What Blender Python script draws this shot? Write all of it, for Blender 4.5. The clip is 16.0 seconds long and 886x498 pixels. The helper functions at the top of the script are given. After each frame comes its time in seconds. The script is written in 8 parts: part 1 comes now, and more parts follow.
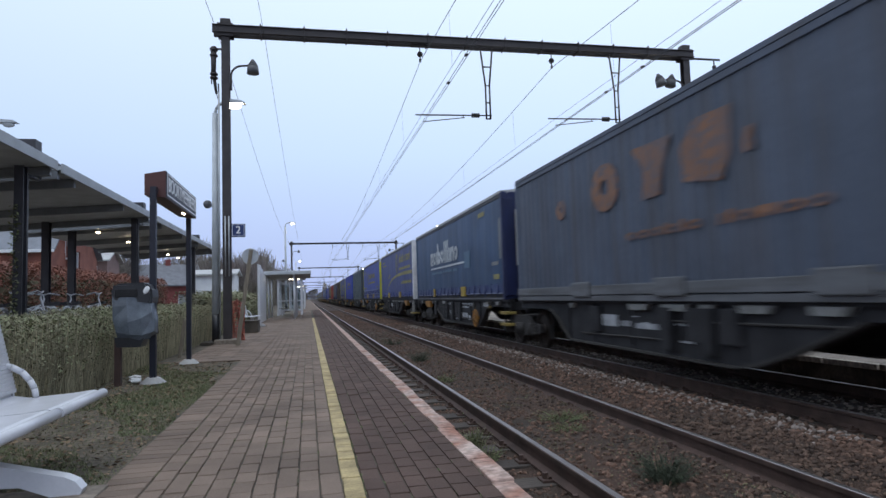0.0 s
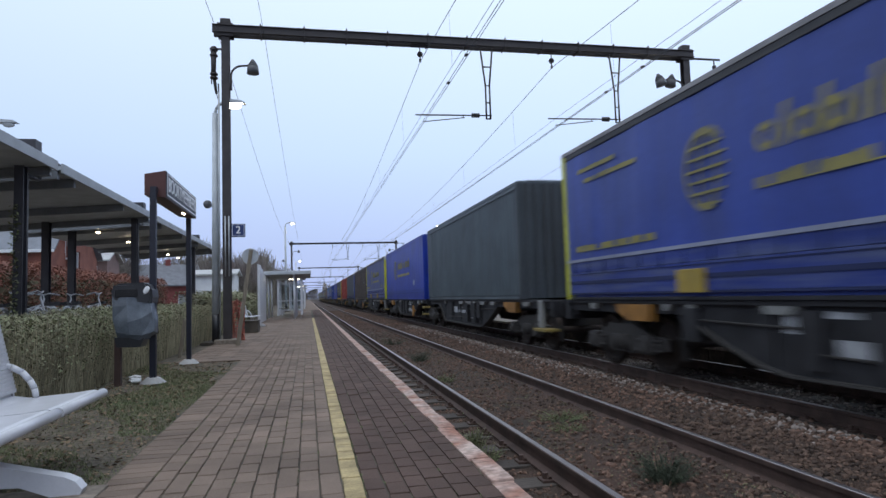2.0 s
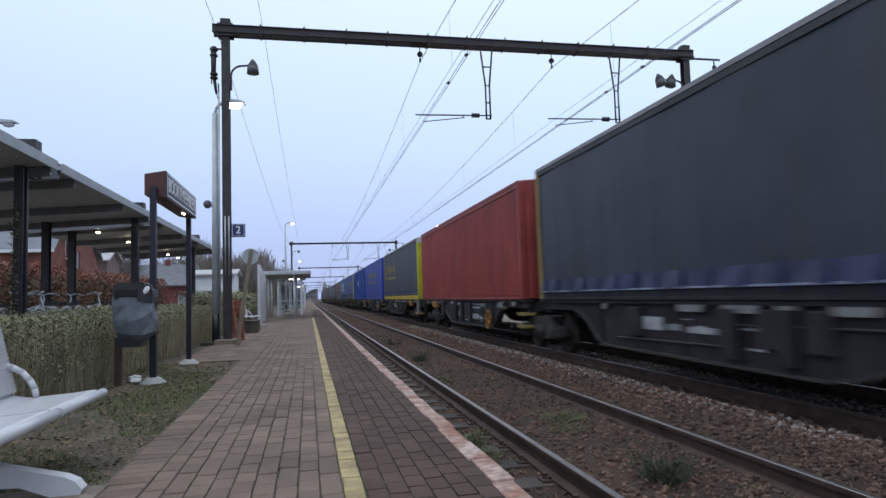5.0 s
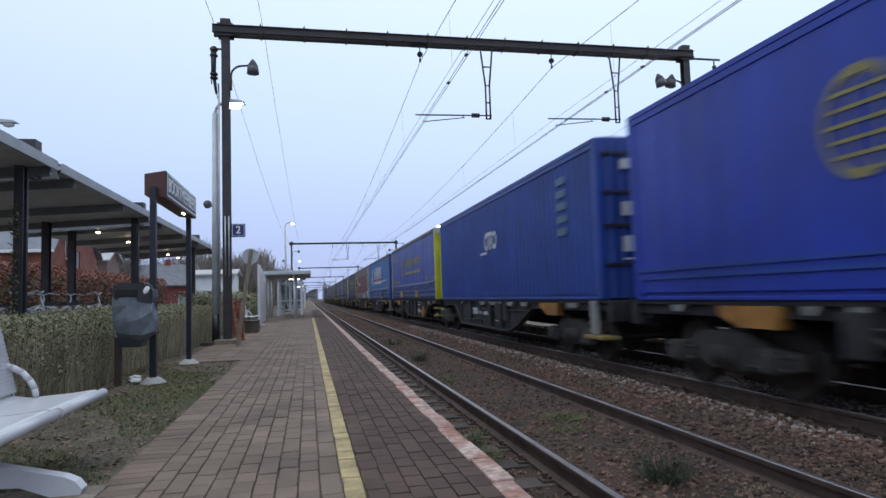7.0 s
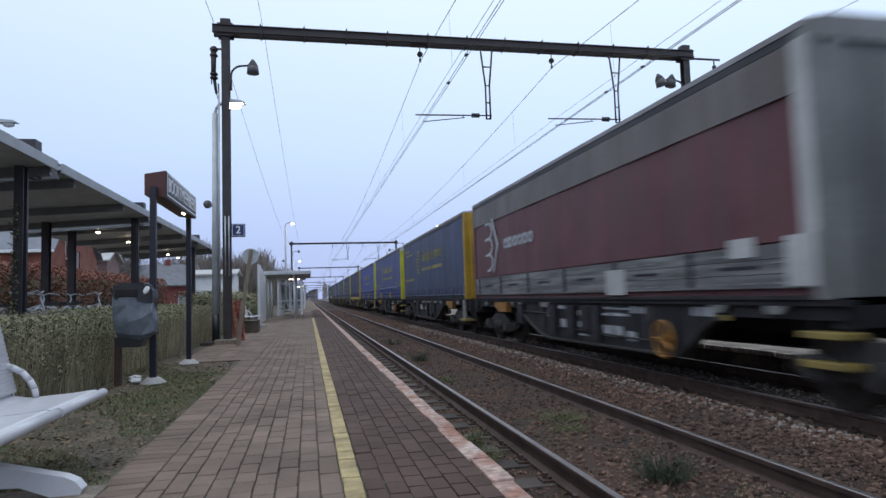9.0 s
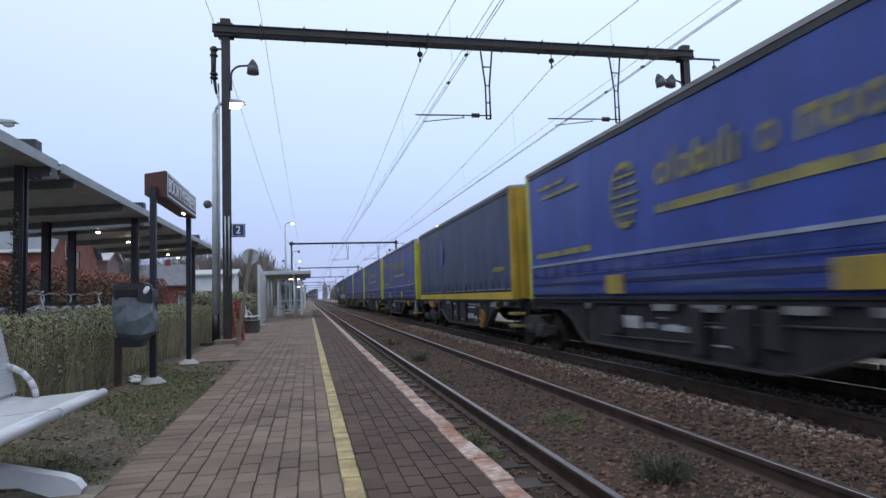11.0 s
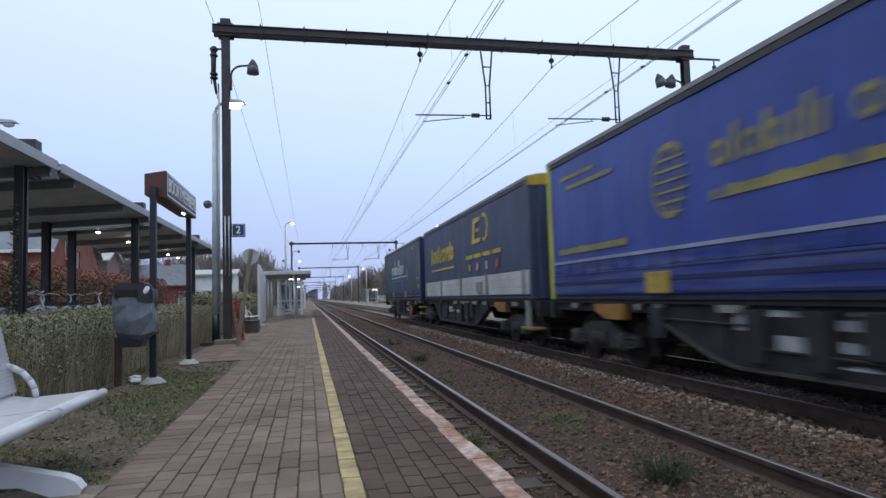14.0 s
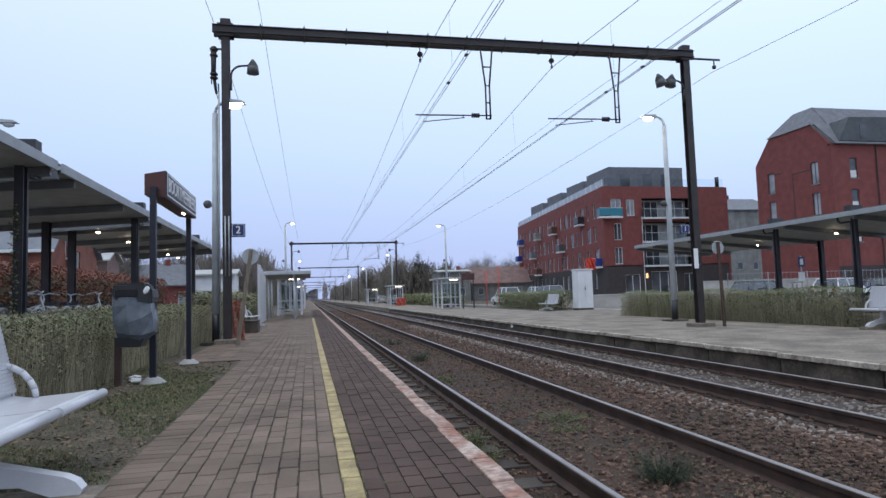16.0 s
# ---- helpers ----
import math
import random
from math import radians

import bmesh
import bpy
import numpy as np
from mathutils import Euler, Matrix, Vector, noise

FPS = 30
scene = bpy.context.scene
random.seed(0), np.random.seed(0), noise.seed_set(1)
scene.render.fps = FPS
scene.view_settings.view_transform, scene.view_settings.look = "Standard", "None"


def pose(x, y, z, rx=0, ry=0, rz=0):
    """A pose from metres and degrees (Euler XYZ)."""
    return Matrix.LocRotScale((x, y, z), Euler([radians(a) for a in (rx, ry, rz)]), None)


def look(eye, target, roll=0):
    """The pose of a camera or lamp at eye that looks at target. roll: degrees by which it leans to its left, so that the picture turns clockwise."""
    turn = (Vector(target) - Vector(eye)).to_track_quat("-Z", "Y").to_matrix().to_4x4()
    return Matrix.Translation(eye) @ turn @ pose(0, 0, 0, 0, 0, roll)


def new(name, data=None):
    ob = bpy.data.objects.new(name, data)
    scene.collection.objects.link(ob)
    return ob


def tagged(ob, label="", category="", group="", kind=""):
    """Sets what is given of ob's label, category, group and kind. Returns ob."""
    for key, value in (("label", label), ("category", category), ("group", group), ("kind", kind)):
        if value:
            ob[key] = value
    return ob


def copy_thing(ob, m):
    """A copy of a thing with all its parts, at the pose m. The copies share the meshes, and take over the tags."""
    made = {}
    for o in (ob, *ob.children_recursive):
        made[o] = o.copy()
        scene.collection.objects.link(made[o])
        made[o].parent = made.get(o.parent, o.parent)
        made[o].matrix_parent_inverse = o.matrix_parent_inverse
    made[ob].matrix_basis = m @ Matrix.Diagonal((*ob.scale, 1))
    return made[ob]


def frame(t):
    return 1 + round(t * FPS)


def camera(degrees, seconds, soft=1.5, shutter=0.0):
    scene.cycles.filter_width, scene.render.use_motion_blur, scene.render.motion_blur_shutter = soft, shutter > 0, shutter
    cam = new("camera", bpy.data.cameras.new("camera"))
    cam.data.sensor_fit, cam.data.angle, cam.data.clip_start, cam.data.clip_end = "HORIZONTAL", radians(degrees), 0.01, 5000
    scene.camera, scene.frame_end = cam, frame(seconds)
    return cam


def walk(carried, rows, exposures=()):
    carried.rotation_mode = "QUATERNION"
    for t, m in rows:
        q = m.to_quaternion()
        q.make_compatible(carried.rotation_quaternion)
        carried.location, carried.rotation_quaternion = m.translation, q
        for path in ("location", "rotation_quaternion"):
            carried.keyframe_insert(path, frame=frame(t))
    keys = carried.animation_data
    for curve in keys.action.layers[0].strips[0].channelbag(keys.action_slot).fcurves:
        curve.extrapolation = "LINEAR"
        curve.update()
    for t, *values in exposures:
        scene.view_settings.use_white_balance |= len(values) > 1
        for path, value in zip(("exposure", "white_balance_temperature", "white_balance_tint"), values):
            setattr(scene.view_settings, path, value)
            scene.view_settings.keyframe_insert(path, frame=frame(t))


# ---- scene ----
cam = camera(70.265, 16.0, shutter=0.3)
EYE = (0.0, 0.0, 1.06)
YAW, PITCH = radians(12.1605), radians(4.1482)
AIM = (math.sin(YAW) * math.cos(PITCH), math.cos(YAW) * math.cos(PITCH), 1.06 + math.sin(PITCH))
walk(cam, [(0.0, look(EYE, AIM, -1.84)), (16.0, look(EYE, AIM, -1.84))])

# ---- light ----
world = bpy.data.worlds.new("dusk_sky")
scene.world = world
world.use_nodes = True
wn, wl = world.node_tree.nodes, world.node_tree.links
wbg = wn["Background"]
wtc = wn.new("ShaderNodeTexCoord")
wsep = wn.new("ShaderNodeSeparateXYZ")
wramp = wn.new("ShaderNodeValToRGB")
wl.new(wtc.outputs["Generated"], wsep.inputs[0])
wl.new(wsep.outputs["Z"], wramp.inputs[0])
wsky = wn.new("ShaderNodeTexSky")
wsky.sky_type, wsky.sun_disc = "NISHITA", False
wsky.sun_elevation, wsky.sun_rotation = radians(12), radians(215)
wmix = wn.new("ShaderNodeMix")
wmix.data_type, wmix.blend_type = "RGBA", "ADD"
wmix.inputs["Factor"].default_value = 0.006
wl.new(wramp.outputs[0], wmix.inputs["A"])
wl.new(wsky.outputs[0], wmix.inputs["B"])
# the sky is a little brighter on the right of the line than on the left
wside = wn.new("ShaderNodeMapRange")
wside.inputs["From Min"].default_value, wside.inputs["From Max"].default_value = -1.0, 1.0
wside.inputs["To Min"].default_value, wside.inputs["To Max"].default_value = 0.885, 1.085
wl.new(wsep.outputs["X"], wside.inputs[0])
wgrad = wn.new("ShaderNodeVectorMath")
wgrad.operation = "SCALE"
wl.new(wmix.outputs["Result"], wgrad.inputs[0])
wl.new(wside.outputs[0], wgrad.inputs["Scale"])
wl.new(wgrad.outputs[0], wbg.inputs[0])
el = wramp.color_ramp.elements
el[0].position, el[0].color = 0.0, (0.43, 0.515, 0.845, 1)
el[1].position, el[1].color = 1.0, (0.86, 0.955, 1.12, 1)
for pos, col in ((0.08, (0.465, 0.572, 0.895)), (0.22, (0.59, 0.745, 1.035)), (0.45, (0.755, 0.905, 1.12))):
    e = el.new(pos)
    e.color = (*col, 1)
wbg.inputs[1].default_value = 1.0
sun = new("sun", bpy.data.lights.new("sun", "SUN"))
sun.data.energy, sun.data.angle, sun.data.color = 0.65, radians(40), (0.92, 0.96, 1.0)
sun.matrix_world = look((0, 0, 50), (10, 14, 0))
scene.view_settings.exposure = 0.07

# ---- plan: x across the tracks, y along them, z up from the near platform's top ----
RAIL = -0.31          # rail head
TRACK_A, TRACK_B = 2.741, 6.33
EDGE_A, EDGE_B = 1.124, 7.93
FAR = -0.135          # far platform's top
DECK = 1.18           # wagon deck over the rail
FAR_Y = 620.0
BACK_Y = -470.0


# ---- materials ----
def material(name, colour, rough=0.6, metal=0.0, vary=0.15, scale=3.0, fine=0.1, fine_scale=60.0, bump=0.15, other=None, stretch=(1, 1, 1), per=0.0, spec=0.5, bump_dist=0.01, placed=False):
    """Base colour with broad stains and fine grain, bump from the grain."""
    m = bpy.data.materials.new(name)
    m.use_nodes = True
    n, l = m.node_tree.nodes, m.node_tree.links
    b = n["Principled BSDF"]
    b.inputs["Roughness"].default_value, b.inputs["Metallic"].default_value = rough, metal
    b.inputs["Specular IOR Level"].default_value = spec
    tc = n.new("ShaderNodeTexCoord")
    mp = n.new("ShaderNodeMapping")
    mp.inputs["Scale"].default_value = stretch
    if placed:
        l.new(n.new("ShaderNodeNewGeometry").outputs["Position"], mp.inputs[0])
    else:
        l.new(tc.outputs["Object"], mp.inputs[0])
    big, small = n.new("ShaderNodeTexNoise"), n.new("ShaderNodeTexNoise")
    big.inputs["Scale"].default_value, small.inputs["Scale"].default_value = scale, fine_scale
    big.inputs["Detail"].default_value, small.inputs["Detail"].default_value = 4, 3
    for t in (big, small):
        l.new(mp.outputs[0], t.inputs[0])
    r = n.new("ShaderNodeValToRGB")
    r.color_ramp.elements[0].position, r.color_ramp.elements[1].position = 0.35, 0.65
    c2 = other or tuple(c * (1 - 2 * vary) for c in colour)
    r.color_ramp.elements[0].color, r.color_ramp.elements[1].color = (*c2, 1), (*colour, 1)
    l.new(big.outputs[0], r.inputs[0])
    hsv = n.new("ShaderNodeHueSaturation")
    l.new(r.outputs[0], hsv.inputs["Color"])
    mm = n.new("ShaderNodeMapRange")
    mm.inputs["From Min"].default_value, mm.inputs["From Max"].default_value = 0.3, 0.7
    mm.inputs["To Min"].default_value, mm.inputs["To Max"].default_value = 1 - fine, 1 + fine
    l.new(small.outputs[0], mm.inputs[0])
    if per:
        oi = n.new("ShaderNodeObjectInfo")
        geo = n.new("ShaderNodeNewGeometry")
        add = n.new("ShaderNodeMath")
        add.operation = "ADD"
        l.new(oi.outputs["Random"], add.inputs[0])
        l.new(geo.outputs["Random Per Island"], add.inputs[1])
        fr = n.new("ShaderNodeMath")
        fr.operation = "FRACT"
        l.new(add.outputs[0], fr.inputs[0])
        pr = n.new("ShaderNodeMapRange")
        pr.inputs["To Min"].default_value, pr.inputs["To Max"].default_value = 1 - per, 1 + per
        l.new(fr.outputs[0], pr.inputs[0])
        mul = n.new("ShaderNodeMath")
        mul.operation = "MULTIPLY"
        l.new(mm.outputs[0], mul.inputs[0])
        l.new(pr.outputs[0], mul.inputs[1])
        l.new(mul.outputs[0], hsv.inputs["Value"])
    else:
        l.new(mm.outputs[0], hsv.inputs["Value"])
    l.new(hsv.outputs[0], b.inputs["Base Color"])
    if bump:
        bp = n.new("ShaderNodeBump")
        bp.inputs["Strength"].default_value, bp.inputs["Distance"].default_value = bump, bump_dist
        l.new(small.outputs[0], bp.inputs["Height"])
        l.new(bp.outputs[0], b.inputs["Normal"])
    return m


def glow(name, colour, strength):
    m = bpy.data.materials.new(name)
    m.use_nodes = True
    b = m.node_tree.nodes["Principled BSDF"]
    b.inputs["Base Color"].default_value = (*colour, 1)
    b.inputs["Emission Color"].default_value = (*colour, 1)
    b.inputs["Emission Strength"].default_value = strength
    return m


def glass(name, colour=(0.85, 0.9, 0.92), rough=0.03):
    m = bpy.data.materials.new(name)
    m.use_nodes = True
    b = m.node_tree.nodes["Principled BSDF"]
    b.inputs["Base Color"].default_value = (*colour, 1)
    b.inputs["Roughness"].default_value = rough
    b.inputs["Transmission Weight"].default_value = 1.0
    b.inputs["IOR"].default_value = 1.1
    return m


M = {
    "ground": material("damp_earth", (0.135, 0.108, 0.08), 0.95, vary=0.25, scale=2.2, fine=0.5, fine_scale=22, bump=0.9, bump_dist=0.03, other=(0.07, 0.06, 0.04)),
    "ballast": material("brown_ballast", (0.138, 0.080, 0.056), 0.9, per=0.62, vary=0.2, scale=0.6, fine=0.3, other=(0.084, 0.054, 0.039)),
    "pale_stone": material("pale_ballast", (0.25, 0.208, 0.183), 0.9, per=0.5, vary=0.15),
    "bed": material("oily_track_bed", (0.074, 0.041, 0.028), 0.95, vary=0.25, scale=1.6, fine=0.6, fine_scale=70, other=(0.044, 0.031, 0.022), bump=0.9, bump_dist=0.03),
    "dark_paver": material("dark_brown_paver", (0.104, 0.067, 0.054), 0.85, spec=0.25, per=0.15, placed=True, vary=0.15, scale=1.5, fine=0.18, fine_scale=120, bump=0.3),
    "paver": material("worn_brown_paver", (0.211, 0.155, 0.120), 0.85, spec=0.3, placed=True, per=0.14, vary=0.16, scale=1.3, fine=0.16, fine_scale=120, bump=0.3),
    "joint": material("dirty_joint_sand", (0.115, 0.098, 0.072), 0.95, vary=0.3, scale=2, fine=0.3),
    "edge_paint": material("chipped_edge_paint", (0.46, 0.36, 0.31), 0.85, placed=True, vary=0.3, scale=3.0, fine=0.4, fine_scale=18, other=(0.27, 0.125, 0.085), per=0.08),
    "yellow_paint": material("worn_yellow_paint", (0.50, 0.385, 0.19), 0.8, placed=True, vary=0.22, scale=5, fine=0.18, per=0.1),
    "concrete": material("grey_concrete", (0.28, 0.232, 0.185), 0.85, placed=True, vary=0.24, scale=1.1, fine=0.28, fine_scale=18),
    "dark_concrete": material("stained_concrete", (0.105, 0.088, 0.070), 0.9, vary=0.3, scale=2, fine=0.3, fine_scale=25),
    "wall_concrete": material("weathered_wall_concrete", (0.150, 0.118, 0.090), 0.9, vary=0.3, scale=1.6, fine=0.3, fine_scale=25),
    "kerb_pale": material("worn_pale_kerb", (0.56, 0.49, 0.41), 0.85, placed=True, vary=0.3, scale=3, fine=0.35, fine_scale=20, other=(0.24, 0.19, 0.15)),
    "rail": material("rusty_rail", (0.088, 0.054, 0.043), 0.75, 0.3, vary=0.2, scale=4),
    "rail_top": material("polished_rail_head", (0.41, 0.375, 0.36), 0.42, 1.0, vary=0.1, scale=3, bump=0.02),
    "sleeper": material("old_wood_sleeper", (0.075, 0.06, 0.05), 0.9, per=0.25, vary=0.2, scale=5, stretch=(1, 8, 8)),
    "mast": material("dark_brown_mast_paint", (0.045, 0.036, 0.036), 0.55, 0.0, vary=0.2, scale=3),
    "galv": material("galvanised_steel", (0.48, 0.50, 0.52), 0.45, 0.5, vary=0.12, scale=4),
    "wire": material("dark_copper_wire", (0.06, 0.06, 0.065), 0.6, 0.3, vary=0.05, bump=0),
    "white": material("white_enamel", (0.60, 0.60, 0.63), 0.3, vary=0.05, scale=4, fine=0.03, bump=0.02),
    "canopy": material("dark_canopy_steel", (0.035, 0.033, 0.04), 0.5, vary=0.15),
    "canopy_deck": material("grey_canopy_sheet", (0.46, 0.48, 0.50), 0.6, vary=0.1, stretch=(1, 1, 1)),
    "canopy_edge": material("pale_fascia", (0.36, 0.38, 0.40), 0.5, vary=0.08),
    "sign_dark": material("sign_dark_blue_paint", (0.014, 0.015, 0.028), 0.45, vary=0.1),
    "sign_side": material("rusty_brown_sign_case", (0.10, 0.035, 0.03), 0.55, vary=0.2),
    "sign_white": material("sign_white_letters", (0.88, 0.88, 0.88), 0.5, vary=0.04),
    "bag": material("grey_plastic_bag", (0.15, 0.172, 0.20), 0.26, vary=0.15, scale=6, fine=0.1),
    "bin": material("black_plastic", (0.03, 0.03, 0.034), 0.4, vary=0.1),
    "hedge": material("hedge_leaf", (0.215, 0.24, 0.125), 0.85, per=0.35, vary=0.2, scale=1.0, other=(0.24, 0.21, 0.14)),
    "grass": material("grass_blade", (0.115, 0.142, 0.062), 0.8, per=0.4, vary=0.2, scale=1.5, other=(0.14, 0.14, 0.065)),
    "brick": material("red_brick", (0.225, 0.064, 0.057), 0.85, vary=0.12, scale=1.5, fine=0.14, fine_scale=30),
    "dark_base": material("dark_plinth_brick", (0.06, 0.05, 0.05), 0.85, vary=0.12),
    "roof_grey": material("grey_slate_roof", (0.16, 0.165, 0.185), 0.6, vary=0.14, scale=2),
    "pane": material("window_pane", (0.12, 0.13, 0.145), 0.06, vary=0.3, scale=0.5, fine=0.02, bump=0.0),
    "frame": material("pale_window_frame", (0.72, 0.73, 0.74), 0.5, vary=0.05),
    "orange": material("orange_paint", (0.36, 0.165, 0.03), 0.6, vary=0.25),
    "under": material("sooty_steel", (0.033, 0.032, 0.035), 0.7, 0.0, spec=0.3, vary=0.25, scale=2.5, fine=0.2),
    "wheel": material("brown_wheel_steel", (0.06, 0.045, 0.038), 0.6, 0.5, vary=0.2),
    "stencil": material("white_stencil", (0.50, 0.51, 0.53), 0.7, vary=0.3, scale=4),
    "bark": material("grey_bark", (0.15, 0.13, 0.118), 0.95, vary=0.2, scale=3),
}


M["lamp_glow"] = glow("warm_lamp_glow", (1.0, 0.86, 0.62), 26)
M["tube_glow"] = glow("tube_light_glow", (1.0, 0.88, 0.68), 5)
M["small_glow"] = glow("canopy_light_glow", (1.0, 0.82, 0.55), 9)
M["glass"] = glass("clear_shelter_glass")
M["grey_paint"] = material("light_grey_paint", (0.52, 0.55, 0.57), 0.45, vary=0.08, scale=3)
M["sign_blue"] = material("station_blue_enamel", (0.02, 0.04, 0.14), 0.35, vary=0.06)
M["horn_grey"] = material("dark_grey_horn_paint", (0.10, 0.10, 0.105), 0.5, vary=0.15)
M["rafter_grey"] = material("dark_grey_rafter_paint", (0.20, 0.21, 0.225), 0.6, vary=0.1)
M["red_net"] = material("orange_red_barrier_mesh", (0.52, 0.13, 0.08), 0.6, vary=0.35, scale=9, fine=0.3, fine_scale=40, other=(0.25, 0.06, 0.05))
M["timber"] = material("weathered_timber", (0.24, 0.20, 0.15), 0.85, vary=0.15, scale=4, stretch=(8, 8, 1))
M["post_brown"] = material("rusty_post", (0.09, 0.05, 0.04), 0.7, vary=0.2)
M["car_glass"] = material("dark_car_glass", (0.10, 0.11, 0.12), 0.08, vary=0.1, spec=0.6, bump=0.0)
M["teal_screen"] = material("teal_screen", (0.03, 0.22, 0.30), 0.3, vary=0.1)
M["station_brick"] = material("orange_red_brick", (0.27, 0.10, 0.07), 0.85, vary=0.15, scale=1.2, fine=0.15, fine_scale=30)
M["slate_pale"] = material("pale_blue_grey_slate", (0.20, 0.215, 0.245), 0.6, vary=0.12, scale=1.5)
M["white_render"] = material("white_render", (0.78, 0.79, 0.80), 0.7, vary=0.08, scale=1.0)
M["window_glow"] = glow("warm_window_glow", (1.0, 0.62, 0.28), 1.3)
M["signal_orange"] = material("bright_orange_red_plastic", (0.70, 0.075, 0.04), 0.55, vary=0.15, scale=6)
M["pale_wall"] = material("pale_rendered_wall", (0.50, 0.47, 0.44), 0.8, vary=0.15, scale=0.8)
M["tile"] = material("brown_roof_tile", (0.24, 0.155, 0.14), 0.8, vary=0.15, scale=1)
M["frosted_rail"] = material("frosted_roof_glass", (0.42, 0.47, 0.52), 0.25, vary=0.1, scale=0.4)
M["curtain_pane"] = material("pale_window_pane", (0.40, 0.42, 0.45), 0.12, vary=0.3, scale=0.7, fine=0.05, bump=0.0)
M["dormer_grey"] = material("dark_dormer_sheet", (0.085, 0.095, 0.105), 0.55, vary=0.15, scale=1.5)
M["twig"] = material("pale_brown_twigs", (0.38, 0.335, 0.22), 0.9, per=0.5, vary=0.2, scale=2)
M["beech"] = material("brown_beech_leaf", (0.26, 0.095, 0.06), 0.85, per=0.18, vary=0.25, scale=1, other=(0.17, 0.08, 0.06))
M["litter"] = material("dead_leaves", (0.21, 0.145, 0.09), 0.9, per=0.6, vary=0.2)
M["hedge_green"] = material("green_hedge_leaf", (0.215, 0.25, 0.115), 0.85, per=0.16, vary=0.2, scale=1.0, other=(0.25, 0.25, 0.14))
M["weed"] = material("grey_green_weed", (0.06, 0.075, 0.045), 0.85, per=0.4, vary=0.2)
# darker than the leaves: shade inside the hedge put into the colour
M["core"] = material("hedge_fill_painted_shade", (0.13, 0.125, 0.075), 0.95, per=0.3, vary=0.2)
M["conifer"] = material("dark_conifer", (0.10, 0.105, 0.10), 0.95, per=0.2, vary=0.2, scale=0.3)
M["wood_far"] = material("bare_twig_wood", (0.215, 0.178, 0.168), 0.95, per=0.12, vary=0.2, scale=0.15, other=(0.195, 0.178, 0.135))


# ---- mesh helpers ----
def box(bm, x0, x1, y0, y1, z0, z1, bevel=0.0):
    vs = [bm.verts.new(p) for p in ((x0, y0, z0), (x1, y0, z0), (x1, y1, z0), (x0, y1, z0), (x0, y0, z1), (x1, y0, z1), (x1, y1, z1), (x0, y1, z1))]
    fs = [bm.faces.new([vs[i] for i in f]) for f in ((0, 3, 2, 1), (4, 5, 6, 7), (0, 1, 5, 4), (1, 2, 6, 5), (2, 3, 7, 6), (3, 0, 4, 7))]
    if bevel:
        es = list({e for f in fs for e in f.edges})
        bmesh.ops.bevel(bm, geom=es, offset=bevel, segments=2, affect="EDGES", profile=0.6)
    return bm


def prism(bm, pts, axis, a, b):
    """Extrude a closed outline along an axis: pts are the two other coordinates in order."""
    def at(p, v):
        return {"x": (v, p[0], p[1]), "y": (p[0], v, p[1]), "z": (p[0], p[1], v)}[axis]
    lo = [bm.verts.new(at(p, a)) for p in pts]
    hi = [bm.verts.new(at(p, b)) for p in pts]
    n = len(pts)
    new_faces = [bm.faces.new(lo), bm.faces.new(hi[::-1])]
    new_faces += [bm.faces.new([lo[i], hi[i], hi[(i + 1) % n], lo[(i + 1) % n]]) for i in range(n)]
    bmesh.ops.recalc_face_normals(bm, faces=new_faces)
    return bm


def rod(bm, p0, p1, r, r2=None, seg=8, caps=True):
    p0, p1 = Vector(p0), Vector(p1)
    d = (p1 - p0).normalized()
    u = d.orthogonal().normalized()
    v = d.cross(u)
    r2 = r if r2 is None else r2
    a, b = [], []
    for i in range(seg):
        k = 2 * math.pi * i / seg
        w = u * math.cos(k) + v * math.sin(k)
        a.append(bm.verts.new(p0 + w * r))
        b.append(bm.verts.new(p1 + w * r2))
    for i in range(seg):
        f = bm.faces.new([a[i], a[(i + 1) % seg], b[(i + 1) % seg], b[i]])
        f.smooth = seg > 6
    if caps:
        bm.faces.new(a[::-1])
        bm.faces.new(b)
    return bm


def tube(bm, pts, r, seg=8):
    for a, b in zip(pts, pts[1:]):
        rod(bm, a, b, r, seg=seg)
    return bm


def part(name, bm, mat, parent=None, label="", category="", group="", kind=""):
    me = bpy.data.meshes.new(name)
    bm.normal_update()
    bm.to_mesh(me)
    bm.free()
    for m in (mat if isinstance(mat, (list, tuple)) else [mat]):
        me.materials.append(M[m] if isinstance(m, str) else m)
    ob = new(name, me)
    ob.parent = parent
    return tagged(ob, label, category, group, kind)


def part_each(name, bm, mat, parent):
    """One part for each loose piece of the bmesh."""
    bm.faces.index_update()
    done = set()
    for first in list(bm.faces):
        if first.index in done:
            continue
        done.add(first.index)
        todo, island = [first], []
        while todo:
            f = todo.pop()
            island.append(f)
            for e in f.edges:
                for g in e.link_faces:
                    if g.index not in done:
                        done.add(g.index)
                        todo.append(g)
        one, seen = bmesh.new(), {}
        for f in sorted(island, key=lambda q: q.index):
            vs = []
            for v in f.verts:
                if v not in seen:
                    seen[v] = one.verts.new(v.co)
                vs.append(seen[v])
            one.faces.new(vs)
        part(name, one, mat, parent)
    bm.free()


def empty(name, at, label, category, group="", kind="", turn=0.0):
    ob = new(name)
    ob.matrix_basis = pose(*at, 0, 0, turn)
    ob.empty_display_size = 0.2
    return tagged(ob, label, category, group, kind)


def B():
    return bmesh.new()


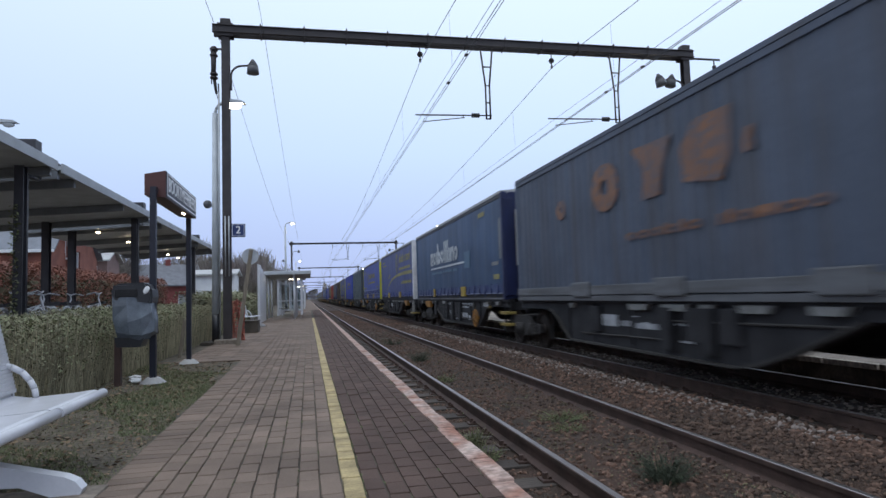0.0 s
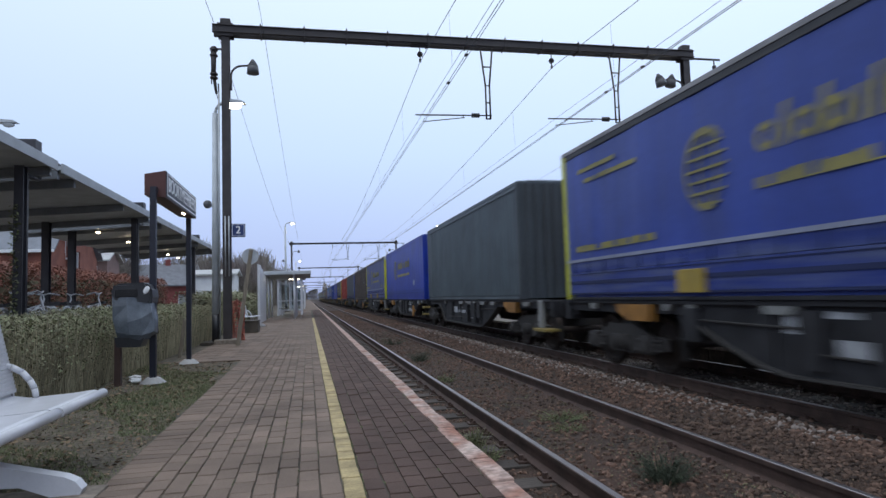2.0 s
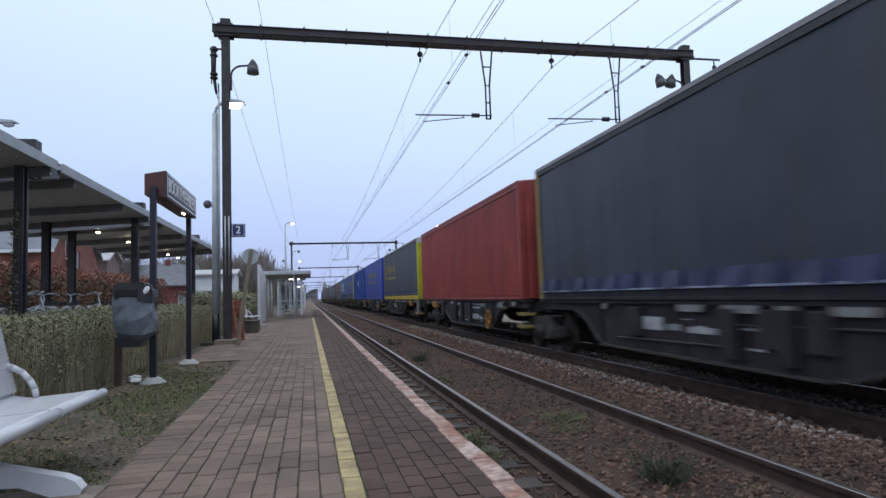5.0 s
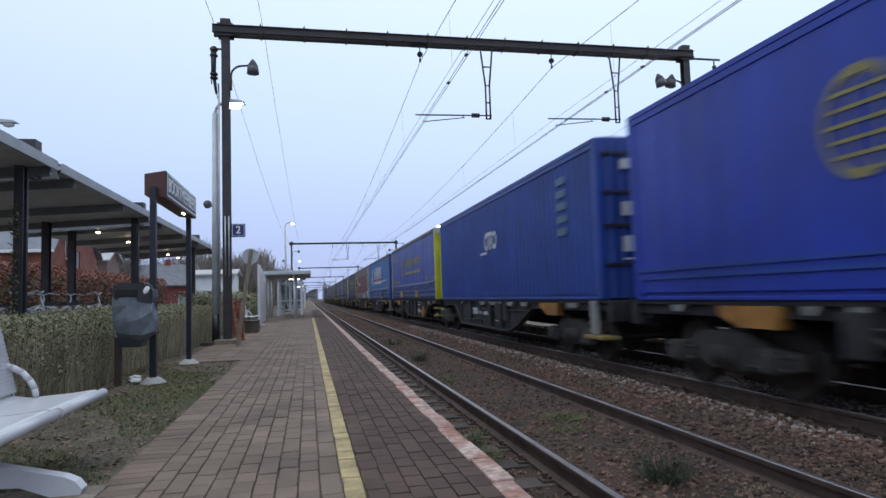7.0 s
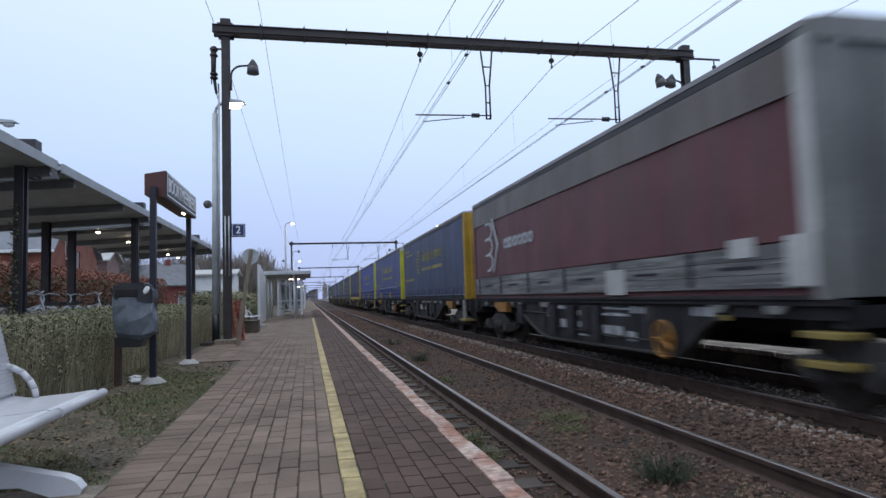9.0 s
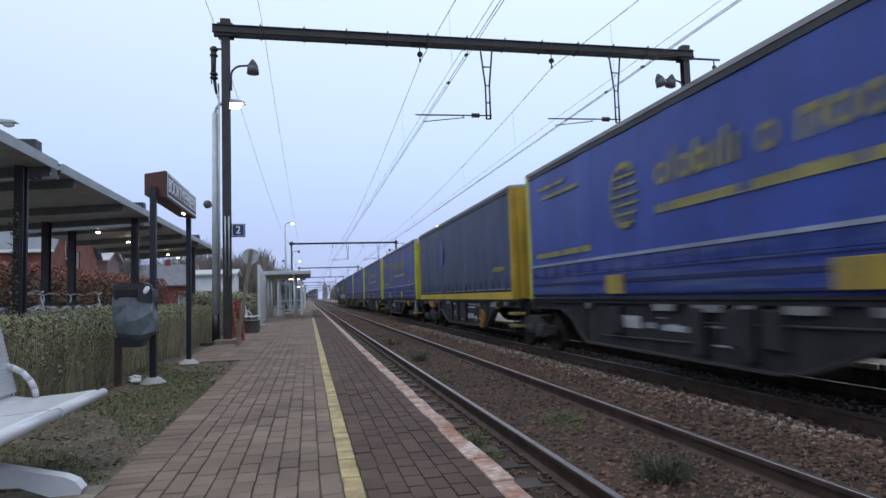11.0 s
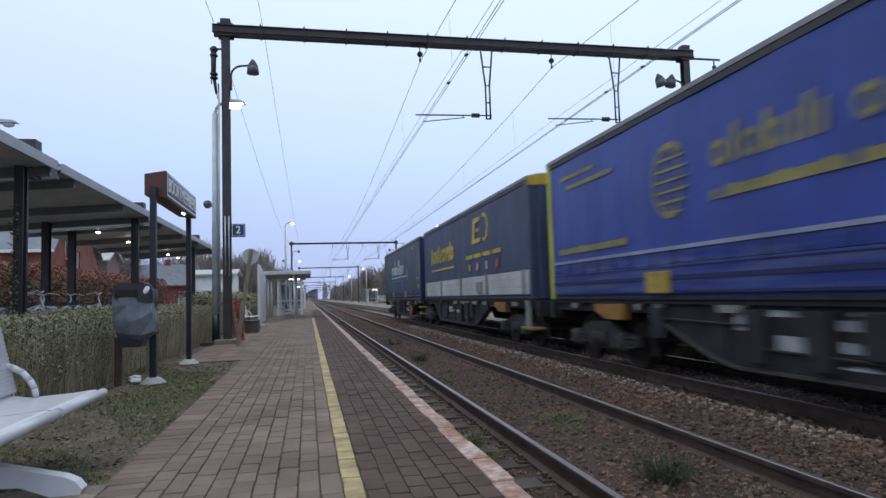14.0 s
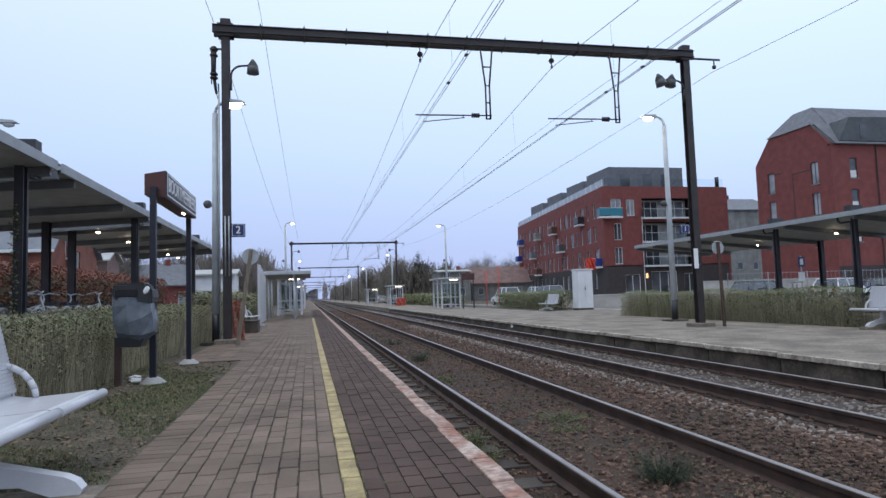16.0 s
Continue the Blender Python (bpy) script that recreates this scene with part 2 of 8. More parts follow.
def words(name, text, size, mat, parent, m, thick=0.004, fit=None):
    """Raised lettering in the built-in font, as a mesh."""
    cu = bpy.data.curves.new(name, "FONT")
    cu.body, cu.size, cu.extrude, cu.align_x, cu.align_y = text, size, thick, "CENTER", "CENTER"
    tmp = bpy.data.objects.new(name, cu)
    me = bpy.data.meshes.new_from_object(tmp)
    bpy.data.objects.remove(tmp)
    if fit:
        xs = [v.co.x for v in me.vertices]
        k = fit / (max(xs) - min(xs))
        for v in me.vertices:
            v.co.x *= k
    me.materials.append(M[mat])
    ob = new(name, me)
    ob.parent = parent
    ob.matrix_basis = m
    return ob
# ---- ground, tracks and platforms ----
def ground_sheet():
    bm = B()
    prof = [(-900, -0.03), (-1.0, -0.03), (0.95, -0.06), (1.0, -0.56), (1.9, -0.50), (2.05, -0.468), (3.45, -0.468), (3.75, -0.49), (4.1, -0.45), (4.6, -0.40), (5.0, -0.42), (5.35, -0.49), (7.3, -0.49), (7.8, -0.52), (8.1, -0.52), (8.15, -0.2), (900, -0.2)]
    ys = [-900, 0, 40, 150, 400, 1800]
    rows = [[bm.verts.new((x, y, z)) for x, z in prof] for y in ys]
    for a, b in zip(rows, rows[1:]):
        for i in range(len(prof) - 1):
            f = bm.faces.new([a[i], a[i + 1], b[i + 1], b[i]])
            f.material_index = 1 if 3 <= i <= 13 else 0
    return part("ground", bm, ["ground", "bed"], label="damp earth and dark oily track bed", category="ground", kind="structure")


def rail_line(x, seg_y):
    """One rail: foot, web and head, with a polished running surface."""
    ob = empty("rail", (x, 0, RAIL), "rusty steel rail with a polished head on wooden sleepers", "rail", "rails", "structure")
    bm = B()
    prism(bm, [(-0.07, -0.17), (0.07, -0.17), (0.07, -0.155), (0.012, -0.13), (0.012, -0.045), (0.036, -0.036), (0.036, -0.003), (-0.036, -0.003), (-0.036, -0.036), (-0.012, -0.045), (-0.012, -0.13), (-0.07, -0.155)], "y", *seg_y)
    part("rail_body", bm, "rail", ob)
    bm = B()
    prism(bm, [(-0.022, -0.003), (0.026, -0.003), (0.022, 0.002), (-0.018, 0.002)], "y", *seg_y)
    part("running_surface", bm, "rail_top", ob, "shiny worn running surface")


ground_sheet()
for cx in (TRACK_A, TRACK_B):
    for s in (-0.7535, 0.7535):
        rail_line(cx + s, (BACK_Y, FAR_Y))


def platform_near():
    ob = empty("platform_near", (0, 0, 0), "brown paved platform with a painted edge and yellow line", "platform", kind="structure")
    bm = B()
    box(bm, -1.22, EDGE_A - 0.02, -30, 400, -0.5, -0.012)
    part("slab", bm, "joint", ob)
    bm = B()
    box(bm, EDGE_A - 0.02, EDGE_A - 0.001, -30, 400, -0.56, -0.03)
    part("edge_wall", bm, "dark_concrete", ob)
    return ob


def platform_far():
    ob = empty("platform_far", (0, 0, FAR), "pale concrete platform with a worn stone edge", "platform", kind="structure")
    bm = B()
    box(bm, EDGE_B + 0.03, 14.0, -30, 400, -0.42, -0.004)
    part("slab", bm, "concrete", ob)
    bm = B()
    box(bm, EDGE_B, EDGE_B + 0.3, -30, 400, -0.06, 0.003, 0.01)
    part("edge_stone", bm, "concrete", ob)
    return ob


P_NEAR = platform_near()
P_FAR = platform_far()


# ---- the overhead line ----
MAST_L, MAST_R, BEAM = -2.03, 11.5, 8.2
ARMS = ((5.12, 3.22), (9.14, 7.15))      # drop bracket, wire


def flanged(bm, x, y, w, d, z0, z1):
    """An H-section post."""
    for s in (-1, 1):
        box(bm, x - w / 2, x + w / 2, y + s * d / 2 - 0.009, y + s * d / 2 + 0.009, z0, z1)
    box(bm, x - 0.008, x + 0.008, y - d / 2 + 0.009, y + d / 2 - 0.009, z0, z1)
    return bm


def gantry(y):
    ob = empty("gantry", (0, y, 0), "dark brown steel portal carrying the overhead wires", "gantry", "overhead line portals", kind="structure")
    for x, z0 in ((MAST_L, 0.0), (MAST_R, FAR)):
        bm = flanged(B(), x, 0, 0.2, 0.2, z0 + 0.1, BEAM + 0.28)
        part("mast", bm, "mast", ob)
        bm = B()
        box(bm, x - 0.13, x + 0.13, -0.13, 0.13, BEAM + 0.16, BEAM + 0.30, 0.02)
        part("mast_cap", bm, "mast", ob)
        bm = B()
        box(bm, x - 0.3, x + 0.3, -0.3, 0.3, z0 - 0.3, z0 + 0.11, 0.03)
        part("footing", bm, "concrete", ob)
        for k in (-1, 1):
            bm = B()
            box(bm, x - 0.2, x + 0.2, k * 0.14 - 0.012, k * 0.14 + 0.012, BEAM - 0.18, BEAM + 0.16)
            part("gusset", bm, "mast", ob)
    bm = B()
    for yy in (-0.15, 0.15):
        box(bm, MAST_L - 0.32, MAST_R + 0.22, yy - 0.008, yy + 0.008, BEAM - 0.09, BEAM + 0.10)
        for zz in (BEAM - 0.10, BEAM + 0.09):
            box(bm, MAST_L - 0.32, MAST_R + 0.22, yy - 0.055, yy + 0.055, zz, zz + 0.016)
    box(bm, MAST_L - 0.32, MAST_R + 0.22, -0.02, 0.02, BEAM - 0.03, BEAM + 0.03)
    part("beam", bm, "mast", ob)
    for k in range(11):
        x = MAST_L + 0.9 + k * 1.13
        bm = B()
        box(bm, x - 0.02, x + 0.02, -0.2, 0.2, BEAM - 0.13, BEAM - 0.09)
        box(bm, x - 0.02, x + 0.02, -0.2, 0.2, BEAM + 0.10, BEAM + 0.15)
        rod(bm, (x, -0.19, BEAM - 0.15), (x, -0.19, BEAM + 0.17), 0.012, seg=6)
        part("clamp_bolt", bm, "mast", ob)
    bm = B()
    rod(bm, (MAST_R, -0.1, BEAM - 0.12), (MAST_R + 1.15, -0.1, BEAM - 0.12), 0.035)
    rod(bm, (MAST_R + 0.95, -0.1, BEAM - 0.12), (MAST_R + 0.95, -0.1, BEAM - 0.32), 0.02)
    rod(bm, (MAST_R + 0.95, -0.1, BEAM - 0.32), (MAST_R + 0.95, -0.1, BEAM - 0.40), 0.06)
    part("feeder_arm", bm, "mast", ob)
    for bx, wx in ARMS:
        bm = B()
        for s in (-1, 1):
            rod(bm, (bx + s * 0.18, 0, BEAM - 0.09), (bx + s * 0.06, 0, 7.0), 0.026)
            rod(bm, (bx + s * 0.06, 0, 7.0), (bx + s * 0.06, 0, 6.02), 0.026)
        for z, h in ((7.55, 0.12), (7.0, 0.06), (6.5, 0.06), (6.03, 0.06)):
            rod(bm, (bx - h, 0, z), (bx + h, 0, z), 0.02)
        part("drop_bracket", bm, "mast", ob)
        bm = B()
        rod(bm, (bx + 0.1, 0, 6.13), (wx - 0.22, 0, 6.09), 0.02)
        rod(bm, (wx, 0, 5.90), (wx + 1.2, 0, 6.05), 0.013)
        rod(bm, (wx + 1.15, 0, 6.05), (wx + 1.15, 0, 6.12), 0.012)
        part("registration_arm", bm, "mast", ob)
        for k in range(4):
            bm = B()
            rod(bm, (bx - 0.28 - 0.06 * k, 0, 6.12), (bx - 0.31 - 0.06 * k, 0, 6.12), 0.07, seg=12)
            part("insulator_disc", bm, "mast", ob)
        bm = B()
        rod(bm, (wx - 0.04, 0, BEAM - 0.08), (wx - 0.04, 0, 7.62), 0.014)
        box(bm, wx - 0.3, wx + 0.12, -0.05, 0.05, BEAM - 0.13, BEAM - 0.09)
        for k in range(3):
            rod(bm, (wx - 0.04, 0, 7.86 - 0.045 * k), (wx - 0.04, 0, 7.885 - 0.045 * k), 0.085 - 0.02 * (k != 1), seg=12)
        rod(bm, (wx - 0.04, 0, 7.70), (wx - 0.04, 0, 7.60), 0.03)
        part("suspension_insulator", bm, "mast", ob)
    return ob


GANTRIES = [17.0 + 66.0 * k for k in range(-1, 9)]
for gy in GANTRIES:
    gantry(gy)


def hung(bm, x, z0, sag, r, y0, y1, x1=None, n=14):
    pts = []
    for i in range(n + 1):
        k = i / n
        pts.append((x + ((x1 if x1 is not None else x) - x) * k, y0 + (y1 - y0) * k, z0 - sag * 4 * k * (1 - k)))
    return tube(bm, pts, r, seg=4)


def wires():
    hang, droop = 7.62, 1.15
    for j, (_, wx) in enumerate(ARMS):
        ob = empty("overhead_wire", (0, 0, 0), "dark copper contact wire hung from a sagging messenger wire", "overhead wire", "overhead wires", "structure")
        low = 5.90 - 0.07 * j
        for dx in (-0.025, 0.03):
            bm = B()
            for a, b in zip(GANTRIES, GANTRIES[1:]):
                rod(bm, (wx + dx, a, low), (wx + dx, b, low), 0.0065 + 0.0015 * j, seg=4)
            part("contact_wire", bm, "wire", ob)
        bm = B()
        for a, b in zip(GANTRIES, GANTRIES[1:]):
            hung(bm, wx - 0.04, hang, droop, 0.008, a, b)
        part("messenger_wire", bm, "wire", ob)
        bm = B()
        for a, b in zip(GANTRIES, GANTRIES[1:]):
            hung(bm, wx, low + 0.26, 0.1, 0.005, a, b)
        part("auxiliary_wire", bm, "wire", ob)
        for a, b in zip(GANTRIES[:4], GANTRIES[1:5]):
            for i in range(9):
                k = (i + 0.5) / 9
                z = hang - droop * 4 * k * (1 - k)
                bm = B()
                rod(bm, (wx, a + (b - a) * k, low + 0.2), (wx - 0.04, a + (b - a) * k, z), 0.003, seg=4)
                part("dropper", bm, "wire", ob)
        bm = B()
        for a in GANTRIES:
            for k in (3.2, 4.9):
                box(bm, wx - 0.03, wx + 0.035, a - k - 0.04, a - k + 0.04, low - 0.005, low + 0.03)
        part("wire_clip", bm, "wire", ob)
    for x, z, sag in ((MAST_L - 0.2, BEAM - 0.05, 0.9), (MAST_L + 1.0, BEAM - 0.16, 0.5), (MAST_R + 0.95, BEAM - 0.48, 0.75)):
        ob = empty("feeder_wire", (0, 0, 0), "thin dark feeder wire strung between portals", "feeder wire", "overhead wires", "structure")
        bm = B()
        for a, b in zip(GANTRIES, GANTRIES[1:]):
            hung(bm, x, z, sag, 0.007, a, b)
        part("cable", bm, "wire", ob)


wires()
# ---- the train: pairs of container flats with swap bodies and containers ----
PITCH = 14.795
REAR0 = 15.134
ROWS = [0.5 * k for k in range(33)]
# the run is a little uneven: metres ahead of the even run
SURGE = {0.0: 0.35, 0.5: -0.36, 1.0: 0.0, 1.5: -0.45, 2.0: -0.05, 2.5: 0.25, 3.0: 0.29, 3.5: -0.66, 4.0: -0.2, 6.5: -0.4, 7.0: 0.2, 7.5: -0.36, 8.0: 0.25, 8.5: -0.37, 9.0: 0.5,
         4.5: -0.35, 5.0: 0.2, 5.5: -0.35, 6.0: 0.2, 9.5: -0.3, 10.0: 0.3, 10.5: -0.3, 11.0: 0.3, 11.5: 0.1, 12.0: 0.2, 12.5: -0.25, 13.0: 0.36, 13.5: -0.25, 14.0: 0.3, 14.5: -0.45, 15.0: 0.29, 15.5: -0.64}


def gone(t):
    """Metres that the train has run by t."""
    return 23.787 * t + 0.0349 * t * t + 0.00094 * t ** 3 + SURGE.get(t, 0.0)


def paint(name, c, rough=0.5, dirt=0.5, rust=(0.05, 0.04, 0.035), spec=0.4, wear=0.0, along=False):
    """Painted sheet or tarpaulin, with streaks of grime running down it."""
    m = material(name, c, rough, vary=0.14, scale=0.9, fine=0.1, fine_scale=14, bump=0.0, spec=spec)
    n, l = m.node_tree.nodes, m.node_tree.links
    b = n["Principled BSDF"]
    src = b.inputs["Base Color"].links[0].from_socket
    tc = n.new("ShaderNodeTexCoord")
    mp = n.new("ShaderNodeMapping")
    mp.inputs["Scale"].default_value = (1.0, 0.35, 5.0) if along else (1.0, 2.2, 0.18)
    st = n.new("ShaderNodeTexNoise")
    st.inputs["Scale"].default_value, st.inputs["Detail"].default_value = 1.6, 6
    oi = n.new("ShaderNodeObjectInfo")
    off = n.new("ShaderNodeVectorMath")
    off.operation = "ADD"
    l.new(tc.outputs["Object"], off.inputs[0])
    sc = n.new("ShaderNodeVectorMath")
    sc.operation = "SCALE"
    l.new(oi.outputs["Random"], sc.inputs["Scale"])
    sc.inputs[0].default_value = (0, 40, 7)
    l.new(sc.outputs[0], off.inputs[1])
    l.new(off.outputs[0], mp.inputs[0])
    l.new(mp.outputs[0], st.inputs[0])
    r = n.new("ShaderNodeMapRange")
    r.inputs["From Min"].default_value, r.inputs["From Max"].default_value = 0.42, 0.8
    r.inputs["To Max"].default_value = dirt
    l.new(st.outputs[0], r.inputs[0])
    bp = n.new("ShaderNodeBump")
    bp.inputs["Strength"].default_value, bp.inputs["Distance"].default_value = 0.4, 0.012
    l.new(st.outputs[0], bp.inputs["Height"])
    l.new(bp.outputs[0], b.inputs["Normal"])
    mx = n.new("ShaderNodeMix")
    mx.data_type = "RGBA"
    l.new(r.outputs[0], mx.inputs["Factor"])
    l.new(src, mx.inputs["A"])
    mx.inputs["B"].default_value = (*rust, 1)
    l.new(mx.outputs["Result"], b.inputs["Base Color"])
    if wear:
        # small chips where the print has gone
        ch = n.new("ShaderNodeTexNoise")
        ch.inputs["Scale"].default_value, ch.inputs["Detail"].default_value = 9.0, 5
        l.new(off.outputs[0], ch.inputs[0])
        cr = n.new("ShaderNodeMapRange")
        cr.inputs["From Min"].default_value, cr.inputs["From Max"].default_value = 0.62 - 0.3 * wear, 0.72 - 0.3 * wear
        cr.inputs["To Max"].default_value = 0.8
        l.new(ch.outputs[0], cr.inputs[0])
        m2 = n.new("ShaderNodeMix")
        m2.data_type = "RGBA"
        l.new(cr.outputs[0], m2.inputs["Factor"])
        l.new(mx.outputs["Result"], m2.inputs["A"])
        m2.inputs["B"].default_value = (*rust, 1)
        l.new(m2.outputs["Result"], b.inputs["Base Color"])
    return m


GRIME = (0.055, 0.05, 0.05)
M.update({
    "tarp_blue": paint("blue_tarpaulin", (0.037, 0.070, 0.345), 0.45, 0.4, (0.055, 0.065, 0.13)),
    "tarp_fade": paint("faded_blue_tarpaulin", (0.056, 0.076, 0.23), 0.5, 0.5, (0.06, 0.065, 0.10)),
    "board_blue": paint("blue_side_board", (0.022, 0.045, 0.25), 0.45, 0.9, (0.11, 0.13, 0.22), along=True),
    "steel_blue": paint("bright_blue_steel", (0.015, 0.044, 0.37), 0.42, 0.3, (0.025, 0.04, 0.16)),
    "navy_steel": paint("navy_blue_steel", (0.016, 0.055, 0.29), 0.45, 0.4, (0.02, 0.035, 0.08)),
    "teal_tarp": paint("dark_teal_tarpaulin", (0.029, 0.070, 0.150), 0.5, 0.5, (0.040, 0.060, 0.095)),
    "teal_dull": paint("dull_green_teal_tarpaulin", (0.033, 0.066, 0.098), 0.5, 0.5, (0.045, 0.055, 0.065)),
    "rail_dark": paint("grimy_dark_roof_rail", (0.045, 0.045, 0.05), 0.6, 0.5, (0.09, 0.085, 0.08), along=True),
    "navy_dark": paint("dark_navy_end_paint", (0.014, 0.022, 0.085), 0.5, 0.5, (0.03, 0.03, 0.04)),
    # paler than the sills: light falling on the bogies is put into the colour
    "bogie_dust": paint("cast_steel_painted_lit", (0.056, 0.050, 0.047), 0.8, 0.7, (0.02, 0.018, 0.017)),
    "print_flag_orange": paint("orange_flag_print", (0.5, 0.16, 0.05), 0.5, 0.3, (0.3, 0.12, 0.05)),
    "skirt_blue": paint("creased_dark_blue_skirt", (0.026, 0.046, 0.15), 0.5, 0.9, (0.07, 0.09, 0.17)),
    "skirt_slate": paint("creased_slate_skirt", (0.036, 0.044, 0.105), 0.55, 0.9, (0.08, 0.085, 0.13)),
    "slate_tarp": paint("dark_slate_tarpaulin", (0.045, 0.055, 0.075), 0.55, 0.6, (0.05, 0.045, 0.04)),
    "slate_blue": paint("slate_blue_tarpaulin", (0.045, 0.064, 0.135), 0.55, 0.6, (0.05, 0.05, 0.055)),
    "sky_tarp": paint("mid_blue_tarpaulin", (0.022, 0.13, 0.38), 0.5, 0.4, (0.035, 0.075, 0.15)),
    "maroon_tarp": paint("faded_maroon_tarpaulin", (0.15, 0.055, 0.06), 0.6, 0.7, (0.10, 0.07, 0.068)),
    "greyed": paint("weathered_grey_paint", (0.27, 0.27, 0.26), 0.6, 0.6, (0.09, 0.08, 0.065)),
    "grey_steel": paint("blue_grey_steel", (0.085, 0.11, 0.125), 0.5, 0.35, GRIME),
    "dull_steel": paint("dull_blue_grey_steel", (0.088, 0.108, 0.15), 0.55, 0.7, (0.075, 0.062, 0.055)),
    "brown_steel": paint("brown_grimy_steel", (0.066, 0.050, 0.043), 0.6, 0.6, (0.036, 0.029, 0.025)),
    "red_steel": paint("oxide_red_steel", (0.33, 0.05, 0.04), 0.55, 0.5, (0.12, 0.03, 0.025)),
    "end_yellow": paint("yellow_end_paint", (0.55, 0.55, 0.035), 0.45, 0.35, (0.30, 0.27, 0.05)),
    "end_amber": paint("dirty_amber_end_paint", (0.52, 0.33, 0.03), 0.5, 0.6, (0.20, 0.10, 0.03)),
    "end_white": paint("white_end_paint", (0.78, 0.77, 0.77), 0.45, 0.35, (0.35, 0.32, 0.30)),
    "cap_white": paint("grubby_white_roof_cap", (0.50, 0.50, 0.49), 0.5, 0.5, (0.28, 0.25, 0.22)),
    "roof_cover": paint("grey_roof_sheet", (0.36, 0.35, 0.36), 0.7, 0.5, (0.03, 0.03, 0.03)),
    "print_yellow": paint("yellow_print", (0.34, 0.295, 0.085), 0.55, 0.8, (0.13, 0.125, 0.09), wear=0.18),
    "print_bright": paint("bright_yellow_print", (0.60, 0.42, 0.03), 0.5, 0.3, (0.35, 0.25, 0.06)),
    "print_white": paint("white_print", (0.58, 0.62, 0.64), 0.5, 0.35, (0.33, 0.35, 0.36)),
    "print_pale": paint("pale_blue_print", (0.075, 0.15, 0.23), 0.5, 0.4, (0.06, 0.10, 0.14)),
    "print_orange": paint("rusty_orange_print", (0.27, 0.125, 0.06), 0.6, 0.9, (0.10, 0.10, 0.12), wear=0.4),
    "print_brown": paint("faint_brown_print", (0.17, 0.07, 0.035), 0.6, 0.9, (0.05, 0.038, 0.032), wear=0.4),
    "yellow_worn": paint("grubby_ochre_paint", (0.30, 0.22, 0.06), 0.6, 0.8, (0.10, 0.08, 0.05)),
    "sky_board": paint("mid_blue_side_board", (0.018, 0.09, 0.29), 0.5, 0.9, (0.10, 0.13, 0.20), along=True),
    "line_pale": paint("weathered_pale_strip", (0.33, 0.35, 0.45), 0.6, 0.7, (0.14, 0.16, 0.24)),
    "tag": paint("grubby_tag_plate", (0.17, 0.19, 0.26), 0.6, 0.6, (0.07, 0.08, 0.13)),
    # webbing of straps and buckles, and painted shadow lines on the side boards
    "strap_blue": paint("dark_blue_webbing_and_shade", (0.018, 0.028, 0.10), 0.7, 0.4, (0.03, 0.03, 0.05)),
    "pocket_yellow": paint("worn_pocket_paint", (0.46, 0.32, 0.05), 0.55, 0.8, (0.16, 0.12, 0.05), wear=0.2),
    # darker copy of the blue-grey steel: the end wall's shade is in the colour
    "grey_end": paint("grey_steel_painted_shade", (0.05, 0.06, 0.068), 0.6, 0.5, (0.05, 0.045, 0.04)),
    "dull_board": paint("grimy_side_board", (0.13, 0.125, 0.125), 0.6, 0.95, (0.34, 0.34, 0.33), along=True),
    "maroon_upper": paint("bleached_grey_band", (0.19, 0.175, 0.165), 0.65, 0.9, (0.12, 0.10, 0.085)),
    "cord": paint("dirty_pale_cord", (0.15, 0.16, 0.19), 0.8, 0.9, (0.05, 0.065, 0.08)),
    "grubby_ledge": paint("grubby_grey_ledge", (0.15, 0.155, 0.165), 0.6, 0.9, (0.06, 0.055, 0.05), along=True),
    "dusty": paint("brake_dust_steel", (0.060, 0.055, 0.052), 0.8, 0.6, (0.025, 0.023, 0.021)),
    "print_red": paint("red_print", (0.45, 0.04, 0.05), 0.5, 0.3, (0.25, 0.05, 0.06)),
    "board_white": paint("white_side_board", (0.55, 0.55, 0.53), 0.5, 0.5, (0.30, 0.28, 0.25)),
})

W2 = 1.25
CH = 2.95


def grid_side(x, ys, z0, z1, wave, inset=0.06, rows=3):
    """A side sheet whose outer face follows wave(y, k); its rim folds inwards. x < 0: the near side."""
    bm = B()
    s = -1 if x < 0 else 1
    zs = [z0 + (z1 - z0) * k / rows for k in range(rows + 1)]
    g = [[bm.verts.new((x + s * wave(y, k / rows), y, z)) for y in ys] for k, z in enumerate(zs)]
    for a, b in zip(g, g[1:]):
        for i in range(len(ys) - 1):
            bm.faces.new([a[i], a[i + 1], b[i + 1], b[i]] if s > 0 else [a[i + 1], a[i], b[i], b[i + 1]]).smooth = True
    rim = g[0] + [r[-1] for r in g[1:-1]] + g[-1][::-1] + [r[0] for r in g[-2:0:-1]]
    rim = [bm.verts.new(v.co) for v in rim]
    inner = [bm.verts.new((x - s * inset, v.co.y, v.co.z)) for v in rim]
    n = len(rim)
    fs = [bm.faces.new([rim[i], rim[(i + 1) % n], inner[(i + 1) % n], inner[i]]) for i in range(n)]
    bmesh.ops.recalc_face_normals(bm, faces=fs)
    return bm


def plate(bm, L, u0, u1, z0, z1, x=-W2 - 0.014, t=0.006, slant=0.0):
    """A thin raised block of print on the near side; u runs from the rear end to the front end."""
    ya, yb = L / 2 - u0, L / 2 - u1
    lo = [(ya, z0), (yb, z0), (yb - slant, z1), (ya - slant, z1)]
    prism(bm, lo, "x", x, x + t)
    return bm


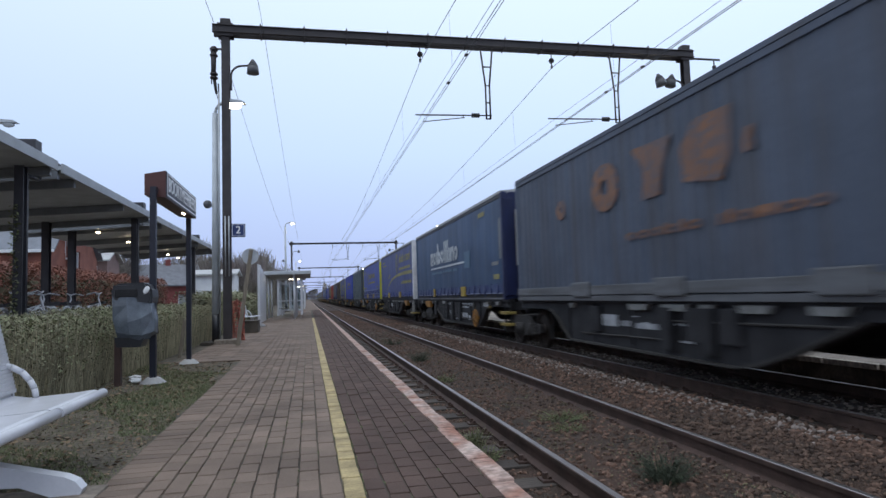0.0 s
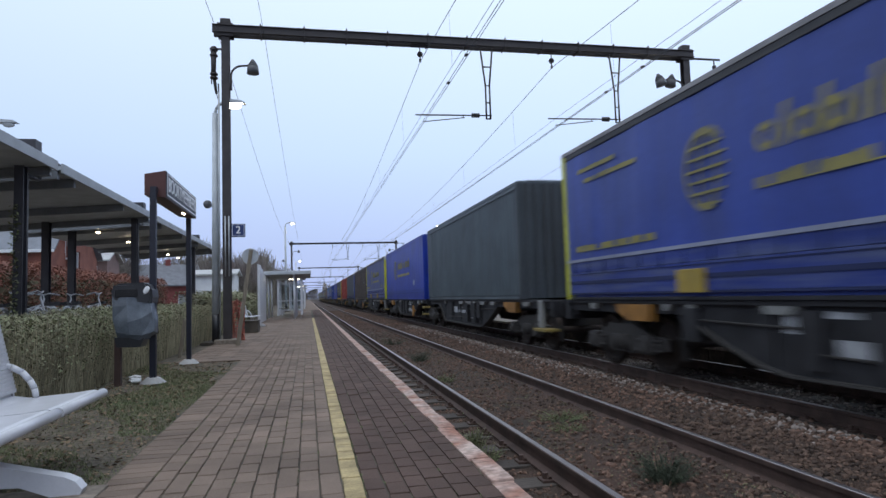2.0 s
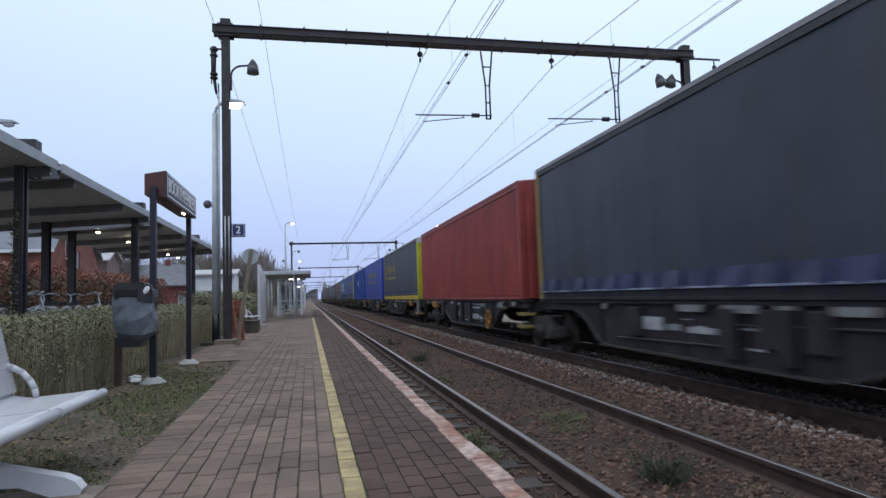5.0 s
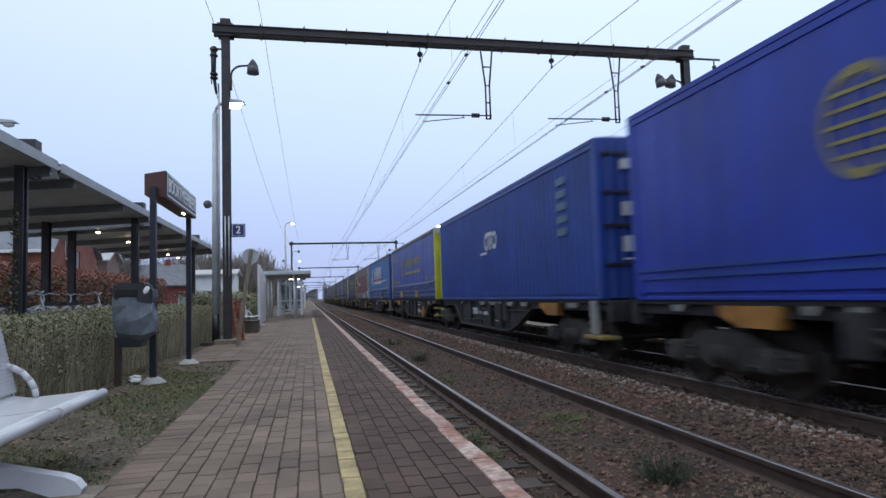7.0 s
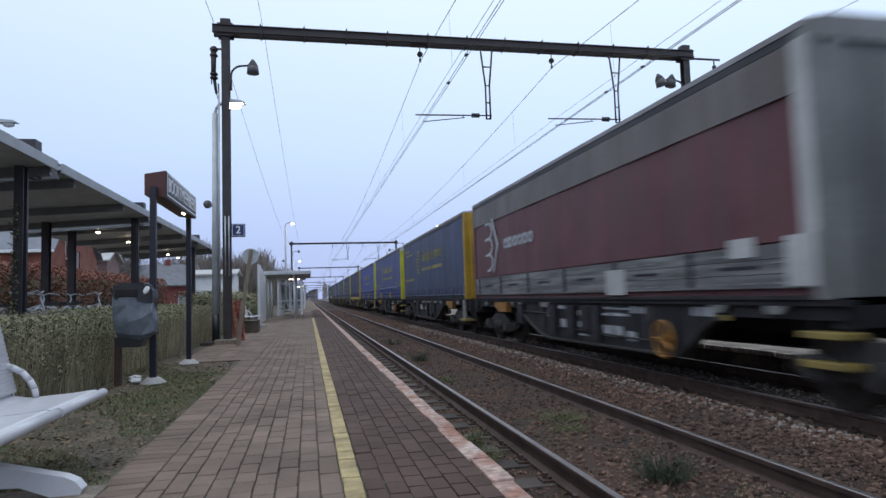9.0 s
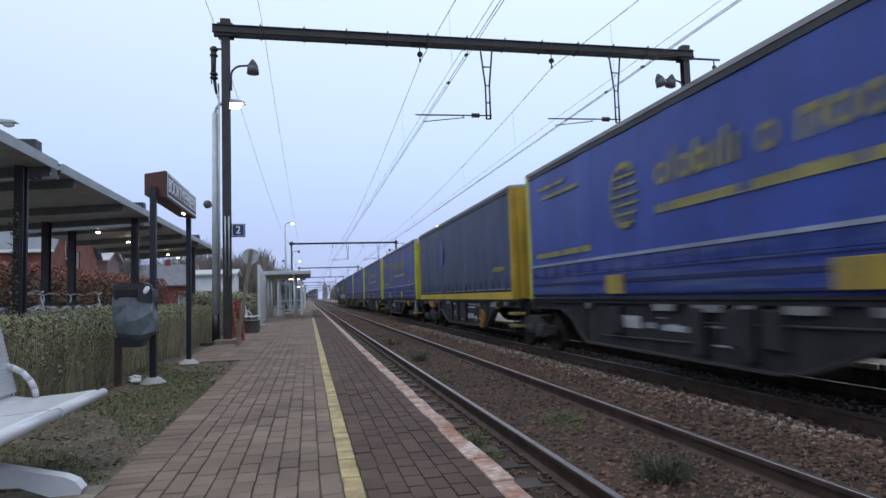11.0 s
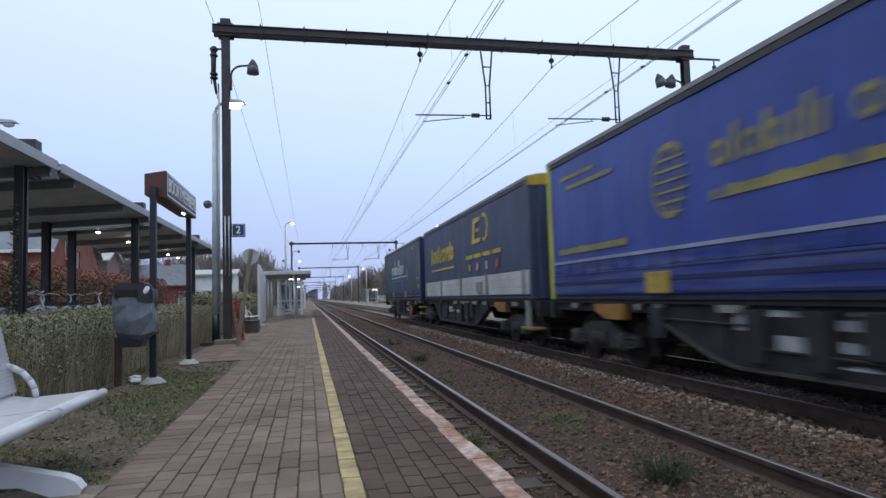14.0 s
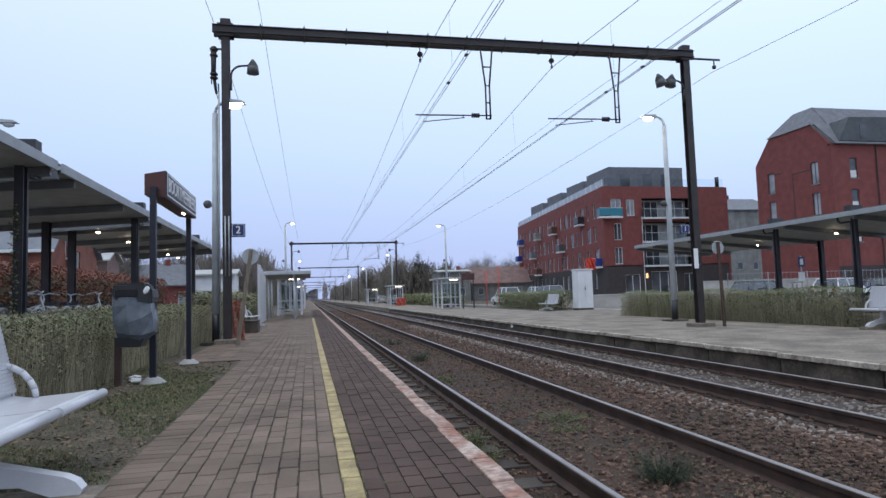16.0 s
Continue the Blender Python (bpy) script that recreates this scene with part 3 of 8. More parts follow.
def ring(bm, L, uc, zc, ru, rz, w, n=20, x=-W2 - 0.014, a0=0.0, a1=1.0):
    """A flat raised ring or arc, as one piece."""
    big = max(ru, rz)
    closed = a1 - a0 > 0.999
    rows = []
    for i in range(n + (0 if closed else 1)):
        k = 2 * math.pi * (a0 + (a1 - a0) * i / n)
        pts = [(L / 2 - uc - r * math.cos(k) * ru / big, zc + r * math.sin(k) * rz / big) for r in (big, max(0.004, big - w))]
        rows.append([bm.verts.new((xx, *p)) for xx in (x, x + 0.006) for p in pts])
    fs = []
    for i in range(len(rows) if closed else len(rows) - 1):
        p, q = rows[i], rows[(i + 1) % len(rows)]
        fs += [bm.faces.new([p[a], q[a], q[b], p[b]]) for a, b in ((0, 1), (1, 3), (3, 2), (2, 0))]
    if not closed:
        fs += [bm.faces.new([r[0], r[1], r[3], r[2]]) for r in (rows[0], rows[-1])]
    bmesh.ops.recalc_face_normals(bm, faces=fs)
    return bm


def blocks(bm, L, u0, u1, z0, z1, n, seed, slant=0.0, tall=0.3, w=None, forms=None, to=None):
    """A row of unreadable marks of letter size: short stems, tall stems, rings and arches.
    forms: 0 gap, 1 short stem, 2 tall stem, 3 ring, 4 ring beside a tall stem, 5 arch; narrow forms take half the room.
    to: the thing and the material, where each mark is a part of its own."""
    rnd = random.Random(seed)
    h = z1 - z0
    low = z0 + h * (1 - tall)
    if forms is None:
        forms = [rnd.choice((0, 1, 2, 3, 3, 3, 4, 5, 5)) if 0 < i < n - 1 else 3 for i in range(n)]
    wide = {0: 0.7, 1: 0.5, 2: 0.5, 3: 1.0, 4: 1.05, 5: 1.0}
    step = (u1 - u0) / sum(wide[f] for f in forms)
    w = w or step * 0.26
    if n > 16:
        # too small to tell apart: one toothed strip
        top, at = [], u0
        for f in forms:
            a, b = at, at + step * wide[f]
            at = b
            zt = z0 + h * 0.12 if f == 0 else z1 if f in (2, 4) else low
            top += [(L / 2 - a, z0 + h * 0.12), (L / 2 - a - step * 0.06, zt), (L / 2 - b + step * 0.06, zt)]
        prism(bm, [(L / 2 - u1, z0), (L / 2 - u0, z0)] + top + [(L / 2 - u1, z0 + h * 0.12)], "x", -W2 - 0.014, -W2 - 0.008)
        return bm
    at = u0
    for f in forms:
        a, b = at + step * 0.06, at + step * wide[f] - step * 0.06
        at += step * wide[f]
        if f == 0:
            continue
        if to:
            bm = B()
        if f in (1, 2):
            top = z1 if f == 2 else low
            plate(bm, L, (a + b - w) / 2, (a + b + w) / 2, z0, top, slant=slant * (top - z0))
        if f == 4:
            plate(bm, L, a, a + w, z0, z1, slant=slant * h)
            a += w * 0.55
        if f in (3, 4):
            ru, rz = (b - a) / 2, (low - z0) / 2
            ring(bm, L, (a + b) / 2 + slant * rz, z0 + rz, ru, rz, w * max(ru, rz) / max(ru, 0.01) * 0.8, n=10)
        if f == 5:
            plate(bm, L, a, a + w, z0, low, slant=slant * (low - z0))
            plate(bm, L, b - w, b, z0, low, slant=slant * (low - z0))
            plate(bm, L, a + w, b - w, low - w * 0.95, low, slant=slant * w)
        if to:
            part("mark", bm, to[1], to[0])
    return bm


# shapes of the large rows, stems and rings only
LONG_ROW = (3, 2, 3, 4, 1, 2, 1, 0, 3, 0, 5, 3, 3, 1, 2)
TALL_ROW = (5, 3, 1, 4, 3, 2, 2, 2, 1, 5, 3)


def body_core(ob, L, mat, roof, end, end_style, cap=None, rear="under"):
    """Inner box, roof, front wall and rear doors of a swap body or container."""
    bm = B()
    box(bm, -W2 + 0.05, W2 - 0.05, -L / 2 + 0.06, L / 2 - 0.06, 0.03, CH - 0.05)
    part("load_box", bm, mat, ob)
    bm = B()
    prism(bm, [(-W2 - 0.02, CH - 0.1), (W2 + 0.02, CH - 0.1), (W2 + 0.02, CH - 0.03), (0.9, CH), (-0.9, CH), (-W2 - 0.02, CH - 0.03)], "y", -L / 2 + 0.02, L / 2 - 0.02)
    part("roof", bm, roof, ob)
    for s in (-1, 1):
        bm = B()
        box(bm, s * (W2 - 0.02) - 0.03, s * (W2 - 0.02) + 0.03, -L / 2, L / 2, CH - 0.2, CH - 0.103, 0.008)
        part("roof_rail", bm, roof if roof == mat else "rail_dark", ob)
        bm = B()
        box(bm, s * (W2 - 0.03) - 0.035, s * (W2 - 0.03) + 0.035, -L / 2, L / 2, 0.0, 0.2 if rear == "print_bright" else 0.05, 0.008)
        part("bottom_rail", bm, rear, ob)
        for e in (-1, 1):
            bm = B()
            box(bm, s * (W2 - 0.06) - 0.075, s * (W2 - 0.06) + 0.075, e * (L / 2 - 0.08) - 0.085, e * (L / 2 - 0.08) + 0.085, 0.0, CH - 0.06, 0.02)
            part("corner_post", bm, end if e < 0 else "yellow_worn" if mat == "slate_tarp" else end if end in ("end_yellow", "end_amber") else mat, ob)
    bm = B()
    ribs = {"panel": 5, "ribbed": 9, "flat": 2}[end_style]
    outline = [(W2 - 0.13, -L / 2 + 0.07), (-W2 + 0.13, -L / 2 + 0.07), (-W2 + 0.13, -L / 2 + 0.02)]
    for k in range(ribs):
        x = -W2 + 0.3 + (2 * W2 - 0.6) * k / (ribs - 1)
        outline += [(x - 0.11, -L / 2 + 0.02), (x - 0.06, -L / 2 - 0.02), (x + 0.06, -L / 2 - 0.02), (x + 0.11, -L / 2 + 0.02)]
    outline.append((W2 - 0.13, -L / 2 + 0.02))
    prism(bm, outline, "z", 0.02, CH - 0.08)
    part("end_wall", bm, end, ob)
    if cap:
        bm = B()
        prism(bm, [(-W2 - 0.01, CH - 0.26), (W2 + 0.01, CH - 0.26), (W2 + 0.01, CH - 0.04), (W2 - 0.3, CH + 0.02), (-W2 + 0.3, CH + 0.02), (-W2 - 0.01, CH - 0.04)], "y", -L / 2 - 0.03, -L / 2 + 0.22)
        part("roof_cap", bm, cap, ob)
    for s in (-1, 1):
        bm = B()
        box(bm, s * 0.58 - 0.56, s * 0.58 + 0.56, L / 2 - 0.05, L / 2 - 0.005, 0.12, CH - 0.12, 0.01)
        for k in (-0.28, 0.28):
            rod(bm, (s * 0.58 + k, L / 2 + 0.02, 0.12), (s * 0.58 + k, L / 2 + 0.02, CH - 0.15), 0.018, seg=6)
        part("rear_door", bm, mat, ob)


def swap_body(label, mat, end, boards, straps, cap="cap_white", L=13.6, end_style="panel", rail="under", seed=0, roof="roof_cover", board_top=0.72, line=None, buckles=True):
    """A curtain-sided swap body: tarpaulin above, dropside boards below."""
    ob = empty("swap_body", (0, 0, 0), label, "swap body", "containers on the train")
    body_core(ob, L, mat, roof, end, end_style, cap, rail)
    ph = seed * 1.7
    ys = [-L / 2 + 0.16 + (L - 0.32) * i / 110 for i in range(111)]

    def wave(y, k):
        sag = 0.002 * math.sin(math.pi * k)
        return sag + 0.007 * math.sin(y * 2.4 + ph + 0.6 * k) + 0.005 * math.sin(y * 6.3 + 2 * ph - k) * (1 - 0.5 * k) + 0.003 * math.sin(y * 15 + ph + 2 * k)

    def folds(y, k):
        return 0.012 * (1 - k) + 0.014 * math.sin(y * 4.1 + ph + 1.5 * k) * (1 - 0.6 * k) + 0.010 * math.sin(y * 9.7 - ph + 3 * k) * (1 - 0.4 * k)
    low = 0.21 if rail == "print_bright" else 0.05
    hem = 0.27 if rail == "print_bright" else 0.17
    for s in (-1, 1):
        part("curtain", grid_side(s * (W2 - 0.01), ys, board_top + 0.01 if not straps else hem + 0.2, CH - 0.19, wave, rows=5), mat, ob, "" if s > 0 else "taut printed tarpaulin curtain")
        if not straps:
            for j in range(3):
                z = 0.13 + (board_top - 0.14) * j / 3
                bm = B()
                box(bm, s * (W2 - 0.02) - 0.03, s * (W2 - 0.02) + 0.03, -L / 2 + 0.17, L / 2 - 0.17, z, z + (board_top - 0.14) / 3 - 0.005, 0.006)
                part("side_board", bm, boards, ob)
        else:
            bm = B()
            box(bm, s * (W2 - 0.045) - 0.03, s * (W2 - 0.045) + 0.03, -L / 2 + 0.17, L / 2 - 0.17, low - 0.02, hem + 0.06)
            part("side_board", bm, "under", ob)
            part("curtain_skirt", grid_side(s * (W2 + 0.004), ys, hem, hem + 0.25, folds, rows=4), boards, ob, "creased loose skirt of the tarpaulin")
            bm = B()
            box(bm, s * (W2 + 0.012) - 0.012, s * (W2 + 0.012) + 0.012, -L / 2 + 0.17, L / 2 - 0.17, hem - 0.012, hem + 0.016, 0.004)
            part("hem_strip", bm, "line_pale", ob)
    if straps:
        sm = None
        for i in range(21):
            y = -L / 2 + 0.5 + (L - 1.0) * i / 20
            if sm is None:
                bm = B()
                box(bm, -0.008, 0.0, -0.022, 0.022, 0.0, 0.36)
                box(bm, -0.02, 0.0, -0.032, 0.032, 0.10, 0.20, 0.006)
                o = part("strap", bm, "strap_blue", ob)
                sm = o.data
            else:
                o = new("strap", sm)
                o.parent = ob
            o.location = (-W2 - 0.03, y, low + 0.02 + 0.03 * math.sin(i * 2.3))
    if buckles and not straps:
        hm = None
        for i in range(22):
            if hm is None:
                bm = B()
                box(bm, -0.026, 0.0, -0.018, 0.018, 0.36, 0.42, 0.006)
                box(bm, -0.014, 0.0, -0.010, 0.010, 0.42, 0.56)
                o = part("buckle", bm, "strap_blue", ob)
                hm = o.data
            else:
                o = new("buckle", hm)
                o.parent = ob
            o.location = (-W2 - 0.008, -L / 2 + 0.45 + (L - 0.9) * i / 21, 0.14 + 0.02 * math.sin(i * 1.7 + seed))
    if line:
        bm = B()
        plate(bm, L, 0.15, L - 0.15, board_top - 0.01, board_top + 0.045, x=-W2 - 0.03, t=0.03)
        part("trim_strip", bm, line, ob)
        # dark strips paint the shadow bands between the folded boards
        for z, h in ((0.10, 0.03), (0.47, 0.012), (0.29, 0.06)):
            part("board_line", plate(B(), L, 0.18, L - 0.18, z, z + h, x=-W2 - 0.022, t=0.02), "strap_blue", ob)
    return ob


def box_container(label, mat, end, L=13.6, rib=0.28, depth=0.036, end_style="ribbed", ledge=None):
    """A corrugated steel container."""
    ob = empty("freight_container", (0, 0, 0), label, "container", "containers on the train")
    body_core(ob, L, mat, mat, end, end_style, None, mat)
    ys, ds = [], []
    y = -L / 2 + 0.16
    while y < L / 2 - 0.16 - rib:
        for f, d in ((0, 0), (0.3, 0), (0.5, 1), (0.8, 1)):
            ys.append(y + f * rib)
            ds.append(-depth * d)
        y += rib
    ys.append(L / 2 - 0.16)
    ds.append(0)
    table = dict(zip(ys, ds))
    for s in (-1, 1):
        bm = grid_side(s * (W2 - 0.005), ys, 0.11, CH - 0.19, lambda yy, k: table[yy], rows=1)
        for f in bm.faces:
            f.smooth = False
        part("side_panel", bm, mat, ob)
    if ledge:
        bm = B()
        box(bm, -W2 - 0.05, -W2 + 0.02, -L / 2, L / 2, 0.09, 0.26, 0.012)
        part("grapple_ledge", bm, ledge, ob)
        bm = B()
        box(bm, -W2 - 0.035, -W2 + 0.02, -L / 2, L / 2, -0.02, 0.075, 0.008)
        part("lower_ledge", bm, ledge, ob)
        for k in range(4):
            y = L / 2 - 3.3 - k * 3.0
            bm = B()
            box(bm, -W2 - 0.085, -W2 - 0.04, y - 0.75, y, 0.05, 0.33, 0.02)
            part("lifting_pocket", bm, ledge, ob)
    return ob


def emblem_and_rows(ob, L, mat, u, z, w_text, n, seed, scale=1.0, url=True, dims=True):
    """A globe of bars, a large row of marks and a smaller row under it."""
    bm = B()
    for k in range(7):
        zz = z - 0.05 + (k - 3) * 0.155 * scale
        hw = 0.5 * scale * math.sqrt(max(0.1, 1 - ((k - 3) / 3.6) ** 2))
        plate(bm, L, u + 0.5 - hw * (1.0 if k % 2 else 0.8), u + 0.5 + hw * 0.75, zz - 0.02, zz + 0.018)
    ring(bm, L, u + 0.45, z - 0.05, 0.46 * scale, 0.55 * scale, 0.07, a0=0.12, a1=0.8)
    ring(bm, L, u + 0.5, z - 0.05, 0.2 * scale, 0.55 * scale, 0.08)
    part("emblem", bm, mat, ob)
    blocks(None, L, u + 1.37, u + 1.37 + w_text, z - 0.08, z + 0.40, n, seed, slant=0.12, tall=0.27, forms=LONG_ROW, to=(ob, mat))
    bm = B()
    blocks(bm, L, u + 1.37, u + 1.37 + w_text, z - 0.48, z - 0.33, n * 2 + 6, seed + 1, tall=0.15, w=0.055)
    part_each("small_mark", bm, mat, ob)
    if url:
        bm = B()
        blocks(bm, L, 0.55, 3.35, 0.90, 1.03, 24, seed + 2, tall=0.15, w=0.05)
        part_each("small_mark", bm, mat, ob)
    if dims:
        bm = B()
        blocks(bm, L, 0.75, 2.2, 2.38, 2.47, 17, seed + 3, tall=0.15, w=0.04)
        blocks(bm, L, 1.0, 2.9, 2.17, 2.26, 19, seed + 4, tall=0.15, w=0.04)
        part_each("small_mark", bm, mat, ob)


def yellow_boxes(ob, L, spots=((3.95, 0.6), (8.8, 0.66))):
    for u, w in spots:
        bm = B()
        y = L / 2 - u
        box(bm, -W2 - 0.07, -W2 - 0.02, y - w, y, 0.1, 0.42, 0.01)
        part("lifting_pocket", bm, "pocket_yellow", ob, "yellow lifting pocket")


def blue_body(seed, fade=False, amber=False, mat=None, boxes=True, rail="under", marks=True):
    tone = mat or ("tarp_fade" if fade else "tarp_blue")
    ob = swap_body("blue curtain-sided swap body with yellow print and a yellow end" if not mat else "slate blue curtain-sided swap body with a yellow end", tone, "end_amber" if amber else "end_yellow",
                   "board_blue" if not mat else "skirt_slate", bool(mat), cap=None if amber else "cap_white", seed=seed, rail=rail, line=None if mat else "line_pale")
    if marks:
        emblem_and_rows(ob, 13.6, "print_yellow", 4.2, 1.76, 4.35, 13, seed * 10)
    if boxes:
        yellow_boxes(ob, 13.6)
        bm = B()
        plate(bm, 13.6, 11.3, 11.8, 0.88, 1.02)
        part_each("small_mark", bm, "print_yellow", ob)
        for u, w in ((12.3, 0.3), (12.9, 0.3)):
            bm = B()
            plate(bm, 13.6, u, u + w, 0.8, 1.0)
            part("tag_plate", bm, "tag", ob)
        bm = B()
        rod(bm, (-W2 - 0.05, -6.9, 0.72), (-W2 - 0.05, -5.6, 0.70), 0.018, seg=6)
        part("securing_bar", bm, "under", ob)
    return ob


def teal_body(seed):
    ob = swap_body("dark teal curtain-sided swap body with white print and a navy end", "teal_tarp" if seed == 1 else "teal_dull", "navy_dark", "skirt_blue" if seed == 1 else "skirt_slate", True, cap=None, seed=seed, rail="grubby_ledge", roof="cap_white", end_style="flat")
    blocks(None, 13.6, 3.5, 8.42, 1.38, 2.2, 11, 71 + seed, tall=0.38, w=0.17, forms=TALL_ROW, to=(ob, "print_white"))
    bm = B()
    plate(bm, 13.6, 3.55, 9.33, 1.21, 1.27)
    part_each("stripe", bm, "print_white", ob)
    bm = B()
    blocks(bm, 13.6, 3.7, 8.3, 1.0, 1.11, 34, 73, tall=0.15, w=0.04)
    part_each("small_mark", bm, "print_pale", ob)
    bm = B()
    plate(bm, 13.6, 9.33, 10.1, 1.02, 1.57)
    part("patch", bm, "print_pale", ob)
    if seed > 1:
        bm = B()
        plate(bm, 13.6, 7.5, 8.1, 0.42, 1.0, slant=0.1)
        plate(bm, 13.6, 6.6, 6.85, 0.35, 0.6)
        part("patch", bm, "steel_blue", ob, "bright blue repair patch")
    bm = B()
    plate(bm, 13.6, 12.69, 13.2, 0.56, 0.70)
    plate(bm, 13.6, 11.2, 11.9, 2.45, 2.58)
    part_each("small_mark", bm, "print_yellow", ob)
    bm = B()
    plate(bm, 13.6, 12.5, 13.15, 0.95, 1.05)
    plate(bm, 13.6, 13.27, 13.46, 1.1, 2.2)
    part_each("worn_patch", bm, "greyed", ob)
    bm = B()
    box(bm, -0.9, -0.35, -6.86, -6.81, 0.9, 2.4, 0.02)
    part("end_panel", bm, "cap_white", ob, "stained pale panel on the end")
    bm = B()
    box(bm, -1.22, -0.95, -6.86, -6.81, 0.1, 2.7, 0.02)
    part("end_panel", bm, "navy_dark", ob, "dark navy edge of the end")
    yellow_boxes(ob, 13.6, ((8.95, 0.5), (4.2, 0.22)))
    return ob


def make_load(i):
    if i in (1, 25):
        return teal_body(i)
    if i == 0:
        ob = box_container("dull blue-grey corrugated container with rusty orange print", "dull_steel", "dull_steel", depth=0.024, ledge="grubby_ledge")
        bm = B()
        ring(bm, 13.6, 2.8, 1.82, 0.22, 0.2, 0.15)
        part("mark", bm, "print_orange", ob)
        part("mark", ring(B(), 13.6, 4.75, 1.95, 0.5, 0.42, 0.34), "print_orange", ob)
        part("mark", prism(B(), [(6.8 - 5.7, 2.38), (6.8 - 6.85, 2.36), (6.8 - 6.6, 1.95), (6.8 - 6.5, 1.55), (6.8 - 6.0, 1.53), (6.8 - 6.05, 2.05)], "x", -W2 - 0.014, -W2 - 0.008), "print_orange", ob)
        part("mark", prism(B(), [(6.8 - 7.1, 1.62), (6.8 - 7.05, 2.1), (6.8 - 7.4, 2.42), (6.8 - 8.15, 2.4), (6.8 - 8.1, 1.8), (6.8 - 7.9, 1.5)], "x", -W2 - 0.014, -W2 - 0.008), "print_orange", ob)
        part("mark", plate(B(), 13.6, 8.35, 8.5, 1.75, 2.05), "print_orange", ob)
        bm = B()
        blocks(bm, 13.6, 5.4, 9.6, 0.95, 1.12, 13, 8, tall=0.2, w=0.1)
        part_each("small_mark", bm, "print_orange", ob)
        return ob
    if i == 2:
        ob = swap_body("faded blue curtain-sided swap body with a yellow stripe and white end", "tarp_fade", "end_white", "board_blue", True, cap=None, seed=2, end_style="flat", roof="cap_white")
        emblem_and_rows(ob, 13.6, "print_yellow", 7.4, 2.12, 3.95, 13, 20, url=False)
        bm = B()
        pts = [(3.9, 0.85), (4.6, 1.02), (5.6, 1.2), (7.0, 1.33), (8.6, 1.4), (10.5, 1.42), (13.3, 1.40)]
        for (u0, z0), (u1, z1) in zip(pts, pts[1:]):
            w = 0.045 + 0.004 * u0
            prism(bm, [(6.8 - u0, z0 - w), (6.8 - u1, z1 - w), (6.8 - u1, z1 + w), (6.8 - u0, z0 + w)], "x", -W2 - 0.016, -W2 - 0.008)
        part_each("stripe", bm, "print_yellow", ob)
        bm = B()
        blocks(bm, 13.6, 9.6, 13.0, 0.85, 1.02, 22, 23, tall=0.15, w=0.05)
        part_each("small_mark", bm, "print_yellow", ob)
        bm = B()
        plate(bm, 13.6, 3.2, 3.5, 0.6, 0.75)
        plate(bm, 13.6, 3.9, 4.3, 1.3, 1.4)
        plate(bm, 13.6, 4.4, 4.7, 1.4, 1.55)
        part_each("small_mark", bm, "print_yellow", ob)
        bm = B()
        box(bm, -0.75, 0.35, -6.84, -6.80, 2.56, 2.60)
        box(bm, -0.45, -0.28, -6.84, -6.80, 0.76, 0.83)
        part_each("small_mark", bm, "print_red", ob)
        yellow_boxes(ob, 13.6, ((3.95, 0.5), (8.85, 0.6)))
        return ob
    if i == 4:
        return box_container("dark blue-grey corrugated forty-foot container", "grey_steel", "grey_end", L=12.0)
    if i in (5, 11):
        ob = box_container("bright blue steel container with yellow print", "steel_blue", "steel_blue", rib=0.6, depth=0.006)
        emblem_and_rows(ob, 13.6, "print_yellow", 3.85, 1.74, 4.3, 13, 50, url=False, dims=False)
        if i == 5:
            part("worn_patch", ring(B(), 13.6, 10.9, 0.82, 0.17, 0.15, 0.14, n=14), "print_white", ob)
        bm = B()
        for z in (0.3, 0.42):
            plate(bm, 13.6, 0.1, 13.5, z, z + 0.05, x=-W2 - 0.02, t=0.02)
        part("rub_strip", bm, "navy_steel", ob)
        bm = B()
        box(bm, -0.95, -0.8, -6.86, -6.82, 0.5, 0.6)
        part_each("small_mark", bm, "print_red", ob)
        return ob
    if i == 7:
        ob = box_container("grimy brown corrugated container with orange print", "brown_steel", "brown_steel")
        blocks(None, 13.6, 4.5, 8.3, 1.65, 2.4, 4, 72, tall=0.1, w=0.2, to=(ob, "print_brown"))
        bm = B()
        plate(bm, 13.6, 11.5, 12.0, 1.75, 1.83)
        plate(bm, 13.6, 11.5, 12.0, 1.5, 1.58)
        part_each("small_mark", bm, "print_pale", ob)
        return ob
    if i == 8:
        ob = swap_body("dark grimy curtain-sided swap body with a stained pale end", "slate_tarp", "navy_steel", "skirt_slate", True, cap="cap_white", seed=8, end_style="flat")
        bm = B()
        plate(bm, 13.6, 13.2, 13.5, 0.8, 2.4)
        part_each("worn_patch", bm, "cap_white", ob)
        return ob
    if i == 9:
        return box_container("oxide red corrugated container", "red_steel", "red_steel")
    if i == 10:
        ob = blue_body(10, mat="slate_tarp", boxes=False, rail="print_bright", marks=False)
        emblem_and_rows(ob, 13.6, "print_yellow", 0.8, 1.72, 3.5, 13, 100, url=False, dims=False, scale=0.8)
        for k in range(17):
            part("small_mark", plate(B(), 13.6, 0.5 + k * 0.76, 0.8 + k * 0.76, 0.52, 0.56, x=-W2 - 0.03, t=0.02), "yellow_worn", ob)
        return ob
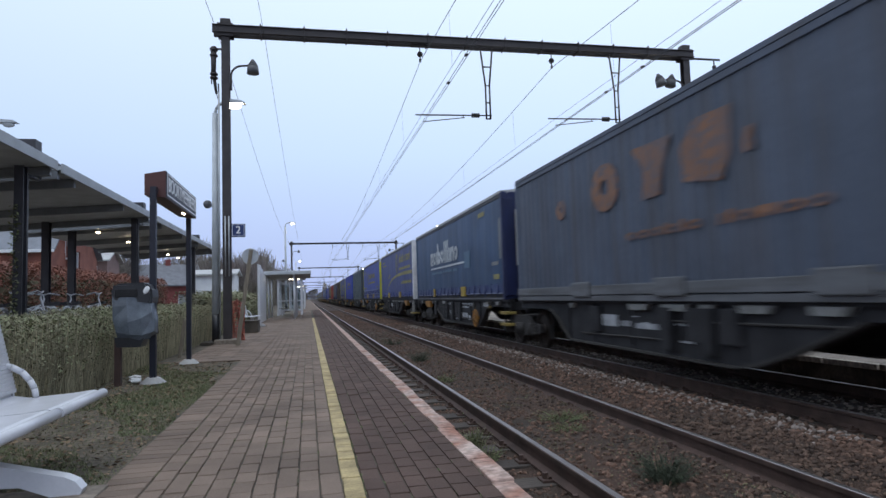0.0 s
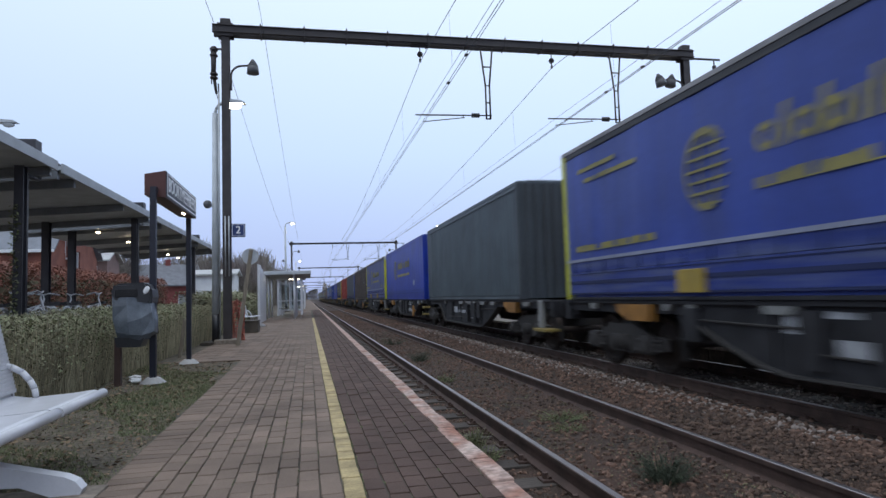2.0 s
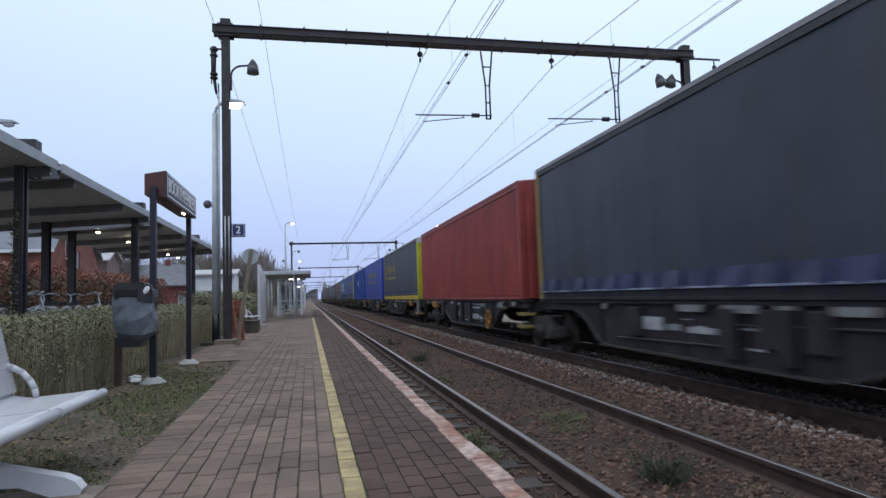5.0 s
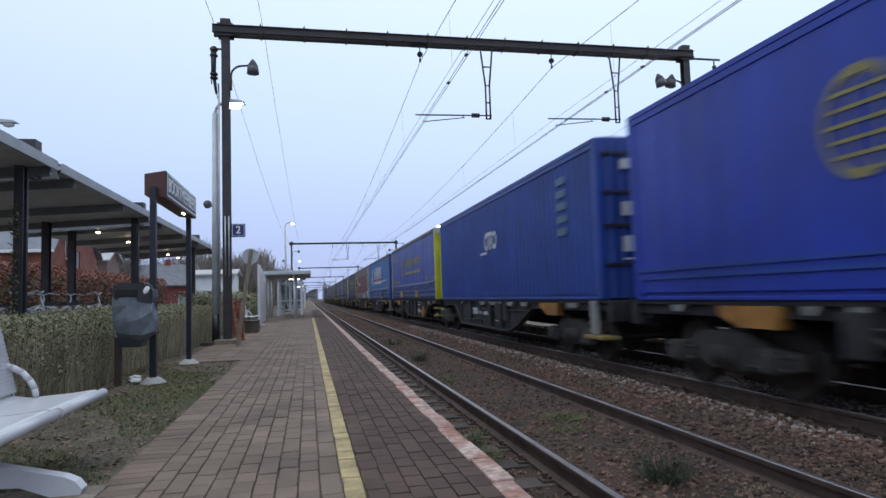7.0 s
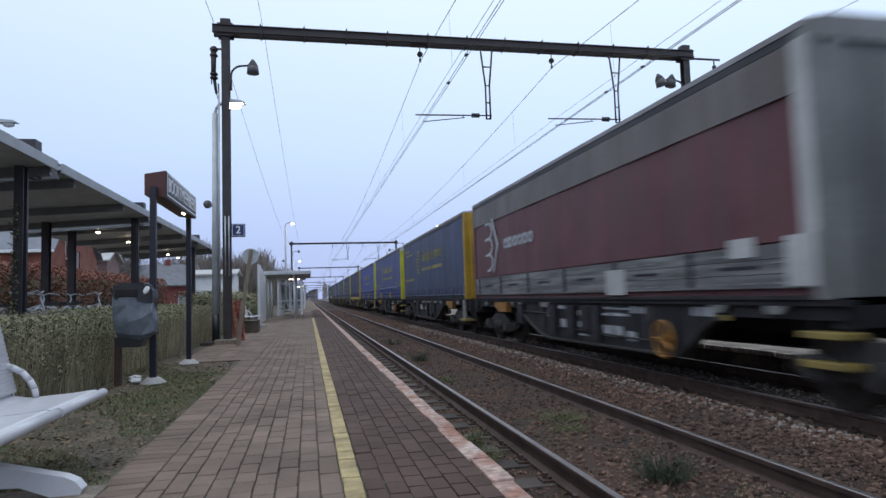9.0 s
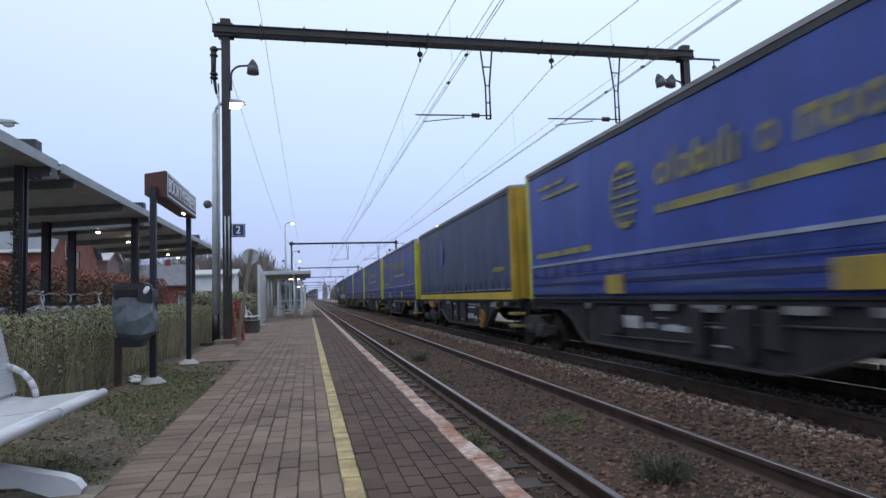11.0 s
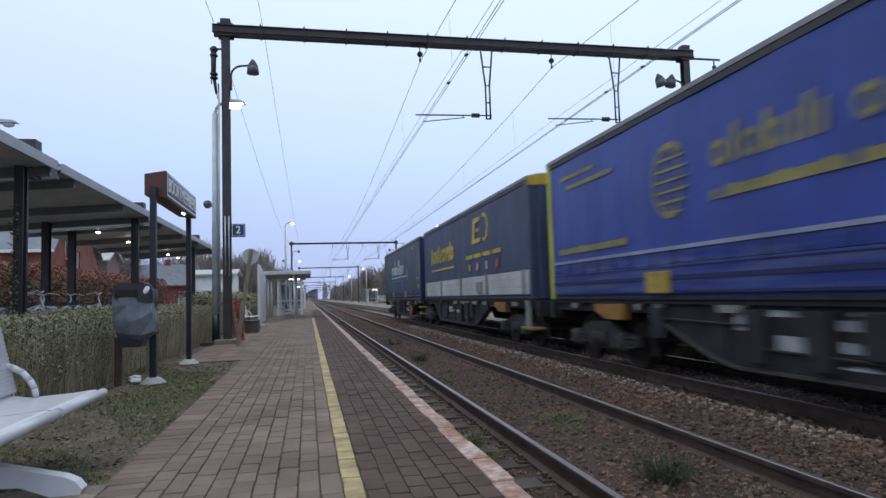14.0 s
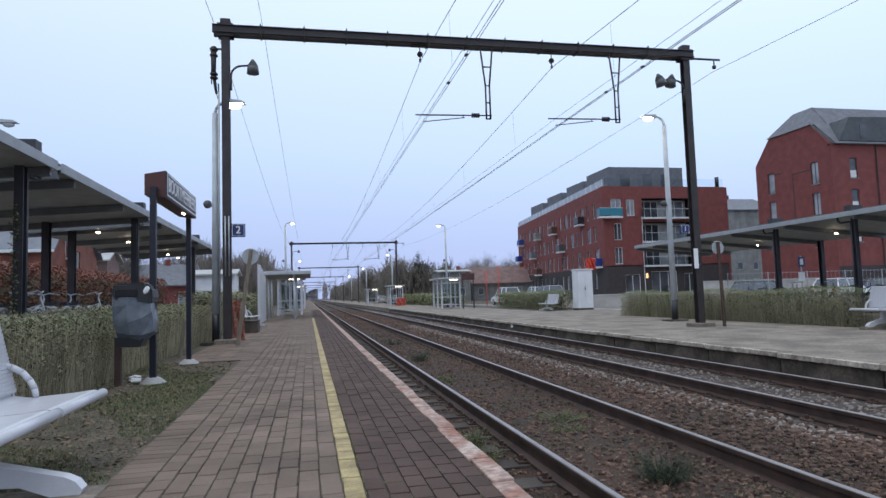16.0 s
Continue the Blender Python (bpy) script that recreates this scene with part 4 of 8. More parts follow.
    if i == 12:
        ob = box_container("navy blue corrugated container with white print", "navy_steel", "navy_steel")
        bm = B()
        blocks(bm, 13.6, 6.1, 7.4, 1.4, 1.92, 3, 121, slant=0.15, tall=0.02, w=0.11, forms=(3, 2, 3))
        plate(bm, 13.6, 6.48, 6.95, 1.83, 1.92)
        plate(bm, 13.6, 5.75, 6.4, 1.3, 1.37)
        part_each("mark", bm, "print_white", ob)
        bm = B()
        for k in range(5):
            plate(bm, 13.6, 11.7, 12.2, 1.3 + k * 0.26, 1.45 + k * 0.26)
        part_each("small_mark", bm, "print_pale", ob)
        bm = B()
        for z, h in ((0.7, 0.05), (0.85, 0.4), (1.5, 0.35), (2.35, 0.25)):
            box(bm, -0.8, 0.2, -6.86, -6.81, z, z + h * 0.7)
        part_each("end_mark", bm, "print_white", ob)
        for z in (0.6, 1.3, 1.9, 2.6):
            bm = B()
            box(bm, -1.15, 1.15, -6.85, -6.80, z, z + 0.05)
            part("door_band", bm, "under", ob)
        return ob
    if i == 14:
        ob = swap_body("mid-blue curtain-sided swap body with white and red print", "sky_tarp", "navy_steel", "sky_board", False, cap=None, seed=14, end_style="flat", line="line_pale")
        blocks(None, 13.6, 4.15, 8.85, 1.68, 2.36, 9, 141, slant=0.15, tall=0.02, w=0.17, forms=(4, 1, 0, 5, 5, 4, 2, 1, 5, 3), to=(ob, "print_white"))
        bm = B()
        plate(bm, 13.6, 4.1, 9.0, 1.55, 1.62)
        plate(bm, 13.6, 4.1, 9.0, 1.13, 1.32)
        part_each("stripe", bm, "print_white", ob)
        bm = B()
        plate(bm, 13.6, 4.1, 9.0, 1.37, 1.51)
        part_each("stripe", bm, "print_red", ob)
        bm = B()
        for k in range(3):
            plate(bm, 13.6, 2.25, 3.1, 2.3 - k * 0.07, 2.34 - k * 0.07)
            plate(bm, 13.6, 1.95, 2.9, 1.55 - k * 0.12, 1.61 - k * 0.12)
            plate(bm, 13.6, 2.2, 2.95, 1.25 - k * 0.1, 1.31 - k * 0.1)
        for k in range(3):
            plate(bm, 13.6, 2.5 + k * 0.12, 2.56 + k * 0.12, 1.6, 2.2, slant=0.1)
        ring(bm, 13.6, 2.85, 1.3, 0.25, 0.35, 0.06, a0=-0.25, a1=0.3)
        part("emblem", bm, "print_white", ob)
        bm = B()
        blocks(bm, 13.6, 9.6, 11.8, 1.2, 1.35, 16, 142, tall=0.15, w=0.04)
        part_each("small_mark", bm, "print_white", ob)
        bm = B()
        box(bm, -W2 - 0.07, -W2 - 0.02, 6.8 - 9.5, 6.8 - 8.75, 0.16, 0.46, 0.012)
        part("lifting_pocket", bm, "navy_steel", ob, "dark blue lifting pocket")
        bm = B()
        box(bm, -W2 - 0.075, -W2 - 0.02, 6.8 - 9.4, 6.8 - 8.95, 0.07, 0.15, 0.008)
        plate(bm, 13.6, 11.75, 12.3, 0.78, 0.92)
        plate(bm, 13.6, 4.3, 4.6, 0.1, 0.2)
        part_each("small_mark", bm, "print_bright", ob)
        return ob
    if i == 15:
        ob = swap_body("maroon and grey curtain-sided swap body with a grey end", "maroon_tarp", "greyed", "dull_board", False, cap="greyed", seed=15, end_style="flat", board_top=0.64, buckles=False)
        bm = B()
        plate(bm, 13.6, 0.17, 13.43, 2.2, 2.74, x=-W2 - 0.02, t=0.012)
        part("upper_band", bm, "maroon_upper", ob)
        bm = B()
        for k in range(3):
            ring(bm, 13.6, 1.6, 1.05 + 0.45 * k, 0.45, 0.26, 0.1, n=12, a0=-0.3, a1=0.35)
        for s in (-1, 1):
            prism(bm, [(6.8 - 2.05, 1.5 + s * 0.75), (6.8 - 2.15, 1.5 + s * 0.75), (6.8 - 2.6, 1.5), (6.8 - 2.5, 1.5)], "x", -W2 - 0.030, -W2 - 0.020)
        part("emblem", bm, "print_white", ob)
        blocks(None, 13.6, 3.05, 5.3, 1.33, 1.62, 6, 151, tall=0.02, w=0.1, to=(ob, "print_white"))
        bm = B()
        for k in range(6):
            plate(bm, 13.6, 0.5 + k * 2.15, 0.62 + k * 2.15, 0.16, 0.62, x=-W2 - 0.02, t=0.02)
            plate(bm, 13.6, 1.2 + k * 2.15, 1.9 + k * 2.15, 0.36, 0.40, x=-W2 - 0.02, t=0.02)
        part("stanchion_slots", bm, "under", ob)
        bm = B()
        for j in range(4):
            for k in range(24):
                if (k * 7 + j * 5) % 4:
                    plate(bm, 13.6, 0.4 + k * 0.54, 0.75 + k * 0.54, 0.18 + j * 0.115, 0.20 + j * 0.115, x=-W2 - 0.018, t=0.016)
        part_each("board_scuff", bm, "greyed", ob)
        bm = B()
        plate(bm, 13.6, 8.85, 9.5, 0.08, 0.5, x=-W2 - 0.03, t=0.02)
        plate(bm, 13.6, 12.15, 12.6, 0.5, 0.73, x=-W2 - 0.03, t=0.02)
        plate(bm, 13.6, 13.1, 13.5, 0.15, 0.7, x=-W2 - 0.03, t=0.02)
        plate(bm, 13.6, 13.35, 13.55, 0.7, 2.75, x=-W2 - 0.03, t=0.02)
        part_each("worn_patch", bm, "board_white", ob)
        return ob
    if i == 24:
        ob = swap_body("dark blue curtain-sided swap body with yellow print and white boards", "slate_blue", "slate_blue", "board_white", False, cap="end_amber", seed=24, end_style="flat", board_top=0.72, buckles=False)
        blocks(None, 13.6, 1.55, 5.75, 1.42, 2.08, 8, 241, slant=0.05, tall=0.22, w=0.2, forms=(2, 3, 1, 2, 1, 3, 5, 4), to=(ob, "print_bright"))
        bm = B()
        plate(bm, 13.6, 1.6, 5.7, 1.12, 1.19)
        for k in range(4):
            plate(bm, 13.6, 7.5 + k * 1.0, 8.3 + k * 1.0, 1.28, 1.4)
        part_each("stripe", bm, "print_bright", ob)
        bm = B()
        prism(bm, [(6.8 - 8.26, 1.72), (6.8 - 9.3, 1.74), (6.8 - 9.3, 1.86), (6.8 - 8.62, 1.86), (6.8 - 8.75, 2.36), (6.8 - 9.25, 2.36), (6.8 - 9.3, 2.50), (6.8 - 8.5, 2.50)], "x", -W2 - 0.014, -W2 - 0.008)
        plate(bm, 13.6, 8.85, 9.15, 2.05, 2.17)
        ring(bm, 13.6, 9.68, 2.14, 0.48, 0.42, 0.12, a0=-0.3, a1=0.3)
        part("emblem", bm, "print_bright", ob)
        for k, (c, d) in enumerate((("print_red", "print_bright"), ("print_white", "print_red"), ("print_white", "print_red"), ("print_flag_orange", "print_red"))):
            flag = part("small_flag", plate(B(), 13.6, 7.75 + k * 1.02, 7.88 + k * 1.02, 0.89, 1.12), c, ob)
            part("flag_half", plate(B(), 13.6, 7.88 + k * 1.02, 8.01 + k * 1.02, 0.89, 1.12), d, flag)
        bm = B()
        plate(bm, 13.6, 8.75, 9.35, 0.2, 0.52, x=-W2 - 0.05, t=0.03)
        part("lifting_pocket", bm, "greyed", ob, "grubby grey lifting pocket")
        for k in range(5):
            bm = B()
            plate(bm, 13.6, 0.2 + k * 3.2, 0.36 + k * 3.2, 0.12, 0.74, x=-W2 - 0.05, t=0.04)
            part("stanchion", bm, "greyed", ob)
        return ob
    if i == 16:
        return blue_body(16, amber=True, mat="slate_blue", boxes=False)
    if i == 19:
        ob = blue_body(19, amber=True, mat="slate_blue", boxes=False, rail="print_bright", marks=False)
        bm = B()
        blocks(bm, 13.6, 11.8, 12.9, 0.75, 0.9, 6, 191, tall=0.1, w=0.07)
        part_each("small_mark", bm, "print_yellow", ob)
        bm = B()
        ring(bm, 13.6, 5.0, 1.75, 0.3, 0.5, 0.4, n=14)
        part("patch", bm, "tarp_blue", ob, "bright blue smear on the tarpaulin")
        return ob
    return blue_body(i, fade=i in (17, 20, 21, 6))


# ---- wagons ----
def bogie(wagon, y):
    bg = new("bogie")
    bg.parent = wagon
    bg.location = (0, y, 0)
    for s in (-1, 1):
        bm = B()
        prism(bm, [(-1.35, 0.40), (-1.35, 0.58), (-0.85, 0.62), (-0.45, 0.78), (0.45, 0.78), (0.85, 0.62), (1.35, 0.58), (1.35, 0.40), (0.6, 0.42), (0.35, 0.30), (-0.35, 0.30), (-0.6, 0.42)], "x", s * 1.0 - 0.05, s * 1.0 + 0.05)
        for k in (-0.18, 0.0, 0.18):
            rod(bm, (s * 1.06, k, 0.34), (s * 1.06, k, 0.60), 0.07, seg=8)
        part("side_frame", bm, "bogie_dust", bg)
        for e in (-0.9, 0.9):
            bm = B()
            box(bm, s * 1.07 - 0.09, s * 1.07 + 0.09, e - 0.16, e + 0.16, 0.32, 0.62, 0.04)
            rod(bm, (s * 1.1, e, 0.46), (s * 1.2, e, 0.46), 0.11, seg=12)
            for k in (-0.24, 0.24):
                rod(bm, (s * 1.07, e + k, 0.36), (s * 1.07, e + k, 0.56), 0.06, seg=8)
            part("axle_box", bm, "bogie_dust", bg)
    for e in (-0.9, 0.9):
        bm = B()
        half = [(0.0, 0.08), (0.66, 0.08), (0.685, 0.12), (0.685, 0.38), (0.69, 0.47), (0.715, 0.48), (0.725, 0.455), (0.80, 0.45), (0.80, 0.37), (0.765, 0.34), (0.775, 0.16), (0.82, 0.13), (0.87, 0.12), (0.87, 0.07), (0.95, 0.07)]
        prof = [(-x, r) for x, r in half[:0:-1]] + half
        seg = 26
        turned = [[bm.verts.new((x, r * math.cos(2 * math.pi * k / seg), r * math.sin(2 * math.pi * k / seg))) for k in range(seg)] for x, r in prof]
        for p, q in zip(turned, turned[1:]):
            for k in range(seg):
                bm.faces.new([p[k], p[(k + 1) % seg], q[(k + 1) % seg], q[k]])
        bm.faces.new(turned[0][::-1])
        bm.faces.new(turned[-1])
        w = part("wheelset", bm, "wheel", bg)
        w.location = (0, e, 0.46)
    bm = B()
    box(bm, -0.95, 0.95, -0.22, 0.22, 0.45, 0.80, 0.03)
    part("bolster", bm, "bogie_dust", bg)
    for s in (-1, 1):
        for e in (-0.9, 0.9):
            for q in (-0.24, 0.24):
                bm = B()
                for k in range(6):
                    rod(bm, (s * 1.07, e + q, 0.36 + 0.034 * k), (s * 1.07, e + q, 0.394 + 0.034 * k), 0.08 if k % 2 else 0.055, 0.055 if k % 2 else 0.08, seg=8, caps=k in (0, 5))
                bmesh.ops.remove_doubles(bm, verts=bm.verts[:], dist=0.0005)
                part("coil_spring", bm, "bogie_dust", bg)
            bm = B()
            prism(bm, [(e - 0.52, 0.25), (e - 0.46, 0.25), (e - 0.43, 0.6), (e - 0.5, 0.6)], "x", s * 0.76 - 0.05, s * 0.76 + 0.05)
            part("brake_block", bm, "dusty", bg)
    return bg


def wagon_unit(wg, yc, front):
    """One half of the pair. front: its outer end points to -y and carries the step post; otherwise the hand wheel sits near its inner end."""
    h = 6.95
    low = [(5.06, 0.98), (4.82, 0.93), (4.55, 0.79), (4.28, 0.58), (3.98, 0.40), (-1.0, 0.36), (-1.45, 0.43), (-2.05, 0.62), (-2.45, 0.78), (-2.75, 0.90), (-2.95, 0.98)]
    if not front:
        low = [(-y, z) for y, z in low][::-1]
    for s in (-1, 1):
        bm = B()
        prism(bm, [(-h, 0.98), (-h, 1.17), (h, 1.17), (h, 0.98)] + low, "x", s * 1.12 - 0.03, s * 1.12 + 0.03)
        o = part("side_sill", bm, "under", wg)
        o.location = (0, yc, 0)
        bm = B()
        box(bm, s * 1.12 - 0.10, s * 1.12 + 0.10, -h, h, 1.13, 1.185)
        o = part("top_flange", bm, "under", wg)
        o.location = (0, yc, 0)
        bm = B()
        for (y0, z0), (y1, z1) in zip(low, low[1:]):
            prism(bm, [(y0, z0 - 0.022), (y1, z1 - 0.022), (y1, z1 + 0.012), (y0, z0 + 0.012)], "x", s * 1.12 - 0.09, s * 1.12 + 0.09)
        o = part("bottom_flange", bm, "dusty", wg, "dusty bottom flange of the sill")
        o.location = (0, yc, 0)
        for y in ((-1.2, 0.15, 1.5, 2.85, 4.0) if front else (1.2, -0.15, -1.5, -2.85, -4.0)):
            bm = B()
            box(bm, s * 1.16 - 0.02, s * 1.16 + 0.02, y, y + 0.03, 0.45, 1.14)
            o = part("stiffener", bm, "under", wg)
            o.location = (0, yc, 0)
    bm = B()
    box(bm, -0.3, 0.3, -h, h, 0.75, 1.12)
    for k in range(7):
        y = -h + 0.1 + k * (2 * h - 0.4) / 6
        box(bm, -1.1, 1.1, y, y + 0.2, 0.9, 1.12)
    o = part("centre_sill", bm, "under", wg)
    o.location = (0, yc, 0)
    # markings and fittings on the near sill
    rnd = random.Random(5 if front else 9)
    marks = ([(2.03, 2.98, 0.73, 0.93), (1.58, 1.92, 0.75, 0.86), (1.29, 1.56, 0.91, 0.95), (0.73, 1.39, 0.73, 0.84), (-0.1, 0.25, 0.82, 0.88), (-0.15, 0.15, 0.58, 0.62)] if front else
             [(0.75, 1.05, 0.82, 1.02), (-0.14, 0.34, 0.60, 0.79), (0.05, 0.45, 1.0, 1.08), (-1.04, -0.55, 0.88, 1.0), (-1.3, -0.56, 0.66, 0.77), (-1.04, -0.7, 1.03, 1.09), (-2.53, -1.55, 0.91, 0.97), (-2.57, -1.7, 1.02, 1.07),
              (-2.32, -1.61, 0.55, 0.74), (-2.83, -2.5, 0.51, 0.67), (-3.16, -2.64, 0.97, 1.09), (-4.79, -4.34, 0.97, 1.10), (-1.0, -0.55, 0.50, 0.55)])
    for y0, y1, z0, z1 in marks:
        bm = B()
        if z1 - z0 > 0.15:
            box(bm, -1.158, -1.148, y0, y1, z0, z1)
        else:
            n = max(2, int((y1 - y0) / 0.13))
            top = []
            for k in range(n):
                a, b, zt = y0 + (y1 - y0) * k / n, y0 + (y1 - y0) * (k + 1) / n, z1 - 0.03 * rnd.random()
                top += [(a, z0 + 0.015), (a + 0.012, zt), (b - 0.012, zt), (b, z0 + 0.015)] if k == 0 else [(a + 0.012, zt), (b - 0.012, zt), (b, z0 + 0.015)]
            prism(bm, [(y1, z0), (y0, z0)] + top, "x", -1.158, -1.148)
        o = part("stencilled_mark", bm, "stencil", wg)
        o.location = (0, yc, 0)
    for y, w in (((3.75, 0.2), (1.2, 0.6), (0.18, 0.66), (-0.58, 0.3), (-1.48, 0.55), (-2.58, 0.5), (-5.4, 0.5)) if front else ((1.05, 0.5), (3.9, 0.2), (3.3, 0.2), (2.7, 0.2), (-5.0, 0.32), (-6.0, 0.3), (5.7, 0.3))):
        bm = B()
        prism(bm, [(y - w / 2, 1.125), (y + w / 2, 1.125), (y + w / 2 - 0.04, 1.03), (y - w / 2 + 0.08, 1.03)], "x", -1.235, -1.15)
        o = part("clamp", bm, "greyed", wg, "pale grey container clamp")
        o.location = (0, yc, 0)
    # brake pipes, cross ties and small fittings along the sill
    bm = B()
    tube(bm, [(-1.18, -2.8, 0.92), (-1.18, 0.4, 0.88), (-1.18, 0.5, 0.6), (-1.18, 3.4, 0.56)] if front else [(-1.18, 2.8, 0.92), (-1.18, 0.6, 0.88), (-1.18, 0.5, 0.62), (-1.18, -3.2, 0.56)], 0.016, seg=6)
    o = part("brake_pipe", bm, "dusty", wg)
    o.location = (0, yc, 0)
    for y in ((0.42, -0.55) if front else (0.62, -0.35, -1.45)):
        bm = B()
        prism(bm, [(y - 0.12, 0.46), (y + 0.12, 0.46), (y + 0.16, 1.08), (y - 0.16, 1.08)], "x", -1.25, -1.15)
        o = part("sill_bracket", bm, "under", wg)
        o.location = (0, yc, 0)
    if not front:
        for y, z, r in ((-3.25, 0.98, 0.13), (-1.35, 0.84, 0.05)):
            o = part("round_plate", rod(B(), (-1.19, y, z), (-1.15, y, z), r, seg=16), "dusty", wg)
            o.location = (0, yc, 0)
        bm = B()
        box(bm, -1.2, -1.15, -5.16, -4.87, 0.93, 1.0, 0.006)
        o = part("lamp_bracket", bm, "yellow_worn", wg, "small yellow lamp bracket")
        o.location = (0, yc, 0)
    for y in (2.75, -0.3, -1.0):
        bm = B()
        box(bm, -1.24, -1.15, y - 0.18, y + 0.18, 0.62, 1.08, 0.02)
        o = part("brake_gear_box", bm, "under", wg)
        o.location = (0, yc, 0)
    if front:
        for y in (-4.2, ):
            bm = B()
            prism(bm, [(y - 0.55, 1.12), (y + 0.5, 1.12), (y + 0.45, 1.02), (y + 0.1, 0.86), (y - 0.5, 0.86)], "x", -1.26, -1.13)
            o = part("orange_bracket", bm, "orange", wg, "orange painted stop bracket")
            o.location = (0, yc, 0)
        bm = B()
        box(bm, -1.26, -1.16, -6.5, -6.28, 0.55, 1.17, 0.03)
        o = part("step_post", bm, "greyed", wg, "pale grey step post")
        o.location = (0, yc, 0)
        bm = B()
        box(bm, -1.34, -1.0, -6.95, -6.15, 0.49, 0.55, 0.012)
        o = part("step_plate", bm, "yellow_worn", wg)
        o.location = (0, yc, 0)
    else:
        # outer end bracket and hand wheel
        bm = B()
        prism(bm, [(3.7, 1.12), (4.8, 1.12), (4.75, 1.0), (4.4, 0.86), (3.75, 0.86)], "x", -1.26, -1.13)
        o = part("orange_bracket", bm, "orange", wg, "orange painted stop bracket")
        o.location = (0, yc, 0)
        bm = B()
        for k in range(20):
            a0, a1 = 2 * math.pi * k / 20, 2 * math.pi * (k + 1) / 20
            rod(bm, (0, 0.26 * math.cos(a0), 0.26 * math.sin(a0)), (0, 0.26 * math.cos(a1), 0.26 * math.sin(a1)), 0.026, seg=6)
        for k in range(5):
            a0 = 2 * math.pi * k / 5
            rod(bm, (0, 0, 0), (0, 0.25 * math.cos(a0), 0.25 * math.sin(a0)), 0.026, seg=6)
        rod(bm, (-0.03, 0, 0), (0.12, 0, 0), 0.06, seg=10)
        o = part("hand_wheel", bm, "orange", wg, "orange parking-brake hand wheel")
        o.location = (-1.27, yc - 3.75, 0.62)
        for z in (0.50, 0.80):
            bm = B()
            box(bm, -1.3, -1.02, -6.98, -6.42, z, z + 0.07, 0.01)
            o = part("step", bm, "yellow_worn", wg, "yellow step")
            o.location = (0, yc, 0)
        for y in (-6.92, -6.48):
            o = part("step_hanger", rod(B(), (-1.15, y, 0.5), (-1.15, y, 1.1), 0.02, seg=6), "under", wg)
            o.location = (0, yc, 0)


def make_wagon():
    wg = empty("container_wagon", (0, 0, 0), "sooty black two-part container flat wagon on three bogies", "wagon", "wagons of the train")
    d = PITCH / 2
    wagon_unit(wg, -d, True)
    wagon_unit(wg, d, False)
    for y in (-d - 5.0, 0.0, d + 5.0):
        bogie(wg, y)
    for e in (-1, 1):
        for x in (-0.875, 0.875):
            bm = B()
            y = e * (d + 6.95)
            rod(bm, (x, y, 1.0), (x, y + e * 0.28, 1.0), 0.10, seg=12)
            rod(bm, (x, y + e * 0.28, 1.0), (x, y + e * 0.33, 1.0), 0.22, seg=16)
            part("buffer", bm, "under", wg)
        bm = B()
        box(bm, -1.2, 1.2, y - 0.1, y + 0.1, 0.8, 1.17, 0.02)
        part("headstock", bm, "under", wg)
    bm = B()
    box(bm, -0.12, 0.12, -0.6, 0.6, 0.85, 1.05)
    part("coupling", bm, "under", wg)
    return wg


MOVERS = []


def build_train():
    first = None
    for k in range(13):
        yc = REAR0 - 6.8 + PITCH * (2 * k + 0.5)
        if first is None:
            wg = first = make_wagon()
        else:
            wg = copy_thing(first, pose(0, 0, 0))
        MOVERS.append((wg, TRACK_B, yc, RAIL))
    for i in range(26):
        ob = make_load(i)
        off = 0.8 if i == 4 else 0.0
        MOVERS.append((ob, TRACK_B, REAR0 - 6.8 + off + PITCH * i, RAIL + 1.19))


build_train()


def motions():
    turns = [0.25 * k for k in range(65)]
    for ob, x, y, z in MOVERS:
        for w in ob.children_recursive:
            if w.name.startswith("wheelset"):
                c = w.location.copy()
                walk(w, [(t, pose(c.x, c.y, c.z, 300.0 * t)) for t in turns])
    for ob, x, y, z in MOVERS:
        walk(ob, [(t, pose(x, y - gone(t), z)) for t in ROWS])
# ---- platform fittings ----


